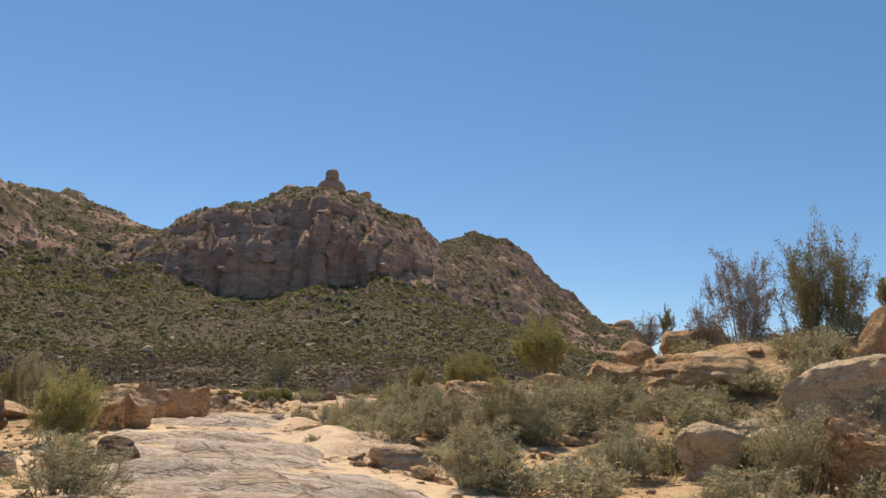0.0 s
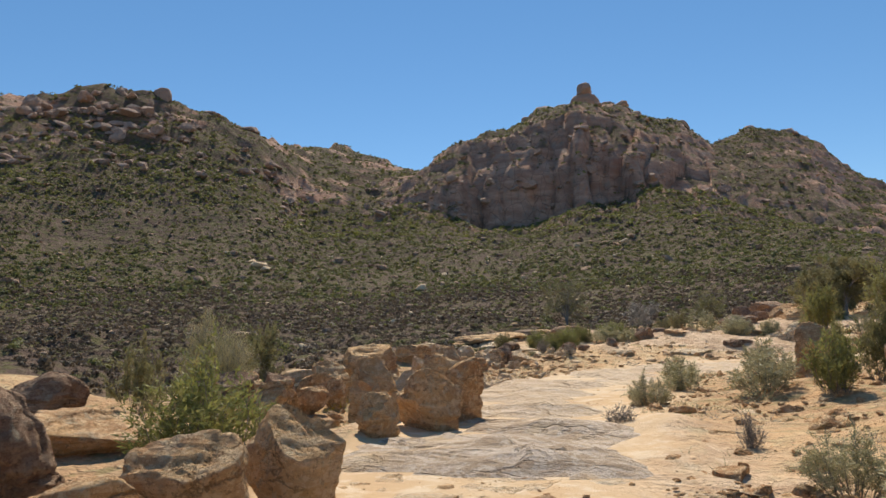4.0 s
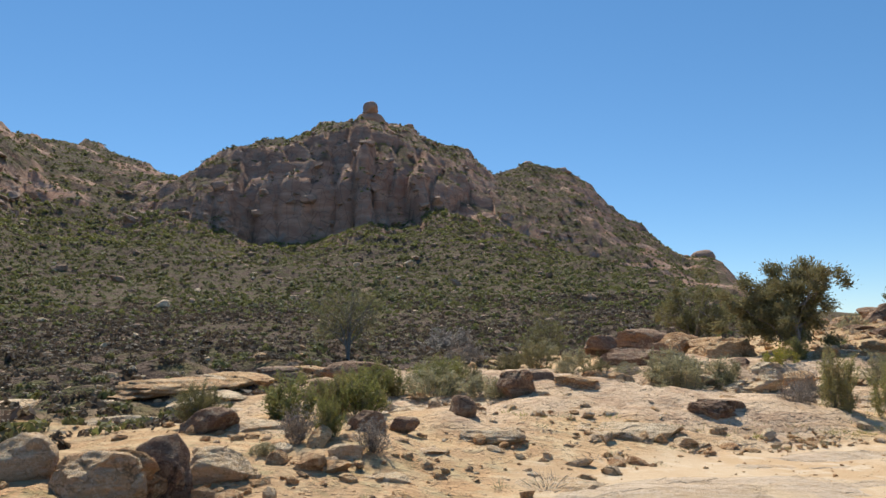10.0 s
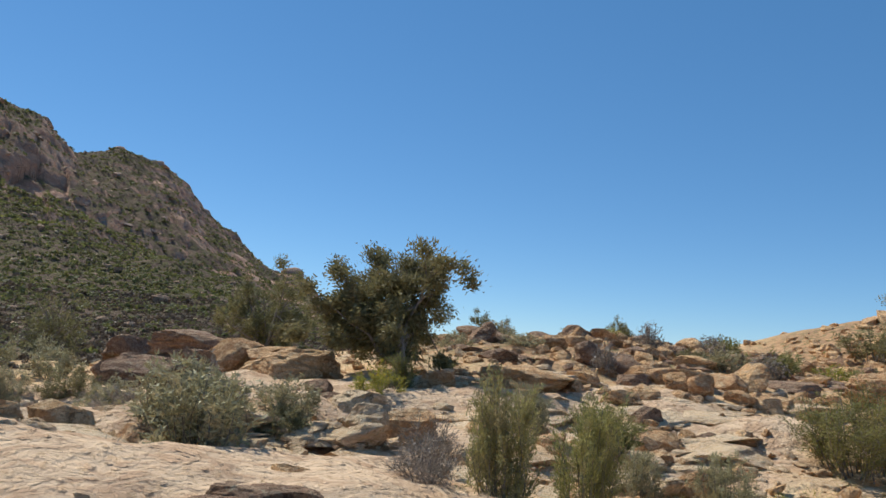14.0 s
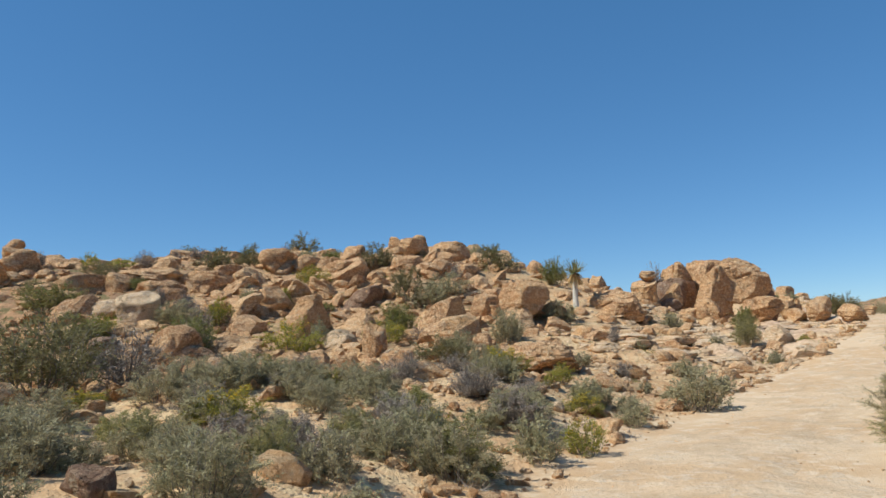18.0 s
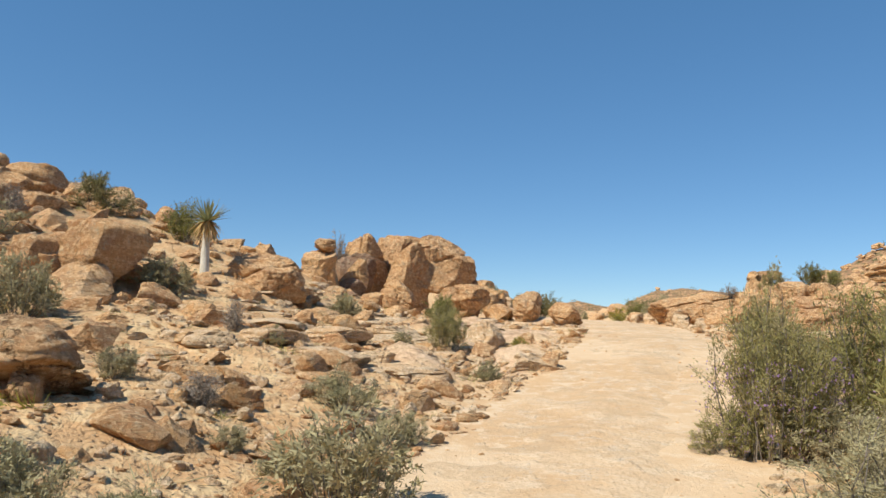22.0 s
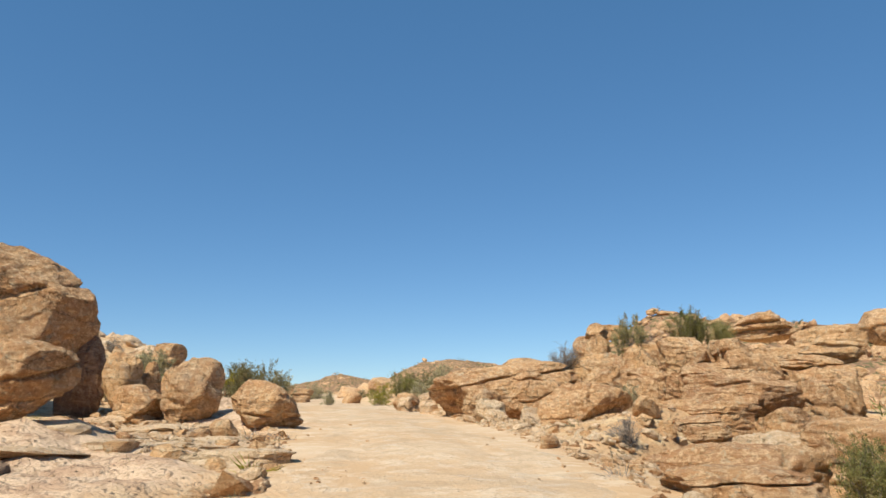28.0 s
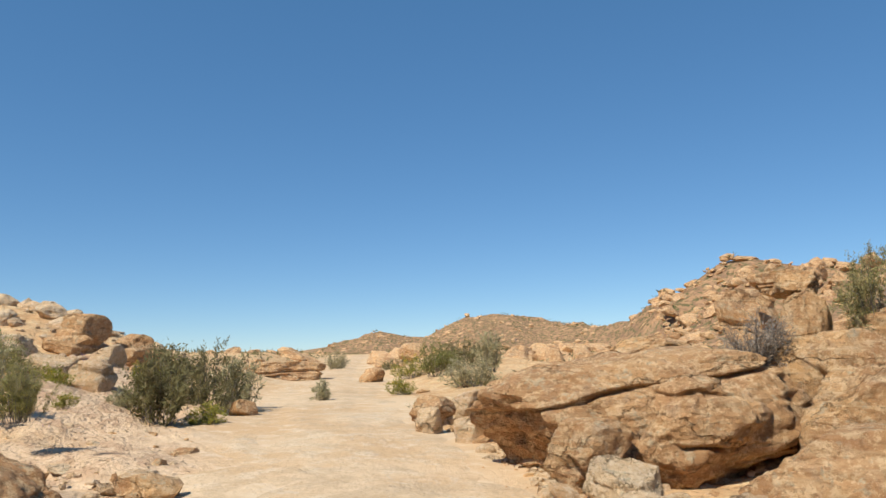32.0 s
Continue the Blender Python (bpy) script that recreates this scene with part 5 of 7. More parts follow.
rock(47.41, 12.67, 2.42, 0.88, 0.71, 0.67, -129, "wedge", "o", 1, 0, level=5)
rock(45.91, 10.67, 2.45, 1.17, 0.93, 1.17, -129, "block", "o", 6, 10, level=5)
rock(46.57, 9.81, 2.44, 1.49, 1.19, 1.52, -129, "slab", "o", 7, 4, level=5)
rock(46.39, 13.31, 2.28, 0.66, 0.52, 0.58, -129, "wedge", "p", 2, 0, level=5)
rock(46.07, 13.38, 2.22, 0.53, 0.42, 0.41, -129, "round", "p", 5, 0, level=5)
rock(45.30, 13.15, 1.94, 0.74, 0.59, 0.72, -129, "wedge", "p", 7, 8, level=5)
rock(44.50, 12.95, 1.89, 0.76, 0.61, 0.38, -129, "round", "p", 3, 0, level=5)
rock(44.87, 13.26, 1.92, 0.53, 0.42, 0.40, -129, "block", "p", 1, 0, level=5)
rock(47.38, 8.9, 2.61, 0.92, 0.73, 1.90, -129, "round", "o", 4, 0, level=5)
rock(47.43, 8.68, 4.33, 0.63, 0.51, 0.51, -129, "slab", "o", 2, 0, level=5)
rock(46.09, 7.74, 2.74, 3.14, 1.88, 1.57, -129, "slab", "o", 5, 0, level=6)
rock(44.19, 5.75, 2.61, 2.74, 1.65, 1.53, -129, "slab", "o", 3, 0, level=6)
rock(49.11, 18.5, 2.26, 1.1, 0.88, 1.37, -129, "round", "o", 7, 0, level=5)
rock(47.42, 17.83, 2.26, 1.37, 1.09, 0.88, -129, "round", "o", 3, 6, level=6)
rock(50.92, 19.3, 2.42, 0.86, 0.69, 1.53, -129, "block", "o", 2, 0, level=5)
rock(49.85, 19.31, 2.32, 1.16, 0.93, 0.80, -129, "slab", "o", 5, 0, level=5)
rock(51.67, 19.87, 2.31, 1.01, 0.81, 1.85, -129, "block", "d", 6, 0, level=5)
rock(51.02, 18.72, 2.83, 0.51, 0.41, 0.81, -129, "wedge", "o", 4, 0, level=5)
rock(43.54, 29.29, 2.41, 2.26, 1.92, 1.55, -117, "round", "o", 5, 0, level=6)
rock(16.17, 44.79, 1.04, 1.77, 1.41, 1.06, -74, "round", "o", 2, 0, level=6)
rock(14.95, 43.44, 0.55, 1.64, 1.31, 0.76, -74, "round", "o", 7, 0, level=6)
rock(17.47, 43.72, 0.62, 0.76, 0.61, 1.40, -74, "round", "o", 4, 0, level=5)
rock(16.24, 42.64, 0.66, 0.96, 0.76, 0.85, -74, "round", "o", 1, 0, level=5)
rock(15.11, 42.01, 0.63, 0.98, 0.78, 0.59, -74, "slab", "o", 6, 0, level=5)
rock(15.68, 41.52, 0.69, 0.55, 0.44, 0.46, -74, "wedge", "o", 3, 0, level=5)
rock(9.27, 8.55, 0.84, 2.22, 1.77, 1.57, 0, "slab", "p", 3, -16, level=5)
rock(5.96, 6.2, 0.29, 1.23, 0.98, 1.00, 0, "slab", "p", 5, -22, level=5)
rock(7.48, 4.63, 0.16, 0.88, 0.71, 1.37, 0, "wedge", "o", 2, -15, level=5)
rock(1.12, 6.24, 0.22, 0.93, 0.75, 0.49, 0, "slab", "p", 6, 0, level=5)
rock(40.88, 13.67, 0.75, 2.78, 2.51, 1.38, -128, "slab", "o", 3, 0, level=6)
rock(42.21, 14.75, 0.86, 1.90, 1.71, 1.06, -128, "slab", "p", 7, 2, level=6)
rock(40.33, 10.65, 0.78, 2.87, 2.59, 1.71, -128, "slab", "o", 5, 0, level=6)
rock(31.45, 33.92, 0.72, 2.07, 1.65, 1.11, -105, "slab", "o", 4, 0, level=6)
rock(30.87, 33.75, 0.79, 0.44, 0.35, 0.38, -105, "block", "o", 2, 0, level=5)
# the ledge above the bare rock
rock(-4.54, 39.47, 0.56, 0.87, 0.70, 0.64, -0, "block", "d", 3, 0, level=5)
rock(-3.38, 39.69, 0.75, 1.03, 0.72, 0.32, -8, "slab", "o", 5, 0, level=5)
rock(-8.46, 44.10, 0.52, 2.13, 1.28, 0.71, -8, "layer", "d", 2, 2, level=5)
rock(-11.30, 47.05, 0.42, 1.64, 1.15, 0.58, -8, "slab", "d", 6, 0, level=5)
rock(-8.67, 39.87, 0.42, 0.70, 0.56, 0.57, -8, "round", "d", 4, 6, level=5)
rock(-0.78, 48.06, 0.75, 0.89, 0.72, 0.72, -8, "wedge", "d", 7, 5, level=5)
rock(0.44, 49.60, 0.78, 1.04, 0.83, 0.82, -8, "block", "d", 1, -4, level=5)
rock(1.97, 47.96, 0.86, 1.51, 1.21, 0.82, -8, "block", "o", 8, 4, level=5)
rock(2.14, 53.09, 1.07, 1.10, 0.88, 0.66, -8, "round", "p", 2, 0, level=4)
rock(-1.08, 38.20, 0.24, 0.89, 0.63, 0.42, -8, "slab", "d", 7, 4, level=5)
rock(1.33, 41.89, 0.52, 0.61, 0.49, 0.57, -8, "wedge", "p", 3, 6, level=5)
rock(2.17, 42.38, 0.53, 0.76, 0.61, 0.48, -8, "block", "o", 5, -3, level=5)
rock(-4.13, 39.21, 0.58, 0.43, 0.34, 0.20, -8, "wedge", "p", 4, 0, level=4)
rock(-6.49, 41.50, 0.29, 1.25, 0.75, 0.29, -8, "slab", "o", 8, 0, level=5)
rock(-8.01, 38.97, 0.36, 0.41, 0.33, 0.34, -8, "round", "o", 7, 0, level=4)
rock(2.10, 45.11, 0.70, 0.63, 0.50, 0.35, -8, "round", "d", 5, 0, level=4)
rock(-2.19, 46.56, 0.50, 0.86, 0.69, 0.36, -8, "block", "d", 6, 0, level=4)
rock(54.13, 24.90, 3.03, 1.77, 1.42, 2.33, -121, "block", "d", 4, 3, level=5)
rock(56.80, 27.82, 3.61, 1.73, 1.39, 2.17, -121, "round", "o", 6, -4, level=5)
rock(-5.57, 11.27, 0.29, 1.02, 0.81, 0.94, 18, "block", "o", 5, 0, level=5)
rock(-5.34, 12.07, 0.29, 0.93, 0.74, 1.02, 18, "wedge", "o", 2, 16, level=5)
rock(-10.09, 12.25, 0.12, 0.86, 0.69, 1.35, 18, "round", "d", 6, 0, level=5)
rock(-8.77, 12.15, 0.03, 1.3, 1.04, 1.50, 18, "round", "d", 3, 0, level=5)
rock(-6.82, 17.5, 0.23, 0.89, 0.71, 1.21, 18, "block", "o", 7, 0, level=5)
rock(-5.81, 16.78, 0.25, 1.01, 0.81, 1.05, 18, "slab", "o", 1, 18, level=5)
rock(-5.61, 17.89, 0.23, 0.91, 0.73, 1.15, 18, "block", "o", 4, 0, level=5)
rock(-5.99, 15.67, 0.29, 0.6, 0.48, 0.77, 18, "wedge", "o", 3, 0, level=5)
rock(-4.99, 10.2, 0.31, 0.19, 0.15, 0.47, 18, "block", "o", 1, 0, level=4)
rock(60.10, 16.50, 3.50, 1.44, 1.18, 0.97, -95, "layer", "p", 92, level=5)
rock(61.86, 15.05, 3.93, 1.22, 1.00, 0.62, -99, "slab", "o", 52)
rock(61.52, 13.77, 3.60, 0.90, 0.74, 0.62, -103, "round", "o", 64)
rock(62.92, 12.79, 3.64, 0.57, 0.47, 0.54, -104, "round", "o", 74, level=3)
rock(57.86, 15.27, 2.99, 0.96, 0.78, 0.90, -100, "layer", "p", 82)
rock(56.05, 14.79, 2.74, 0.32, 0.26, 0.31, -103, "round", "p", 1, level=3)
rock(62.04, 14.74, 3.93, 1.32, 1.08, 1.11, -100, "block", "o", 91)
rock(62.53, 13.47, 3.72, 1.22, 1.00, 0.89, -103, "block", "o", 89)
rock(58.31, 15.93, 3.20, 1.07, 0.88, 0.83, -98, "wedge", "p", 92)
rock(59.98, 14.70, 3.33, 1.06, 0.87, 0.92, -101, "block", "p", 58)
rock(57.61, 14.47, 2.90, 0.42, 0.35, 0.39, -103, "wedge", "p", 40, level=3)
rock(57.33, 13.97, 2.77, 0.47, 0.38, 0.33, -105, "wedge", "p", 15, level=3)
rock(56.50, 12.75, 2.66, 0.57, 0.46, 0.42, -110, "slab", "o", 64, level=3)
rock(-8.68, 29.82, 0.23, 0.42, 0.35, 0.39, 21, "wedge", "p", 83)
rock(-8.21, 29.51, 0.19, 0.30, 0.24, 0.30, 19, "wedge", "p", 65, level=3)
rock(-7.95, 30.23, 0.15, 0.32, 0.26, 0.32, 16, "block", "p", 60, level=3)
rock(72.77, 4.93, 3.02, 3.46, 2.83, 0.99, -113, "slab", "o", 9, level=5)
rock(68.41, 3.21, 2.97, 1.02, 0.83, 0.73, -119, "round", "o", 31, level=3)

# ---- shrubs ----
bush(-8.23, 40.83, 0.97, 0.82, "upright", 1, near=True, z=0.38, mat=BROOM)
bush(-7.29, 41.71, 0.84, 0.84, "upright", 2, near=True, z=0.36, mat=GREEN)
bush(-6.00, 42.33, 1.07, 0.89, "upright", 0, near=True, z=0.45, mat=GREEN)
bush(-4.86, 39.72, 0.75, 0.52, "dome", 2, near=True, z=0.54, mat=GREY_GREEN)
bush(-0.81, 41.89, 0.95, 0.85, "dome", 1, near=True, z=0.54, mat=GREY_GREEN)
bush(-1.96, 46.52, 0.98, 0.79, "dome", 3, near=True, z=0.58, mat=OLIVE)
bush(-8.28, 38.70, 0.45, 0.34, "dome", 0, near=True, z=0.40, mat=GREY_GREEN)
bush(-2.78, 46.33, 0.91, 0.70, "dome", 2, near=True, z=0.55)
bush(-3.61, 47.86, 1.43, 1.34, "open", 1, near=True, z=0.63, mat=OLIVE)
bush(-1.46, 43.70, 0.90, 0.60, "dome", 0, near=True, z=0.55, mat=DRY)
bush(0.36, 42.22, 0.67, 0.48, "dome", 1, near=True, z=0.55, mat=OLIVE)
bush(-5.76, 52.02, 1.51, 1.18, "open", 3, near=True, z=0.72, mat=DRY)
bush(-4.37, 48.58, 1.15, 0.84, "dome", 2, near=True, z=0.60, mat=OLIVE)
bush(3.64, 46.18, 0.88, 0.81, "upright", 2, near=True, z=0.99, mat=GREEN)
bush(-5.51, 43.06, 0.77, 0.62, "dome", 1, near=True, z=0.61, mat=OLIVE)
bush(-7.70, 41.36, 0.44, 0.49, "dome", 3, near=True, z=0.40)
bush(-6.94, 13.33, 1.78, 1.41, "upright", 1)
bush(-1.95, 2.14, 1.29, 0.79, "dome", 0, near=True)
bush(-12.55, 21.35, 1.78, 1.31, "dome", 0, z=0.45, mat=OLIVE)
bush(0.47, 9.75, 1.67, 1.00, "dome", 1)
bush(2.26, 4.57, 1.43, 0.97, "dome", 2, near=True)
bush(1.49, 15.00, 1.94, 1.02, "dome", 2)
bush(3.83, 13.21, 2.05, 1.07, "dome", 0)
bush(5.22, 12.37, 1.98, 1.23, "dome", 3)
bush(6.29, 10.13, 1.54, 0.84, "dome", 1, z=1.13)
bush(4.81, 6.89, 1.54, 0.87, "dome", 0, near=True)
bush(6.61, 8.93, 1.39, 0.71, "dome", 1, z=0.96)
bush(6.87, 5.46, 2.01, 1.28, "upright", 2, near=True, mat=GREY_GREEN)
bush(9.41, 8.17, 1.93, 1.23, "dome", 2)
bush(5.53, 3.87, 1.48, 0.72, "dome", 0, near=True)
bush(5.93, 27.02, 3.21, 2.68, "upright", 0, z=2.25)
bush(9.94, 10.90, 1.74, 1.57, "dome", 2, z=1.63)
bush(1.30, 22.64, 1.04, 1.69, "upright", 0, z=0.57, mat=OLIVE)
bush(10.72, 17.40, 2.67, 4.0, "open", 2, near=True, z=2.67, mat=DRY)
bush(12.79, 16.57, 2.9, 3.7, "upright", 1, near=True, z=3.21, mat=OLIVE)
bush(9.94, 18.29, 1.30, 1.91, "twiggy", 2, z=2.98)
bush(8.88, 20.82, 1.70, 1.18, "twiggy", 3, z=3.33)
bush(9.33, 20.33, 0.60, 1.22, "open", 1, z=3.56, mat=OLIVE)
bush(14.46, 16.02, 1.11, 1.09, "upright", 0, z=4.32)
bush(-0.56, 8.63, 0.38, 0.31, "dome", 2)
bush(0.97, 15.03, 1.65, 1.19, "dome", 0)
bush(1.96, 11.49, 1.69, 1.08, "dome", 2, near=True)
bush(3.19, 11.45, 1.71, 1.18, "dome", 2, near=True, mat=OLIVE)
bush(4.63, 13.54, 1.65, 1.11, "dome", 0)
bush(3.38, 16.03, 1.78, 1.05, "dome", 2, mat=OLIVE)
bush(3.73, 10.99, 1.51, 0.99, "dome", 0, near=True)
bush(2.31, 21.47, 1.89, 1.24, "dome", 0)
bush(-4.72, 7.86, 1.32, 1.30, "upright", 1, near=True, mat=BROOM)
bush(-10.13, 15.91, 0.96, 1.56, "open", 2)
bush(-14.05, 25.32, 1.43, 2.15, "open", 0)
bush(-0.22, 11.63, 1.18, 1.09, "dome", 0, near=True)
bush(0.78, 10.74, 1.45, 1.15, "dome", 3, near=True)
bush(1.61, 11.94, 1.06, 1.04, "dome", 1, near=True)
bush(-0.62, 13.47, 0.84, 0.67, "dome", 3, near=True)
bush(0.15, 20.13, 1.06, 1.10, "upright", 0)
bush(-2.41, 23.85, 0.95, 0.66, "dome", 0)
bush(-3.00, 17.48, 0.52, 0.36, "twiggy", 1)
bush(-1.35, 15.65, 0.34, 0.48, "twiggy", 0, near=True)
bush(-1.04, 11.33, 0.39, 0.33, "dome", 2, near=True)
bush(-0.88, 20.94, 1.24, 0.79, "dome", 3)
bush(2.86, 27.58, 2.41, 1.92, "upright", 0, z=1.35)
bush(0.80, 27.37, 1.10, 1.31, "upright", 0, z=1.34)
bush(4.33, 29.05, 1.35, 0.76, "flower", 0, z=1.48)
bush(-11.90, 50.85, 3.92, 1.75, "dome", 1, z=-0.67)
bush(-11.18, 19.29, 1.63, 1.97, "upright", 2, near=True, mat=GREY_GREEN)
bush(-2.60, 26.84, 0.95, 0.74, "dome", 0)
bush(-2.88, 20.85, 0.81, 0.68, "dome", 3, near=True)
bush(-0.59, 26.41, 1.25, 1.01, "dome", 3)
bush(-10.30, 45.83, 2.27, 1.24, "upright", 0, z=-0.39)
bush(-2.72, 58.49, 2.19, 1.81, "dome", 1, z=0.16)
bush(-0.84, 41.07, 1.42, 0.89, "dome", 2)
bush(-48.35, 69.38, 2.94, 2.62, "dome", 2, z=-1.12, mat=OLIVE)
bush(-63.83, 108.31, 5.49, 4.49, "dome", 2, z=3.02, mat=OLIVE)
bush(-8.29, 19.98, 0.50, 0.30, "twiggy", 0, near=True)
bush(-8.53, 37.00, 1.11, 0.90, "upright", 2)
bush(-7.34, 37.32, 1.02, 0.90, "upright", 2)
bush(-13.74, 41.67, 1.88, 1.19, "dome", 2, z=-0.12)
bush(-6.42, 41.80, 1.60, 0.96, "dome", 3)
bush(-0.68, 42.25, 1.18, 0.82, "dome", 3)
bush(-8.64, 27.81, 0.60, 0.29, "twiggy", 0, near=True)
bush(-7.69, 41.34, 0.93, 0.85, "upright", 3)
bush(-7.93, 37.46, 0.87, 0.80, "upright", 0, near=True)
bush(-6.33, 42.99, 1.62, 0.75, "upright", 3)
bush(-7.68, 33.90, 0.55, 0.59, "twiggy", 2, near=True)
bush(-7.31, 34.12, 0.50, 0.60, "upright", 3, near=True)
bush(-6.62, 33.56, 0.56, 0.48, "twiggy", 1, near=True)
bush(-0.87, 41.85, 1.30, 1.05, "dome", 0)
bush(-5.23, 40.39, 0.98, 0.54, "dome", 0)
bush(-2.15, 49.80, 1.14, 0.71, "dome", 1)
bush(-9.56, 35.45, 0.85, 0.68, "upright", 1, near=True, mat=OLIVE)
bush(-1.58, 44.08, 0.82, 0.54, "dome", 1)
bush(0.53, 42.67, 0.93, 0.66, "dome", 3)
bush(-7.93, 33.18, 0.35, 0.22, "dome", 2, near=True)
bush(-7.19, 69.43, 3.43, 1.84, "dome", 0, z=0.78, mat=DRY)
bush(-0.71, 42.14, 1.06, 0.93, "dome", 3, near=True, mat=DRY)
bush(1.69, 39.16, 1.0, 1.35, "upright", 0, near=True, mat=BROOM)
bush(2.54, 38.93, 0.9, 1.22, "upright", 2, near=True, mat=BROOM)
bush(0.95, 39.4, 0.75, 0.7, "twiggy", 1, near=True)
bush(3.79, 39.64, 0.63, 0.62, "dome", 2, near=True)
bush(1.41, 40.24, 0.82, 0.80, "twiggy", 2, near=True)
bush(0.40, 42.30, 0.66, 0.47, "dome", 2, near=True)
bush(5.90, 48.82, 1.41, 1.38, "upright", 0, z=0.50)
bush(4.46, 38.94, 0.80, 0.79, "dome", 0, near=True)
bush(-1.37, 44.68, 0.86, 0.54, "dome", 1)
bush(2.78, 45.03, 0.96, 0.69, "flower", 1)
bush(11.61, 52.64, 2.12, 0.83, "dome", 2, z=1.73, mat=OLIVE)
bush(8.19, 52.23, 1.60, 0.87, "dome", 2, z=1.74)
bush(8.91, 40.36, 2.29, 1.46, "upright", 1, near=True)
bush(4.83, 41.54, 1.38, 0.69, "upright", 1, near=True)
bush(4.02, 42.34, 0.87, 0.85, "dome", 0, near=True)
bush(10.25, 47.94, 1.04, 0.94, "twiggy", 3, z=0.83)
bush(18.88, 53.74, 1.76, 1.02, "dome", 1, z=1.18)
bush(20.32, 52.38, 1.95, 1.02, "dome", 3, z=1.18)
bush(23.16, 44.42, 1.96, 1.27, "dome", 3, z=1.10)
bush(11.91, 39.03, 1.79, 0.90, "twiggy", 2, near=True)
bush(30.77, 50.46, 1.55, 1.04, "upright", 3, z=2.04)
bush(9.22, 55.35, 2.11, 0.98, "dome", 0, z=1.53)
bush(30.00, 51.10, 3.29, 1.83, "dome", 1, z=1.41, mat=OLIVE)
bush(35.47, 44.46, 2.05, 1.40, "upright", 0, z=1.77)
bush(15.38, 39.32, 1.23, 1.57, "open", 1, near=True)
bush(14.17, 39.85, 1.09, 0.44, "twiggy", 0, near=True)
bush(16.06, 39.01, 0.85, 0.78, "dome", 2, near=True)
bush(20.56, 39.93, 0.73, 0.47, "dome", 2, near=True)
bush(17.94, 38.13, 1.04, 0.64, "dome", 2, near=True)
bush(19.31, 37.31, 0.73, 0.61, "dome", 2, near=True)
bush(18.19, 36.94, 0.74, 0.46, "dome", 2, near=True)
bush(21.18, 35.98, 1.40, 0.73, "dome", 2, near=True, mat=GREEN)
bush(22.36, 34.93, 0.87, 0.73, "dome", 0)
bush(23.13, 34.11, 0.78, 0.60, "flower", 0)
bush(25.52, 35.52, 0.96, 0.41, "twiggy", 0)
bush(27.49, 33.37, 0.82, 0.63, "dome", 3)
bush(26.35, 32.69, 0.78, 0.58, "dome", 3)
bush(28.76, 30.68, 1.40, 1.02, "dome", 3)
bush(35.58, 41.29, 2.19, 1.23, "flower", 2)
bush(39.30, 44.67, 1.11, 1.04, "flower", 2)
bush(37.26, 38.05, 1.73, 1.25, "upright", 2)
bush(32.99, 36.53, 1.80, 0.92, "open", 2)
bush(42.12, 37.99, 1.50, 1.76, "open", 3)
bush(39.36, 46.21, 1.95, 1.00, "dome", 2)
bush(41.40, 52.06, 2.72, 1.38, "dome", 3, mat=GREEN)
bush(56.90, 45.16, 2.08, 1.82, "open", 2, z=7.45)
bush(47.48, 47.23, 2.23, 1.26, "dome", 2, mat=OLIVE)
bush(49.00, 46.14, 1.64, 1.31, "dome", 2, mat=OLIVE)
bush(45.32, 51.97, 1.86, 0.97, "dome", 3, mat=OLIVE)
bush(48.46, 34.35, 1.28, 1.37, "open", 0)
bush(46.87, 31.51, 1.51, 1.43, "upright", 0)
bush(47.60, 39.81, 1.82, 1.34, "dome", 2, mat=OLIVE)
bush(35.23, 53.23, 2.57, 1.42, "dome", 2)
bush(38.10, 59.13, 4.37, 2.18, "dome", 3, mat=OLIVE)
bush(45.09, 42.38, 1.72, 1.10, "flower", 3)
bush(43.00, 36.35, 2.32, 1.07, "dome", 2)
bush(36.37, 34.44, 1.08, 1.22, "dome", 0)
bush(41.17, 32.07, 1.28, 0.98, "dome", 0)
bush(46.65, 50.54, 1.19, 0.99, "twiggy", 0)
bush(22.58, 39.61, 0.94, 0.66, "dome", 0)
bush(23.82, 38.41, 0.86, 0.47, "dome", 0)
bush(23.15, 37.11, 0.73, 0.44, "dome", 0)
bush(24.73, 43.28, 2.38, 1.59, "dome", 0, mat=OLIVE)
bush(18.57, 40.30, 1.04, 0.70, "dome", 0, near=True)
bush(25.63, 42.19, 1.47, 1.22, "twiggy", 0)
bush(18.50, 38.52, 0.79, 0.52, "dome", 2, near=True)
bush(19.41, 37.92, 0.78, 0.53, "dome", 0, near=True, mat=BROOM)
bush(23.14, 38.12, 0.88, 0.57, "dome", 0, near=True)
bush(21.50, 37.39, 0.75, 0.49, "dome", 0, near=True, mat=BROOM)
bush(22.76, 36.43, 0.78, 0.48, "flower", 2, near=True)
bush(23.69, 35.60, 0.71, 0.46, "dome", 0, near=True)
bush(24.74, 34.72, 0.71, 0.43, "dome", 2)
bush(26.85, 33.52, 0.66, 0.50, "dome", 0, mat=BROOM)
bush(27.02, 37.25, 0.91, 0.50, "twiggy", 2)
bush(24.87, 39.73, 0.95, 0.59, "dome", 2)
bush(35.53, 44.58, 2.05, 1.10, "dome", 2)
bush(37.17, 48.97, 2.72, 1.23, "dome", 2, mat=GREEN)
bush(27.70, 35.00, 0.78, 0.49, "dome", 2)
bush(28.91, 33.69, 0.75, 0.47, "flower", 2)
bush(36.09, 38.34, 1.63, 0.82, "flower", 0)
bush(41.98, 37.13, 1.57, 1.10, "dome", 0)
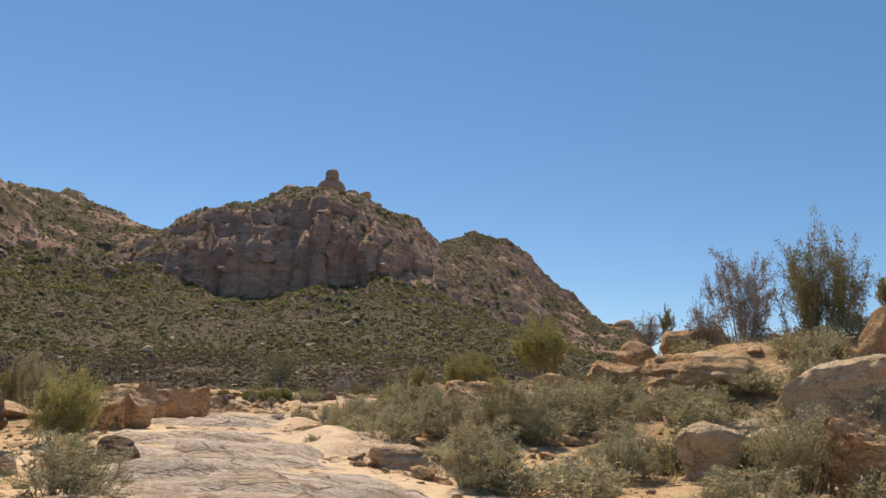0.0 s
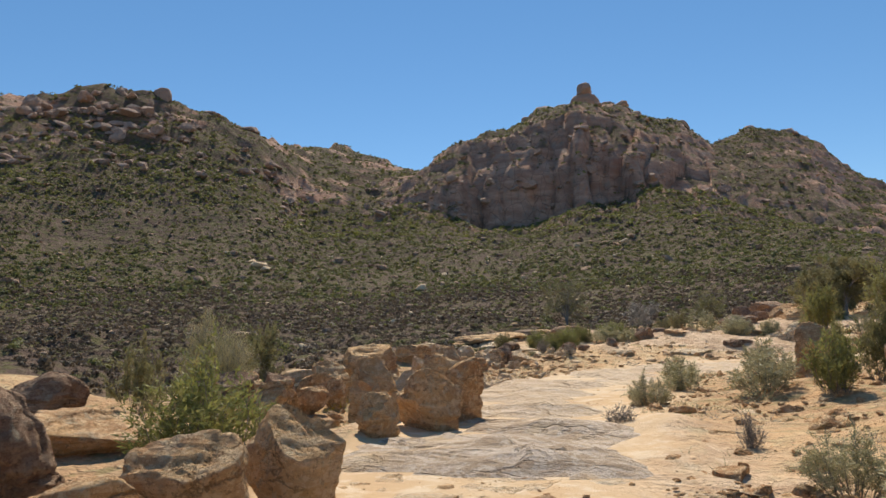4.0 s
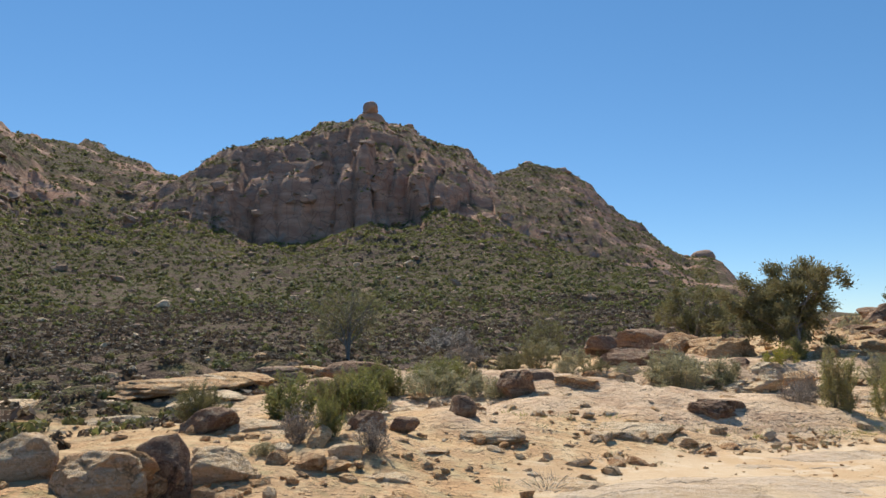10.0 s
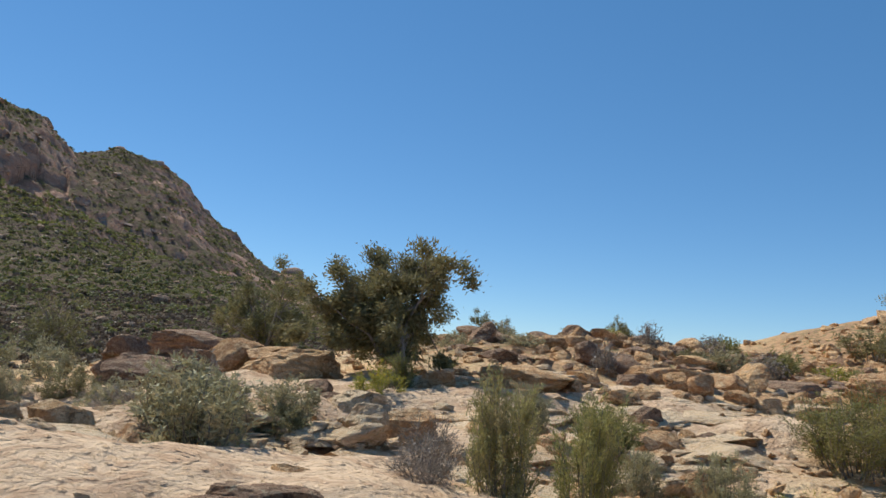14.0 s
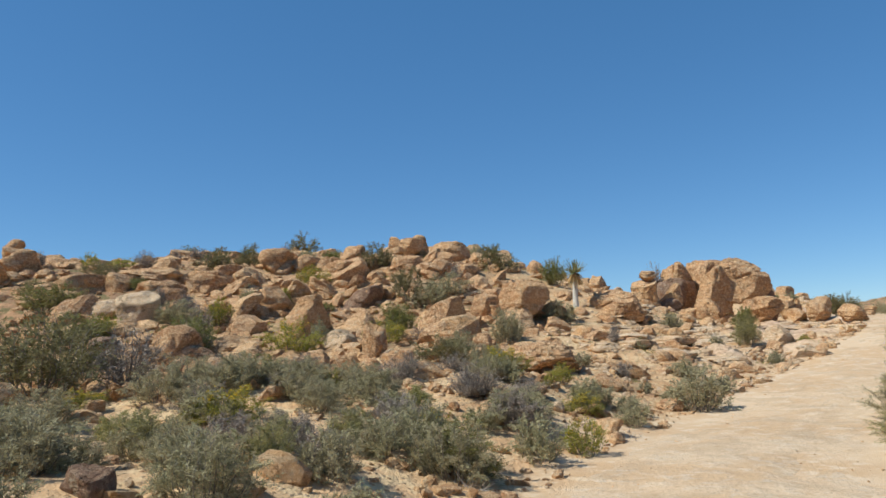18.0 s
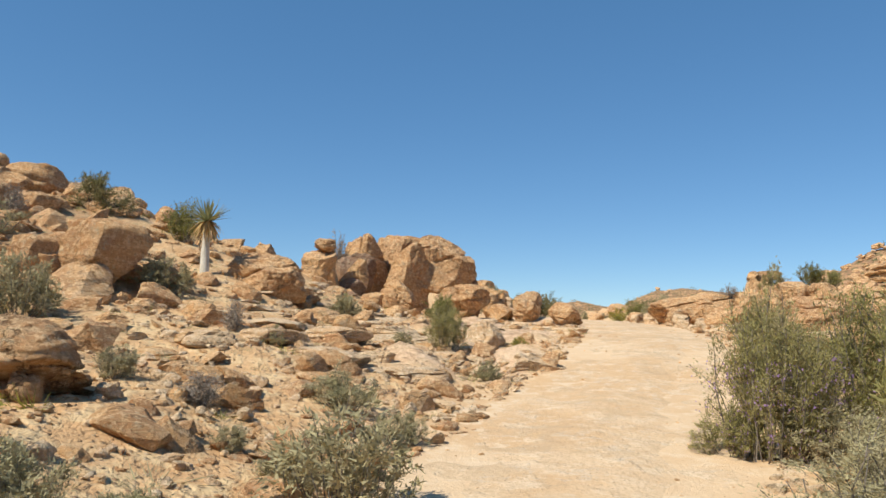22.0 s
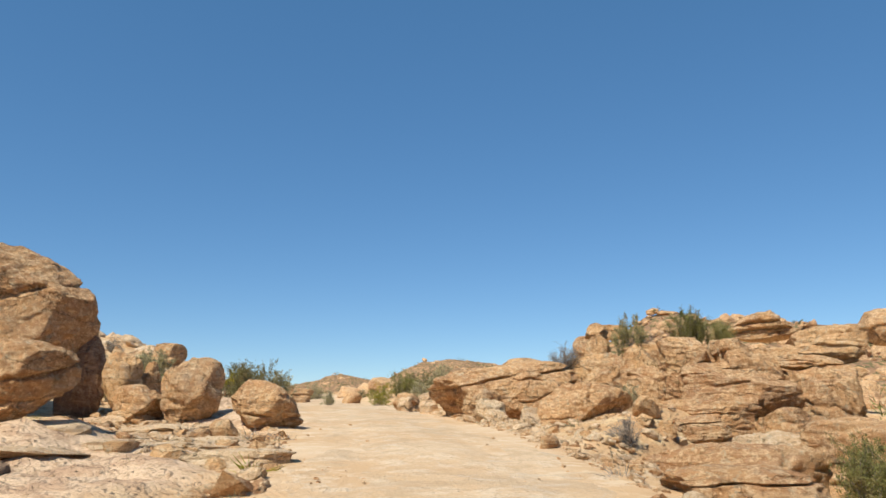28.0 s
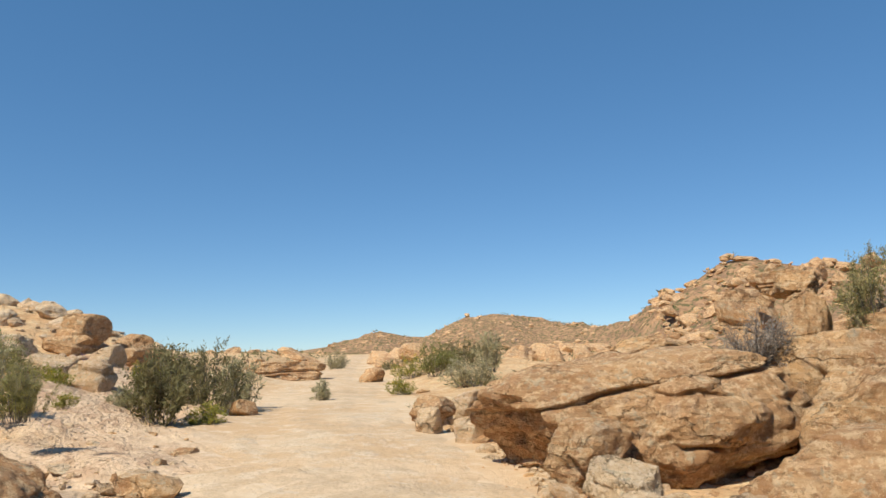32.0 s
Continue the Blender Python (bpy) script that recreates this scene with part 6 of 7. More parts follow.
bush(34.06, 35.90, 1.00, 0.82, "dome", 0)
bush(24.90, 35.04, 0.72, 0.44, "dome", 2, near=True)
bush(25.36, 35.82, 0.68, 0.40, "twiggy", 2, near=True)
bush(28.01, 36.83, 0.86, 0.46, "dome", 0, near=True)
bush(26.56, 26.55, 1.71, 0.93, "dome", 0, near=True)
bush(24.57, 27.31, 1.30, 0.92, "dome", 0, near=True)
bush(25.72, 27.57, 2.13, 1.00, "dome", 0, near=True)
bush(21.96, 29.60, 1.51, 0.80, "dome", 2, near=True, mat=BROOM)
bush(27.03, 25.19, 1.46, 1.76, "upright", 3, mat=BROOM)
bush(26.89, 34.62, 0.79, 0.41, "twiggy", 1, near=True)
bush(27.68, 33.07, 0.65, 0.67, "dome", 0, near=True)
bush(26.62, 33.61, 0.90, 0.43, "flower", 0, near=True)
bush(29.12, 25.50, 1.74, 2.05, "upright", 1, near=True, mat=BROOM, bloom=True)
bush(28.70, 24.06, 2.18, 2.05, "upright", 0, near=True, mat=BROOM, bloom=True)
bush(25.24, 27.53, 1.16, 0.82, "dome", 0, near=True)
bush(32.65, 29.75, 1.05, 0.66, "dome", 3, near=True)
bush(31.30, 29.35, 0.80, 0.48, "dome", 0, near=True, mat=GREY_GREEN)
bush(29.56, 31.05, 0.64, 0.46, "dome", 0, near=True)
bush(31.74, 31.72, 0.67, 0.43, "twiggy", 0, near=True)
bush(28.04, 34.11, 0.28, 0.30, "flower", 1, near=True)
bush(30.39, 31.51, 0.44, 0.34, "dome", 2, near=True)
bush(32.23, 32.75, 0.60, 0.48, "dome", 0, near=True)
bush(36.17, 30.24, 0.43, 0.42, "dome", 3)
bush(36.67, 30.90, 0.56, 0.65, "twiggy", 3)
bush(37.02, 34.19, 0.70, 0.91, "dome", 3)
bush(32.59, 36.02, 1.58, 0.90, "open", 2, near=True)
bush(25.29, 34.70, 0.59, 0.46, "dome", 2, near=True)
bush(48.44, 33.95, 2.20, 1.54, "open", 2, z=5.05)
bush(53.25, 25.28, 1.1, 1.75, "twiggy", 2, near=False, z=4.30)
bush(43.27, 27.25, 0.90, 0.71, "dome", 2)
bush(27.88, 32.47, 0.65, 0.40, "dome", 2, near=True)
bush(43.28, 29.53, 1.06, 0.87, "dome", 0, z=2.40)
bush(29.49, 25.70, 1.10, 0.65, "dome", 0, near=True, mat=BROOM, bloom=True)
bush(28.75, 25.08, 1.43, 0.77, "dome", 1, near=True)
bush(27.44, 25.52, 1.02, 0.81, "dome", 2, near=True)
bush(57.93, 17.03, 1.57, 1.29, "dome", 1, mat=BROOM)
bush(56.04, 17.75, 1.40, 0.80, "dome", 0)
bush(57.62, 16.08, 0.92, 0.59, "flower", 3)
bush(66.57, 2.56, 1.62, 0.91, "flower", 2)
bush(39.26, 25.70, 1.07, 1.09, "upright", 3, near=True, mat=BROOM)
bush(44.88, 23.70, 1.17, 1.11, "upright", 0)
bush(35.74, 26.16, 0.53, 0.48, "dome", 3, near=True)
bush(39.60, 26.68, 0.52, 0.38, "dome", 2, near=True)
bush(38.46, 28.00, 0.46, 0.31, "twiggy", 2, near=True)
bush(43.47, 27.10, 0.80, 0.66, "dome", 3)
bush(40.52, 23.10, 0.52, 0.32, "flower", 0, near=True)
bush(35.71, 19.27, 1.28, 1.50, "upright", 3, near=True, mat=BROOM)
bush(32.80, 21.20, 1.85, 1.45, "upright", 0, near=True, mat=BROOM, bloom=True)
bush(34.20, 20.30, 1.35, 1.15, "dome", 2, near=True, mat=BROOM)
bush(31.60, 22.10, 1.30, 0.95, "dome", 1, near=True)
bush(40.29, 7.77, 2.05, 2.35, "upright", 0)
bush(37.54, 27.73, 0.33, 0.22, "twiggy", 0, near=True)
bush(42.06, 9.44, 1.00, 0.63, "twiggy", 2)
bush(42.20, 14.21, 0.57, 0.48, "twiggy", 0, near=True)
bush(39.16, 12.98, 1.21, 1.10, "upright", 2, near=True)
bush(55.11, 14.79, 1.23, 1.30, "upright", 0, z=2.73, mat=OLIVE)
bush(54.84, 17.45, 0.98, 0.71, "dome", 1, z=3.61)
bush(59.02, 17.41, 0.57, 0.48, "twiggy", 0, z=4.42)
bush(57.13, 13.28, 1.50, 1.64, "dome", 3, mat=OLIVE)
bush(57.95, 12.33, 1.12, 1.10, "dome", 2)
bush(57.72, 13.87, 1.31, 1.28, "dome", 2, mat=OLIVE)
bush(54.98, 13.97, 0.68, 0.43, "flower", 3)
bush(56.59, 16.91, 1.23, 1.47, "dome", 3, z=2.52)
bush(70.26, 12.01, 1.36, 1.00, "twiggy", 0, z=3.68)
bush(74.29, 15.12, 2.46, 1.02, "dome", 2, z=4.87, mat=OLIVE)
bush(56.77, 14.99, 0.54, 0.46, "dome", 0)
bush(59.07, 9.91, 0.51, 0.58, "dome", 0)
bush(63.66, 3.34, 1.72, 1.20, "upright", 3, mat=GREEN)
bush(66.69, 0.08, 2.23, 1.31, "dome", 0, z=3.56, mat=OLIVE)
bush(59.37, 5.25, 1.88, 0.92, "dome", 0)
bush(60.08, 7.06, 0.84, 0.58, "flower", 1)
bush(62.18, 2.26, 1.21, 1.35, "dome", 2, z=3.45)
bush(52.90, 16.98, 0.79, 0.76, "upright", 1, near=True, z=3.05, mat=BROOM)
bush(55.60, 14.78, 0.57, 0.42, "flower", 3, near=True, z=3.46)
bush(51.98, 16.60, 0.33, 0.20, "flower", 1, near=True, z=3.23)
bush(85.13, -3.79, 1.57, 1.47, "dome", 0, z=3.51)
bush(73.71, -6.98, 1.78, 1.34, "dome", 1, z=3.80, mat=OLIVE)
bush(76.56, -2.88, 1.78, 0.87, "dome", 0, z=3.38, mat=OLIVE)
bush(56.15, 13.54, 0.66, 0.37, "flower", 3)
bush(68.02, 11.83, 1.26, 1.20, "flower", 2, z=2.76)
bush(67.37, 14.35, 1.13, 0.74, "dome", 0, z=3.73)
bush(46.60, 8.44, 1.03, 1.32, "open", 1, near=True, z=3.81, mat=BROOM)
bush(45.52, 7.56, 1.21, 0.94, "upright", 2, near=True, z=4.14, mat=GREEN)
bush(45.16, 6.79, 0.79, 0.71, "upright", 0, near=True, z=4.15, mat=BROOM)
bush(47.00, 10.44, 0.90, 0.71, "twiggy", 3, near=True, z=3.50)
bush(46.58, 7.93, 1.00, 0.85, "twiggy", 1, near=True, z=3.83)
bush(44.44, 11.35, 0.57, 0.57, "dome", 1, near=True, z=2.58)
bush(43.08, 12.69, 0.68, 0.40, "twiggy", 2, near=True, z=1.92)
bush(41.02, 10.92, 0.77, 0.54, "twiggy", 0, near=True, z=1.79)

cover = np.random.RandomState(63)
placed = 0
while placed < 56:
    x, y = cover.uniform(17.8, 29), cover.uniform(35, 43)
    off = float(road_at(np.array([x]), np.array([y]))[0][0])
    if off > -2.5 or off < -9.5:
        continue
    kind, leaf = (("dome", None), ("dome", GREY_GREEN), ("dome", BROOM), ("twiggy", None), ("dome", None), ("flower", None), ("dome", GREY_GREEN), ("dome", DRY))[placed % 8]
    wide = cover.uniform(0.7, 1.2)
    bush(x, y, wide, wide * cover.uniform(0.55, 0.72), kind, placed % 2 * 2, near=True, mat=leaf)
    placed += 1

# ---- trees ----
tree(4.2, 47.2, 3.25, 3.5, 5, "dark-green small tree with an uneven crown on rocky ground", thick=3600)
tree(4.4, 59.4, 3.7, 3.3, 8, "dark olive small tree among rocks at the slope's foot", thick=1500)
tree(17.2, 66.5, 3.2, 2.3, 12, "small round dark-green tree behind the rocks", thick=1200)
tree(35.0, 54.5, 4.6, 4.4, 21, "grey-green half-bare small tree on the boulder slope", mat=GREY_GREEN, thick=900, trunk=0.07)
tree(-11.0, 57.0, 3.5, 3.3, 31, "small olive tree with a bare thin trunk behind the rock pavement", thick=420, trunk=0.07)
tree(-2.2, 61.0, 2.7, 2.6, 33, "small thin-trunked olive tree by the slope", thick=420, trunk=0.05)
aloe_tree(43.3, 31.1, height(43.3, 31.1) - 0.05, 2.7)


# ---- summit, cliff and hillside ----
def crest_at(bearing, back=0.0):
    d = float(np.interp(bearing, CREST[:, 0], CREST[:, 1])) - back
    x, y = MOUNT[0] - math.sin(radians(bearing)) * d, MOUNT[1] + math.cos(radians(bearing)) * d
    return x, y


kx, ky = crest_at(8.3)
rock(kx + 0.8, ky, 80.0, 13.0, 7, 7.4, 8, "layer", "c", 2, 0, 4, "summit_rock", "summit rocks", "rocky neck under the balanced rock on the summit")
rock(kx + 0.3, ky, 85.6, 6.2, 5, 6.6, 8, "slab", "c", 4, 0, 4, "summit_rock", "summit rocks", "balanced brown rock standing on the mountain top")
for n, (b, back, w, h) in enumerate(((5.6, 0, 6, 4), (6.6, 0, 5, 3.5), (4.6, 2, 7, 4), (11.2, 2, 9, 4), (10.2, 0, 7, 3.5), (12.6, 0, 6, 4), (3.6, 2, 7, 4.5), (1.2, 1, 7, 4.5), (2.2, 0, 9, 4), (14.2, 3, 8, 4), (16.4, 3, 9, 5),
                                     (-3.2, 0, 7, 3.5), (-5.8, 0, 9, 4), (-9.2, 1, 5, 4), (-15.2, 2, 9, 6.5), (-14.2, 2, 7, 4), (40.4, 0, 6, 4.5), (43.2, 1, 5, 3), (37, 1, 6, 3.5), (34.2, 0, 7, 3), (18.6, 2, 8, 4))):
    x, y = crest_at(b, back)
    rock(x, y, height(x, y) - 0.75 * h, w * 1.15, w * 0.8, h * 1.15, 10 * n, ("wedge", "block", "layer")[n % 3], "c", n, 0, 3, "summit_rock", "summit rocks", "weathered brown crag on the mountain crest")


def scatter_polar(r, n, az, rr):
    a, d = np.radians(r.uniform(*az, n)), np.sqrt(r.uniform(rr[0] ** 2, rr[1] ** 2, n))
    return MOUNT[0] - np.sin(a) * d, MOUNT[1] + np.cos(a) * d


def scrub(name, count, az, rr, size, seed, label, steepest=1.0, blades=16, mat=SCRUB, band=0.45):
    """Low clumps of scrub over a hillside, each an uneven tuft of pointed leaves."""
    r = np.random.RandomState(seed)
    x, y = scatter_polar(r, count, az, rr)
    e = 0.6
    z = ground(x, y, False)
    slope = np.hypot(ground(x + e, y, False) - z, ground(x, y + e, False) - z) / e
    dist, bear_at = np.hypot(x - MOUNT[0], y - MOUNT[1]), np.degrees(np.arctan2(-(x - MOUNT[0]), y - MOUNT[1]))
    keep = (slope < steepest) & (fbm(x / 14, y / 14, octaves=3, seed=seed) + r.uniform(-0.8, 0.8, count) > -band)
    keep &= dist > np.interp(bear_at, (-5, 0, 10, 16, 25, 34, 50), (44, 36, 31, 23, 19, 13.5, 13))
    x, y, z = x[keep], y[keep], z[keep]
    n = len(x)
    s = r.uniform(size[0], size[1], n) * (0.7 + 0.6 * r.uniform(0, 1, n) ** 3)
    way = r.normal(size=(n, blades, 3))
    way[:, :, 2] = np.abs(way[:, :, 2]) + 0.05
    way /= np.linalg.norm(way, axis=2)[:, :, None]
    flatten = np.array((0.42, 0.42, 0.36)) * r.uniform(0.8, 1.2, (n, 1, 3))
    mid = np.stack((x, y, z), -1)[:, None] + way * s[:, None, None] * flatten * r.uniform(0.75, 1.05, (n, blades, 1))
    side = np.cross(way, r.normal(size=way.shape))
    side /= np.linalg.norm(side, axis=2)[:, :, None] + 1e-9
    over = np.cross(side, way) + way * r.normal(0.25, 0.45, (n, blades, 1))
    w = s[:, None, None] * (1.25 / math.sqrt(blades)) * r.uniform(0.7, 1.2, (n, blades, 1))
    v = np.stack((mid - side * w * 0.5 - over * w * 0.35, mid + side * w * 0.5 - over * w * 0.35, mid + over * w * 0.6), 2).reshape(-1, 3)
    f = np.arange(len(v)).reshape(-1, 3)
    return tagged(new(name, sheet(name, v.tolist(), f.tolist(), mat, False)), label, "scrub", kind="stuff")


scrub("hillside_scrub", 9500, (-6, 60), (13, 56), (0.18, 0.55), 2, "small brown and grey bushlets at the foot of the slope", mat=SCRUB_LOW, blades=24)
scrub("hillside_scrub", 1500, (-6, 60), (17, 60), (0.3, 0.8), 6, "green bushlets at the foot of the slope", mat=SCRUB, blades=44, band=0.1)
scrub("hillside_scrub", 27000, (-19, 60), (50, 115), (0.35, 0.85), 3, "low brown and green scrub covering the lower mountain slope", mat=SCRUB_LOW, blades=13)
scrub("hillside_scrub", 5200, (-19, 60), (60, 130), (0.5, 1.0), 7, "scattered green scrub on the lower mountain slope", band=0.0, blades=16)
scrub("hillside_scrub", 21000, (-17, 56), (100, 203), (0.6, 1.3), 4, "low green scrub covering the mountain slope", 1.2, blades=13)
scrub("hillside_scrub", 5200, (-16, 26), (168, 206), (0.7, 1.35), 9, "bright green bushes in the strip below the cliff", 1.3, blades=14, mat=SCRUB_FRESH, band=0.2)
scrub("hillside_scrub", 3800, (26, 52), (165, 215), (0.7, 1.4), 10, "bright green bushes below the crags of the hill", 1.3, blades=14, mat=SCRUB_FRESH, band=0.0)
scrub("hillside_scrub", 18000, (-16, 56), (195, 345), (0.8, 1.8), 5, "green scrub on the upper mountain slope", 1.1, blades=11)


def on_slope(az, rr):
    return lambda r, n: scatter_polar(r, n, az, rr)


stones("slope_stones", 1500, on_slope((-19, 60), (45, 115)), (0.25, 1.0), ROCK_DARK, 7, "scattered brown stones on the scrubby slope", level=1)
stones("slope_stones", 1100, on_slope((-17, 56), (110, 205)), (0.5, 2.0), ROCK_DARK, 8, "scattered brown rocks on the mountain slope", level=1)
stones("slope_stones", 300, on_slope((-17, 56), (55, 200)), (0.3, 1.1), ROCK_PALE, 14, "pale stones dotted over the dark scrubby slope", level=1)
stones("cliff_blocks", 190, on_slope((-2, 26), (199, 214)), (0.8, 4.0), CRAG, 11, "dark blocks jutting from the mountain cliff", level=2)
stones("cliff_blocks", 420, on_slope((-8, 27), (212, 285)), (0.8, 2.6), CRAG, 9, "dark brown crags and blocks of the mountain cliff", level=2)
stones("cliff_blocks", 260, on_slope((30, 56), (185, 222)), (1.2, 4.5), CRAG, 10, "brown crags on the hill's shoulder", level=2)
stones("cliff_blocks", 46, on_slope((41.5, 49), (208, 227)), (2.5, 8.5), CRAG, 12, "broad brown crags near the top of the hill", level=3)
for n, (b, d, w, h) in enumerate(((5.5, 150, 2.1, 1.5), (9.1, 150, 1.7, 1.4), (33.9, 130, 3.2, 1.4), (33.5, 126, 2.2, 1.1), (34.5, 133, 2.0, 0.9), (13.2, 120, 1.3, 0.8), (1.2, 140, 1.4, 0.7), (21.5, 112, 2.0, 1.2), (28, 95, 1.2, 0.6), (12.5, 160, 1.2, 0.7), (16, 140, 1.2, 0.8), (36.5, 62, 2.0, 0.8), (40, 60, 1.6, 1.0), (24, 75, 1.0, 0.6), (9, 88, 1.0, 0.5))):
    x, y = MOUNT[0] - math.sin(radians(b)) * d, MOUNT[1] + math.cos(radians(b)) * d
    rock(x, y, height(x, y) - 0.2, w, w * 0.8, h, 31 * n, "wedge", "p", n, 0, 3, "slope_boulder", "pale boulders on the slope", "pale boulder standing out on the dark scrubby slope")


# ---- loose stones, rubble and small plants near the track ----
def beside(lo, hi, a=0.0, b=1.0, side=0):
    """Places at lo to hi metres from the road's middle, along a stretch of it."""
    pts = spline(ROAD, 40)
    seg = pts[int(len(pts) * a):int(len(pts) * b)]
    g = np.gradient(seg[:, :2], axis=0)
    g /= np.hypot(*g.T)[:, None]

    def where(r, n):
        k = r.randint(0, len(seg), n)
        d = (lo + (hi - lo) * r.uniform(0, 1, n) ** 1.6) * (side if side else r.choice((-1, 1), n))
        return seg[k, 0] + g[k, 1] * d + r.normal(0, 0.2, n), seg[k, 1] - g[k, 0] * d + r.normal(0, 0.2, n)

    return where


def patch(cx, cy, a, b, turn=0):
    c, s = math.cos(radians(turn)), math.sin(radians(turn))

    def where(r, n):
        u, v = r.normal(0, a / 2, n), r.normal(0, b / 2, n)
        return cx + u * c - v * s, cy + u * s + v * c

    return where


for n, (cx, cy, a, b, turn, count) in enumerate(((-1, 42, 15, 8, 8, 420), (8, 44, 10, 7, 20, 160), (-2.5, 12, 3.5, 9, 14, 60), (40.5, 24.8, 7, 2.2, -38, 90), (45.5, 20.8, 8, 3, -34, 70), (43.5, 27.3, 8, 3.4, -34, 60), (0.5, 7, 4, 4, 0, 40))):
    stones("rock_pavement", count, patch(cx, cy, a, b, turn), (0.5, 2.2), ROCK_PALE, 120 + n, "pale flat sandstone ledges breaking through the ground", sink=1.15, level=3, flat=0.72)
stones("rock_pavement", 70, patch(48.2, 18.6, 5, 2.4, -32), (0.4, 1.5), ROCK_PALE, 148, "pale ledges beside the track near the crest", sink=1.1, level=3, flat=0.7)
stones("rubble", 420, patch(48.5, 18.6, 7, 2.6, -32), (0.05, 0.25), ROCK_PALE, 149, "pale broken stones beside the track near the crest")
stones("gravel", 13000, beside(1.3, 6.0, 0.09, 0.88), (0.03, 0.16), ROCK, 21, "loose pale gravel along the dirt track", level=1)
stones("rock_pavement", 330, beside(0.0, 2.4, 0.13, 0.29), (0.2, 0.8), ROCK_PALE, 140, "worn flat rock showing through the dirt track", sink=1.05, level=3, onroad=True, flat=0.9)
stones("rubble", 520, beside(0.0, 2.8, 0.08, 0.27), (0.05, 0.24), ROCK, 145, "thin broken plates lying on the bare rock of the track", onroad=True, flat=0.55)
stones("rubble", 700, beside(1.9, 2.9, 0.55, 0.82, 1), (0.05, 0.26), ROCK_PALE, 142, "row of pale stones along the track's edge")
stones("gravel", 3800, beside(0.0, 2.1, 0.09, 0.88), (0.015, 0.075), ROCK, 22, "small stones lying on the dirt track", level=1, onroad=True)
stones("rubble", 3600, beside(2.0, 8.0, 0.1, 0.88), (0.10, 0.34), ROCK, 23, "broken sandstone rubble beside the track")
stones("rubble", 900, patch(-8.2, 27.2, 5, 7, 5), (0.08, 0.36), ROCK, 24, "broken rubble between the fallen boulders")
stones("rubble", 4600, patch(38, 28.5, 17, 9, -32), (0.05, 0.36), ROCK_PALE, 25, "pale broken sandstone on the slope above the track")
stones("rubble", 3600, patch(44, 41, 22, 24, 20), (0.20, 0.85), ROCK, 26, "orange rubble between the hillside boulders")
stones("rubble", 3000, patch(20, 52, 24, 16, 0), (0.15, 0.8), ROCK, 27, "orange rubble on the rocky rise")
stones("rubble", 3600, patch(0, 42, 19, 9, 8), (0.05, 0.34), ROCK_PALE, 28, "flakes of stone on the bare rock pavement")
stones("rubble", 420, patch(-7.4, 25.6, 2.2, 3.5, 5), (0.10, 0.38), ROCK_PALE, 33, "heap of broken pale stones beside the track")
stones("rubble", 700, patch(59, 16, 8, 3, -20), (0.08, 0.4), ROCK_PALE, 34, "pale rubble below the bank")
stones("rubble", 1500, patch(36, 27.5, 11, 5, -34), (0.05, 0.22), ROCK_PALE, 146, "pale chips between the slabs above the track")
stones("hillside_boulders", 190, patch(30, 46, 10, 9), (0.3, 1.3), ROCK, 47, "orange boulders on the slope's shoulder", level=3)
stones("hillside_boulders", 330, patch(24, 51, 14, 9), (0.35, 1.5), ROCK, 51, "orange boulders over the rocky rise", level=3)
stones("rubble", 800, patch(29, 45, 10, 9), (0.12, 0.5), ROCK, 48, "rubble on the slope's shoulder")
stones("hillside_boulders", 260, patch(34, 58, 12, 9), (0.35, 1.4), ROCK, 49, "orange boulders along the skyline of the slope", level=3)
stones("hillside_boulders", 260, patch(31, 62, 16, 7), (0.4, 1.5), ROCK, 52, "orange boulders along the far edge of the rise", level=3)
stones("rubble", 1000, patch(34, 56, 12, 10), (0.12, 0.5), ROCK, 50, "rubble along the skyline of the slope")
stones("hillside_boulders", 60, patch(67, 15.5, 10, 4, -10), (0.4, 1.3), ROCK_PALE, 46, "pale blocks along the bank beyond the crest", level=3)
stones("rubble", 650, patch(46.6, 13.6, 6, 1.3, -32), (0.06, 0.32), ROCK_PALE, 143, "pale broken stones between the outcrop and the track")
stones("rubble", 1300, patch(29, 13, 22, 20, -30), (0.10, 0.5), ROCK, 144, "stones strewn over the flat inside the bend")
stones("rubble", 420, patch(45.5, 12.6, 6, 3, -32), (0.08, 0.32), ROCK_PALE, 29, "pale rubble at the foot of the outcrop")
stones("rubble", 1200, patch(10, 16, 10, 14, 0), (0.12, 0.5), ROCK, 30, "orange rubble on the knoll")
stones("far_rocks", 2000, lambda r, n: (r.uniform(50, 95, n), r.uniform(-60, -4, n)), (0.4, 2.0), ROCK, 32, "orange rocks heaped over the hill behind the outcrop", level=2)
stones("far_rocks", 2200, lambda r, n: (r.uniform(75, 210, n), r.uniform(-130, 12, n)), (0.5, 1.6), ROCK, 31, "orange rocks strewn over the far hills", sink=0.9, level=2)

stones("hillside_boulders", 720, lambda r, n: (r.uniform(33, 60, n), r.uniform(33, 64, n)), (0.5, 1.9), ROCK, 44, "orange sandstone boulders heaped over the hillside", level=3)
stones("hillside_boulders", 420, lambda r, n: (r.uniform(7, 38, n), r.uniform(46, 68, n)), (0.4, 1.4), ROCK_DARK, 45, "orange ledges of rock on the rise", level=3, flat=0.1)
RAW = {}


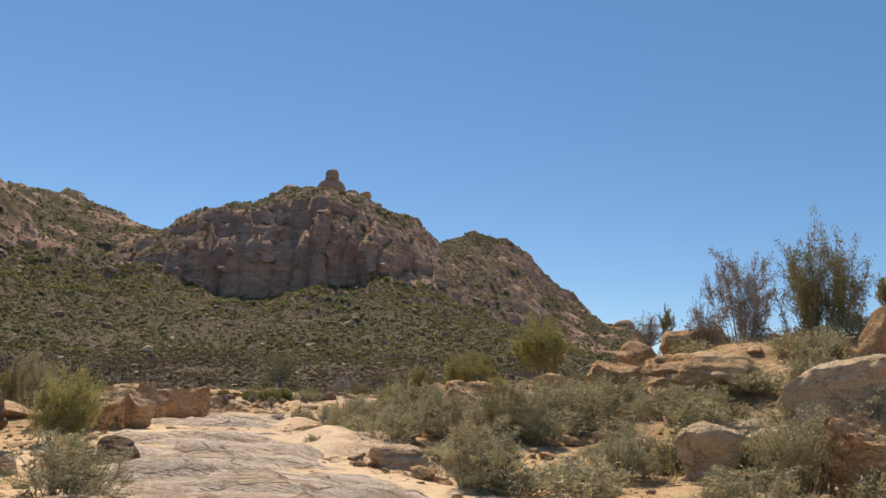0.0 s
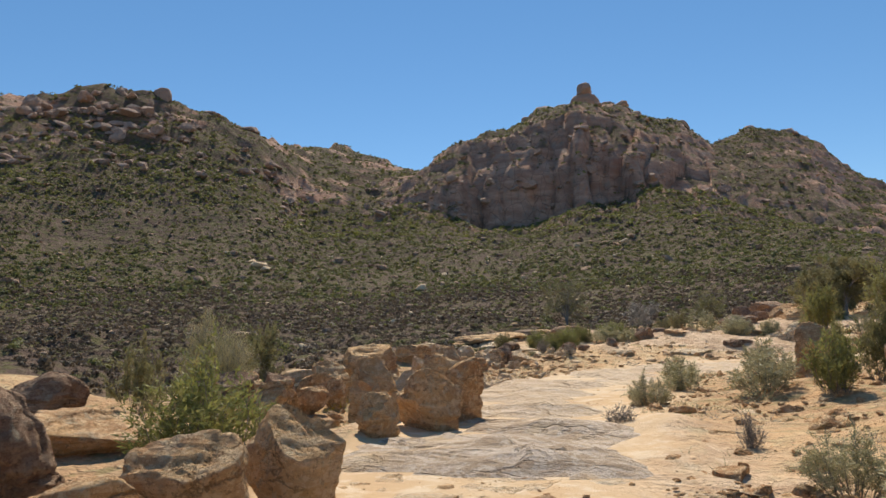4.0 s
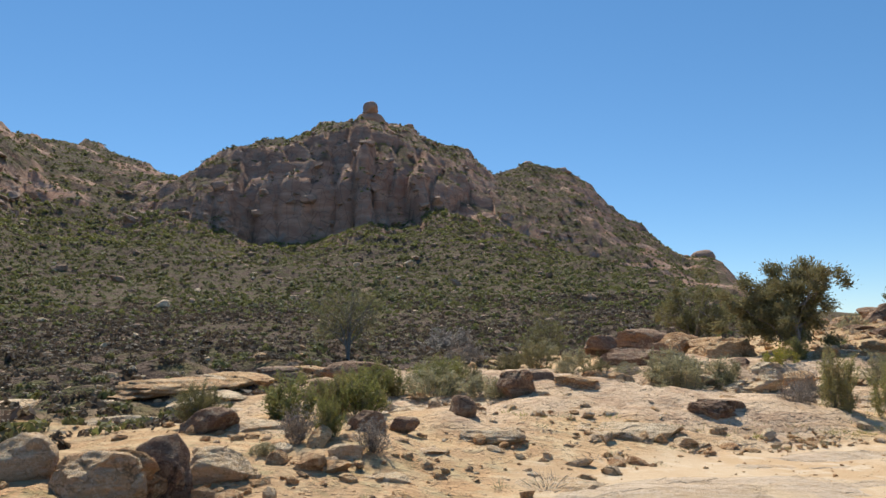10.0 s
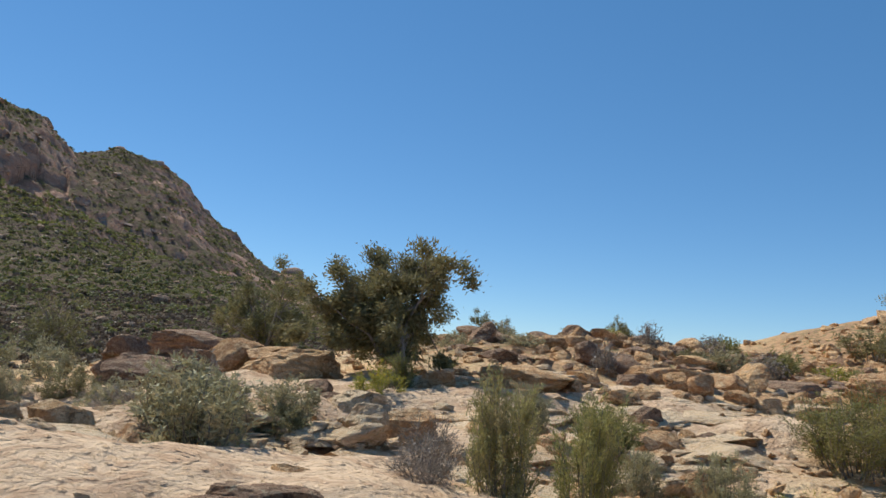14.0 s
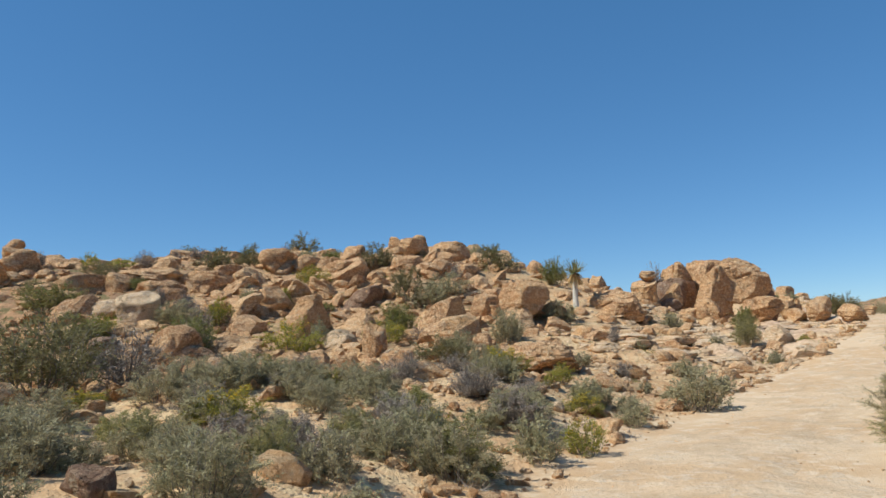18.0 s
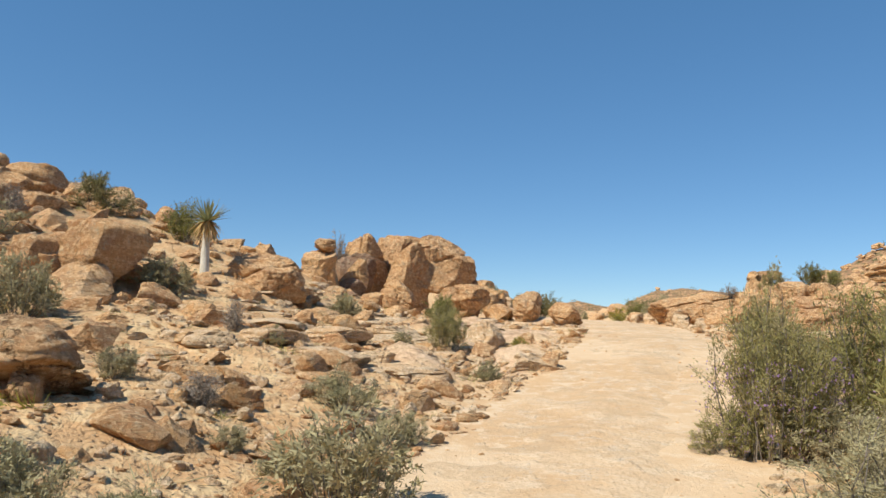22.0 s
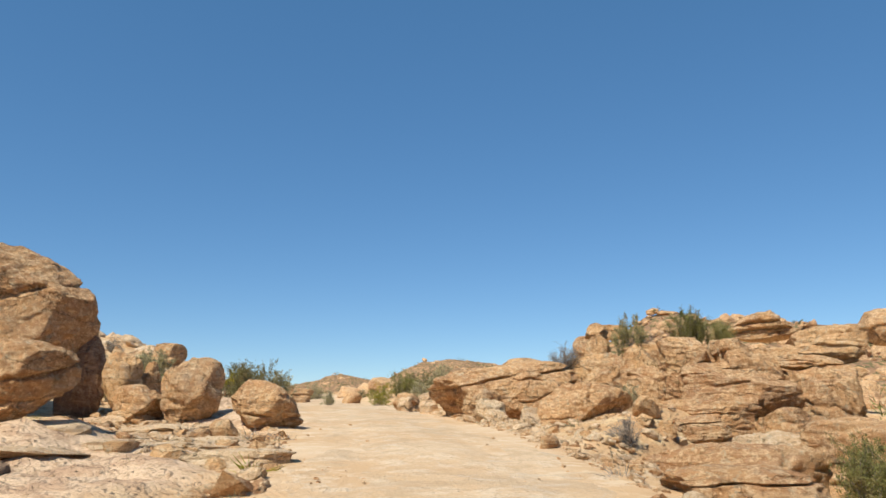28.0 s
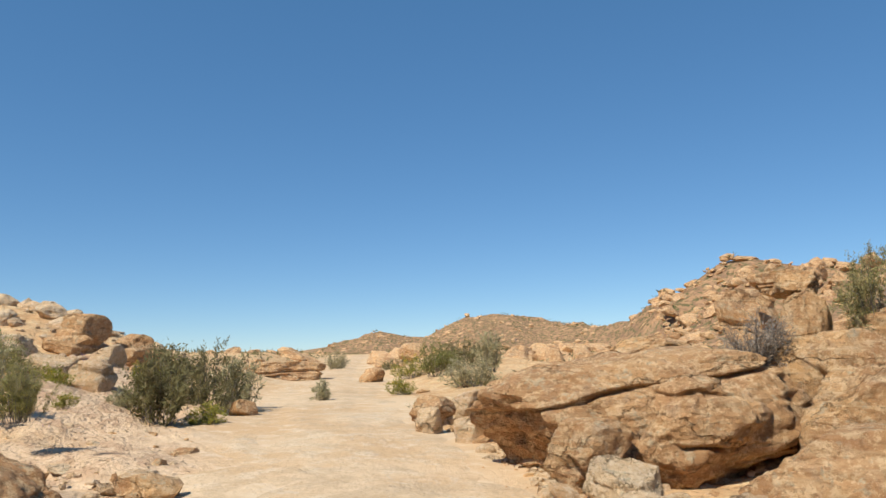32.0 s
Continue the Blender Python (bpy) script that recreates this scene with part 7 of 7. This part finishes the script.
def thicket(name, spots, label):
    """Many shrubs far from the track, joined into one: spots of x, y, width, height, kind, seed, leaf material."""
    vs, fs, slots, mats, n = [], [], [], [BARK], 0
    for x, y, wide, high, kind, seed, mat in spots:
        grade, mat = (0 if wide < 0.75 else 1 if wide < 1.5 else 2), mat or LEAF[kind]
        key = (kind, seed % 4, grade)
        if key not in RAW:
            stems, at, way, r = bush_parts(kind, 100 + seed % 4 * 7 + len(kind), (0.55, 0.8, 1.1)[grade], False)
            RAW[key] = tubes(stems, 3) + leaves(at, way, (0.105, 0.075, 0.056)[grade], r, 0.2)
        if mat not in mats:
            mats.append(mat)
        sv, sf, lv, lf = RAW[key]
        a = math.radians((x * 37 + y * 91) % 360)
        c, d, z = math.cos(a), math.sin(a), height(x, y) - 0.03
        for v, f, slot in ((sv, sf, 0), (lv, lf, mats.index(mat))):
            vs.append(np.stack(((v[:, 0] * c - v[:, 1] * d) * wide + x, (v[:, 0] * d + v[:, 1] * c) * wide + y, v[:, 2] * high + z), 1))
            fs += (np.asarray(f) + n).tolist()
            slots.append(np.full(len(f), slot))
            n += len(v)
    me = sheet(name, np.vstack(vs).tolist(), fs, mats[0], False)
    for m in mats[1:]:
        me.materials.append(m)
    me.polygons.foreach_set("material_index", np.concatenate(slots).astype(np.int32))
    return tagged(new(name, me), label, "shrubs", kind="stuff")


hill = np.random.RandomState(44)
spots = []
while len(spots) < 50:
    x, y = hill.uniform(33, 62), hill.uniform(33, 60)
    if x + 0.12 * (y - 35) < 36 or abs((y - 29.9) - (x - 19) * 0.045) < 2.2:
        continue
    k = len(spots)
    spots.append((x, y, hill.uniform(0.6, 1.5), hill.uniform(0.4, 1.0), ("dome", "upright", "flower", "twiggy", "dome")[k % 5], k, None))
thicket("hillside_bushes", spots, "green and grey bushes scattered among the hillside boulders")


# ---- weeds and flowers along the track ----
def weeds(name, count, where, size, seed, mat, label, blades=36, flat=0.6, low=1.9):
    """Small tufts of blades strewn over the ground."""
    r = np.random.RandomState(seed)
    x, y = where(r, count)
    keep = np.abs(road_at(x, y)[0]) > low
    x, y = x[keep], y[keep]
    z = ground(x, y, False)
    n = len(x)
    s = r.uniform(*size, n)
    at = np.repeat(np.stack((x, y, z), -1), blades, 0)
    big = np.repeat(s, blades)[:, None]
    way = r.normal(size=(n * blades, 3))
    way[:, 2] = np.abs(way[:, 2]) * (1.6 - flat)
    at = at + way * (0.35, 0.35, 0.12) * big
    v, f = leaves(at, way, 1.0, r, 0.032 if max(size) < 0.7 else 0.12)
    v = (v.reshape(-1, 3, 3) - at[:, None]) * big[:, None] * 0.55 + at[:, None]
    return tagged(new(name, sheet(name, v.reshape(-1, 3).tolist(), f.tolist(), mat, False)), label, "plants", kind="stuff")


weeds("weeds", 420, beside(1.9, 4.5, 0.12, 0.5), (0.08, 0.22), 3, GREY_GREEN, "small grey-green weeds along the track's edge")
weeds("weeds", 240, beside(1.9, 6.0, 0.12, 0.85), (0.10, 0.28), 4, DRY, "tufts of dry grass along the track's edge")
weeds("weeds", 200, patch(3.5, 38.6, 7, 0.8, 12), (0.08, 0.2), 5, YELLOW, "yellow-green low weeds by the bare rock")
weeds("flower_mat", 60, patch(58.6, 14.9, 4, 1.0, -20), (0.15, 0.3), 6, PETAL, "mauve carpet of small flowers by the bank", flat=1.2)
weeds("flower_mat", 16, patch(-8.6, 19.6, 0.8, 0.8), (0.12, 0.25), 7, PETAL_Y, "yellow flowers among the boulders")
weeds("far_scrub", 2600, lambda r, n: (r.uniform(58, 200, n), r.uniform(-120, 14, n)), (0.3, 0.75), 8, OLIVE, "dark scrub dotted over the far stony hills", blades=12, flat=0.9, low=3.0)
weeds("weeds", 500, patch(9, 14, 12, 18), (0.15, 0.45), 9, GREY_GREEN, "low grey-green growth over the knoll", blades=40, flat=0.8)
knoll_r = np.random.RandomState(91)
spots = []
while len(spots) < 96:
    x, y = (knoll_r.uniform(2.5, 17), knoll_r.uniform(3, 27)) if len(spots) < 40 else (knoll_r.uniform(1.5, 8.5), knoll_r.uniform(4, 19)) if len(spots) < 74 else (knoll_r.uniform(7, 14.5), knoll_r.uniform(8, 18))
    if float(road_at(np.array([x]), np.array([y]))[0][0]) < 3.2:
        continue
    k = len(spots)
    spots.append((x, y, knoll_r.uniform(0.7, 1.6), knoll_r.uniform(0.45, 0.9), ("dome", "dome", "upright", "dome", "flower")[k % 5], k, (None, GREY_GREEN, GREY_GREEN, OLIVE, GREY_GREEN)[k % 5]))
thicket("knoll_bushes", spots, "grey-green bushes growing close together over the knoll")
rise_r = np.random.RandomState(17)
spots = [(rise_r.uniform(9, 34), rise_r.uniform(45, 63), rise_r.uniform(0.6, 1.5), rise_r.uniform(0.4, 1.0), ("dome", "upright", "dome", "twiggy", "flower")[k % 5], k, (OLIVE, None, GREY_GREEN, None, None)[k % 5]) for k in range(84)]
spots += [(rise_r.uniform(26, 44), rise_r.uniform(47, 64), rise_r.uniform(0.6, 1.4), rise_r.uniform(0.4, 0.9), ("dome", "upright", "dome", "twiggy")[k % 4], k, (OLIVE, None, GREY_GREEN, None)[k % 4]) for k in range(26)]
thicket("ridge_bushes", spots, "olive and grey bushes along the rocky rise")
weeds("weeds", 420, patch(28, 12, 22, 20, -30), (0.12, 0.35), 10, GREY_GREEN, "low grey-green growth on the flat inside the bend", blades=36, flat=0.8)
weeds("weeds", 260, patch(40, 28, 12, 6, -32), (0.07, 0.18), 11, GREY_GREEN, "small grey-green tufts between the stones of the slope", blades=50, flat=0.8)
weeds("weeds", 160, patch(40, 27, 12, 6, -32), (0.07, 0.18), 12, DRY, "dry tufts between the stones of the slope", blades=44, flat=0.7)
weeds("weeds", 260, patch(44, 41, 18, 18), (0.15, 0.4), 13, YELLOW, "yellow-green tufts among the hillside boulders", blades=34, flat=0.8)
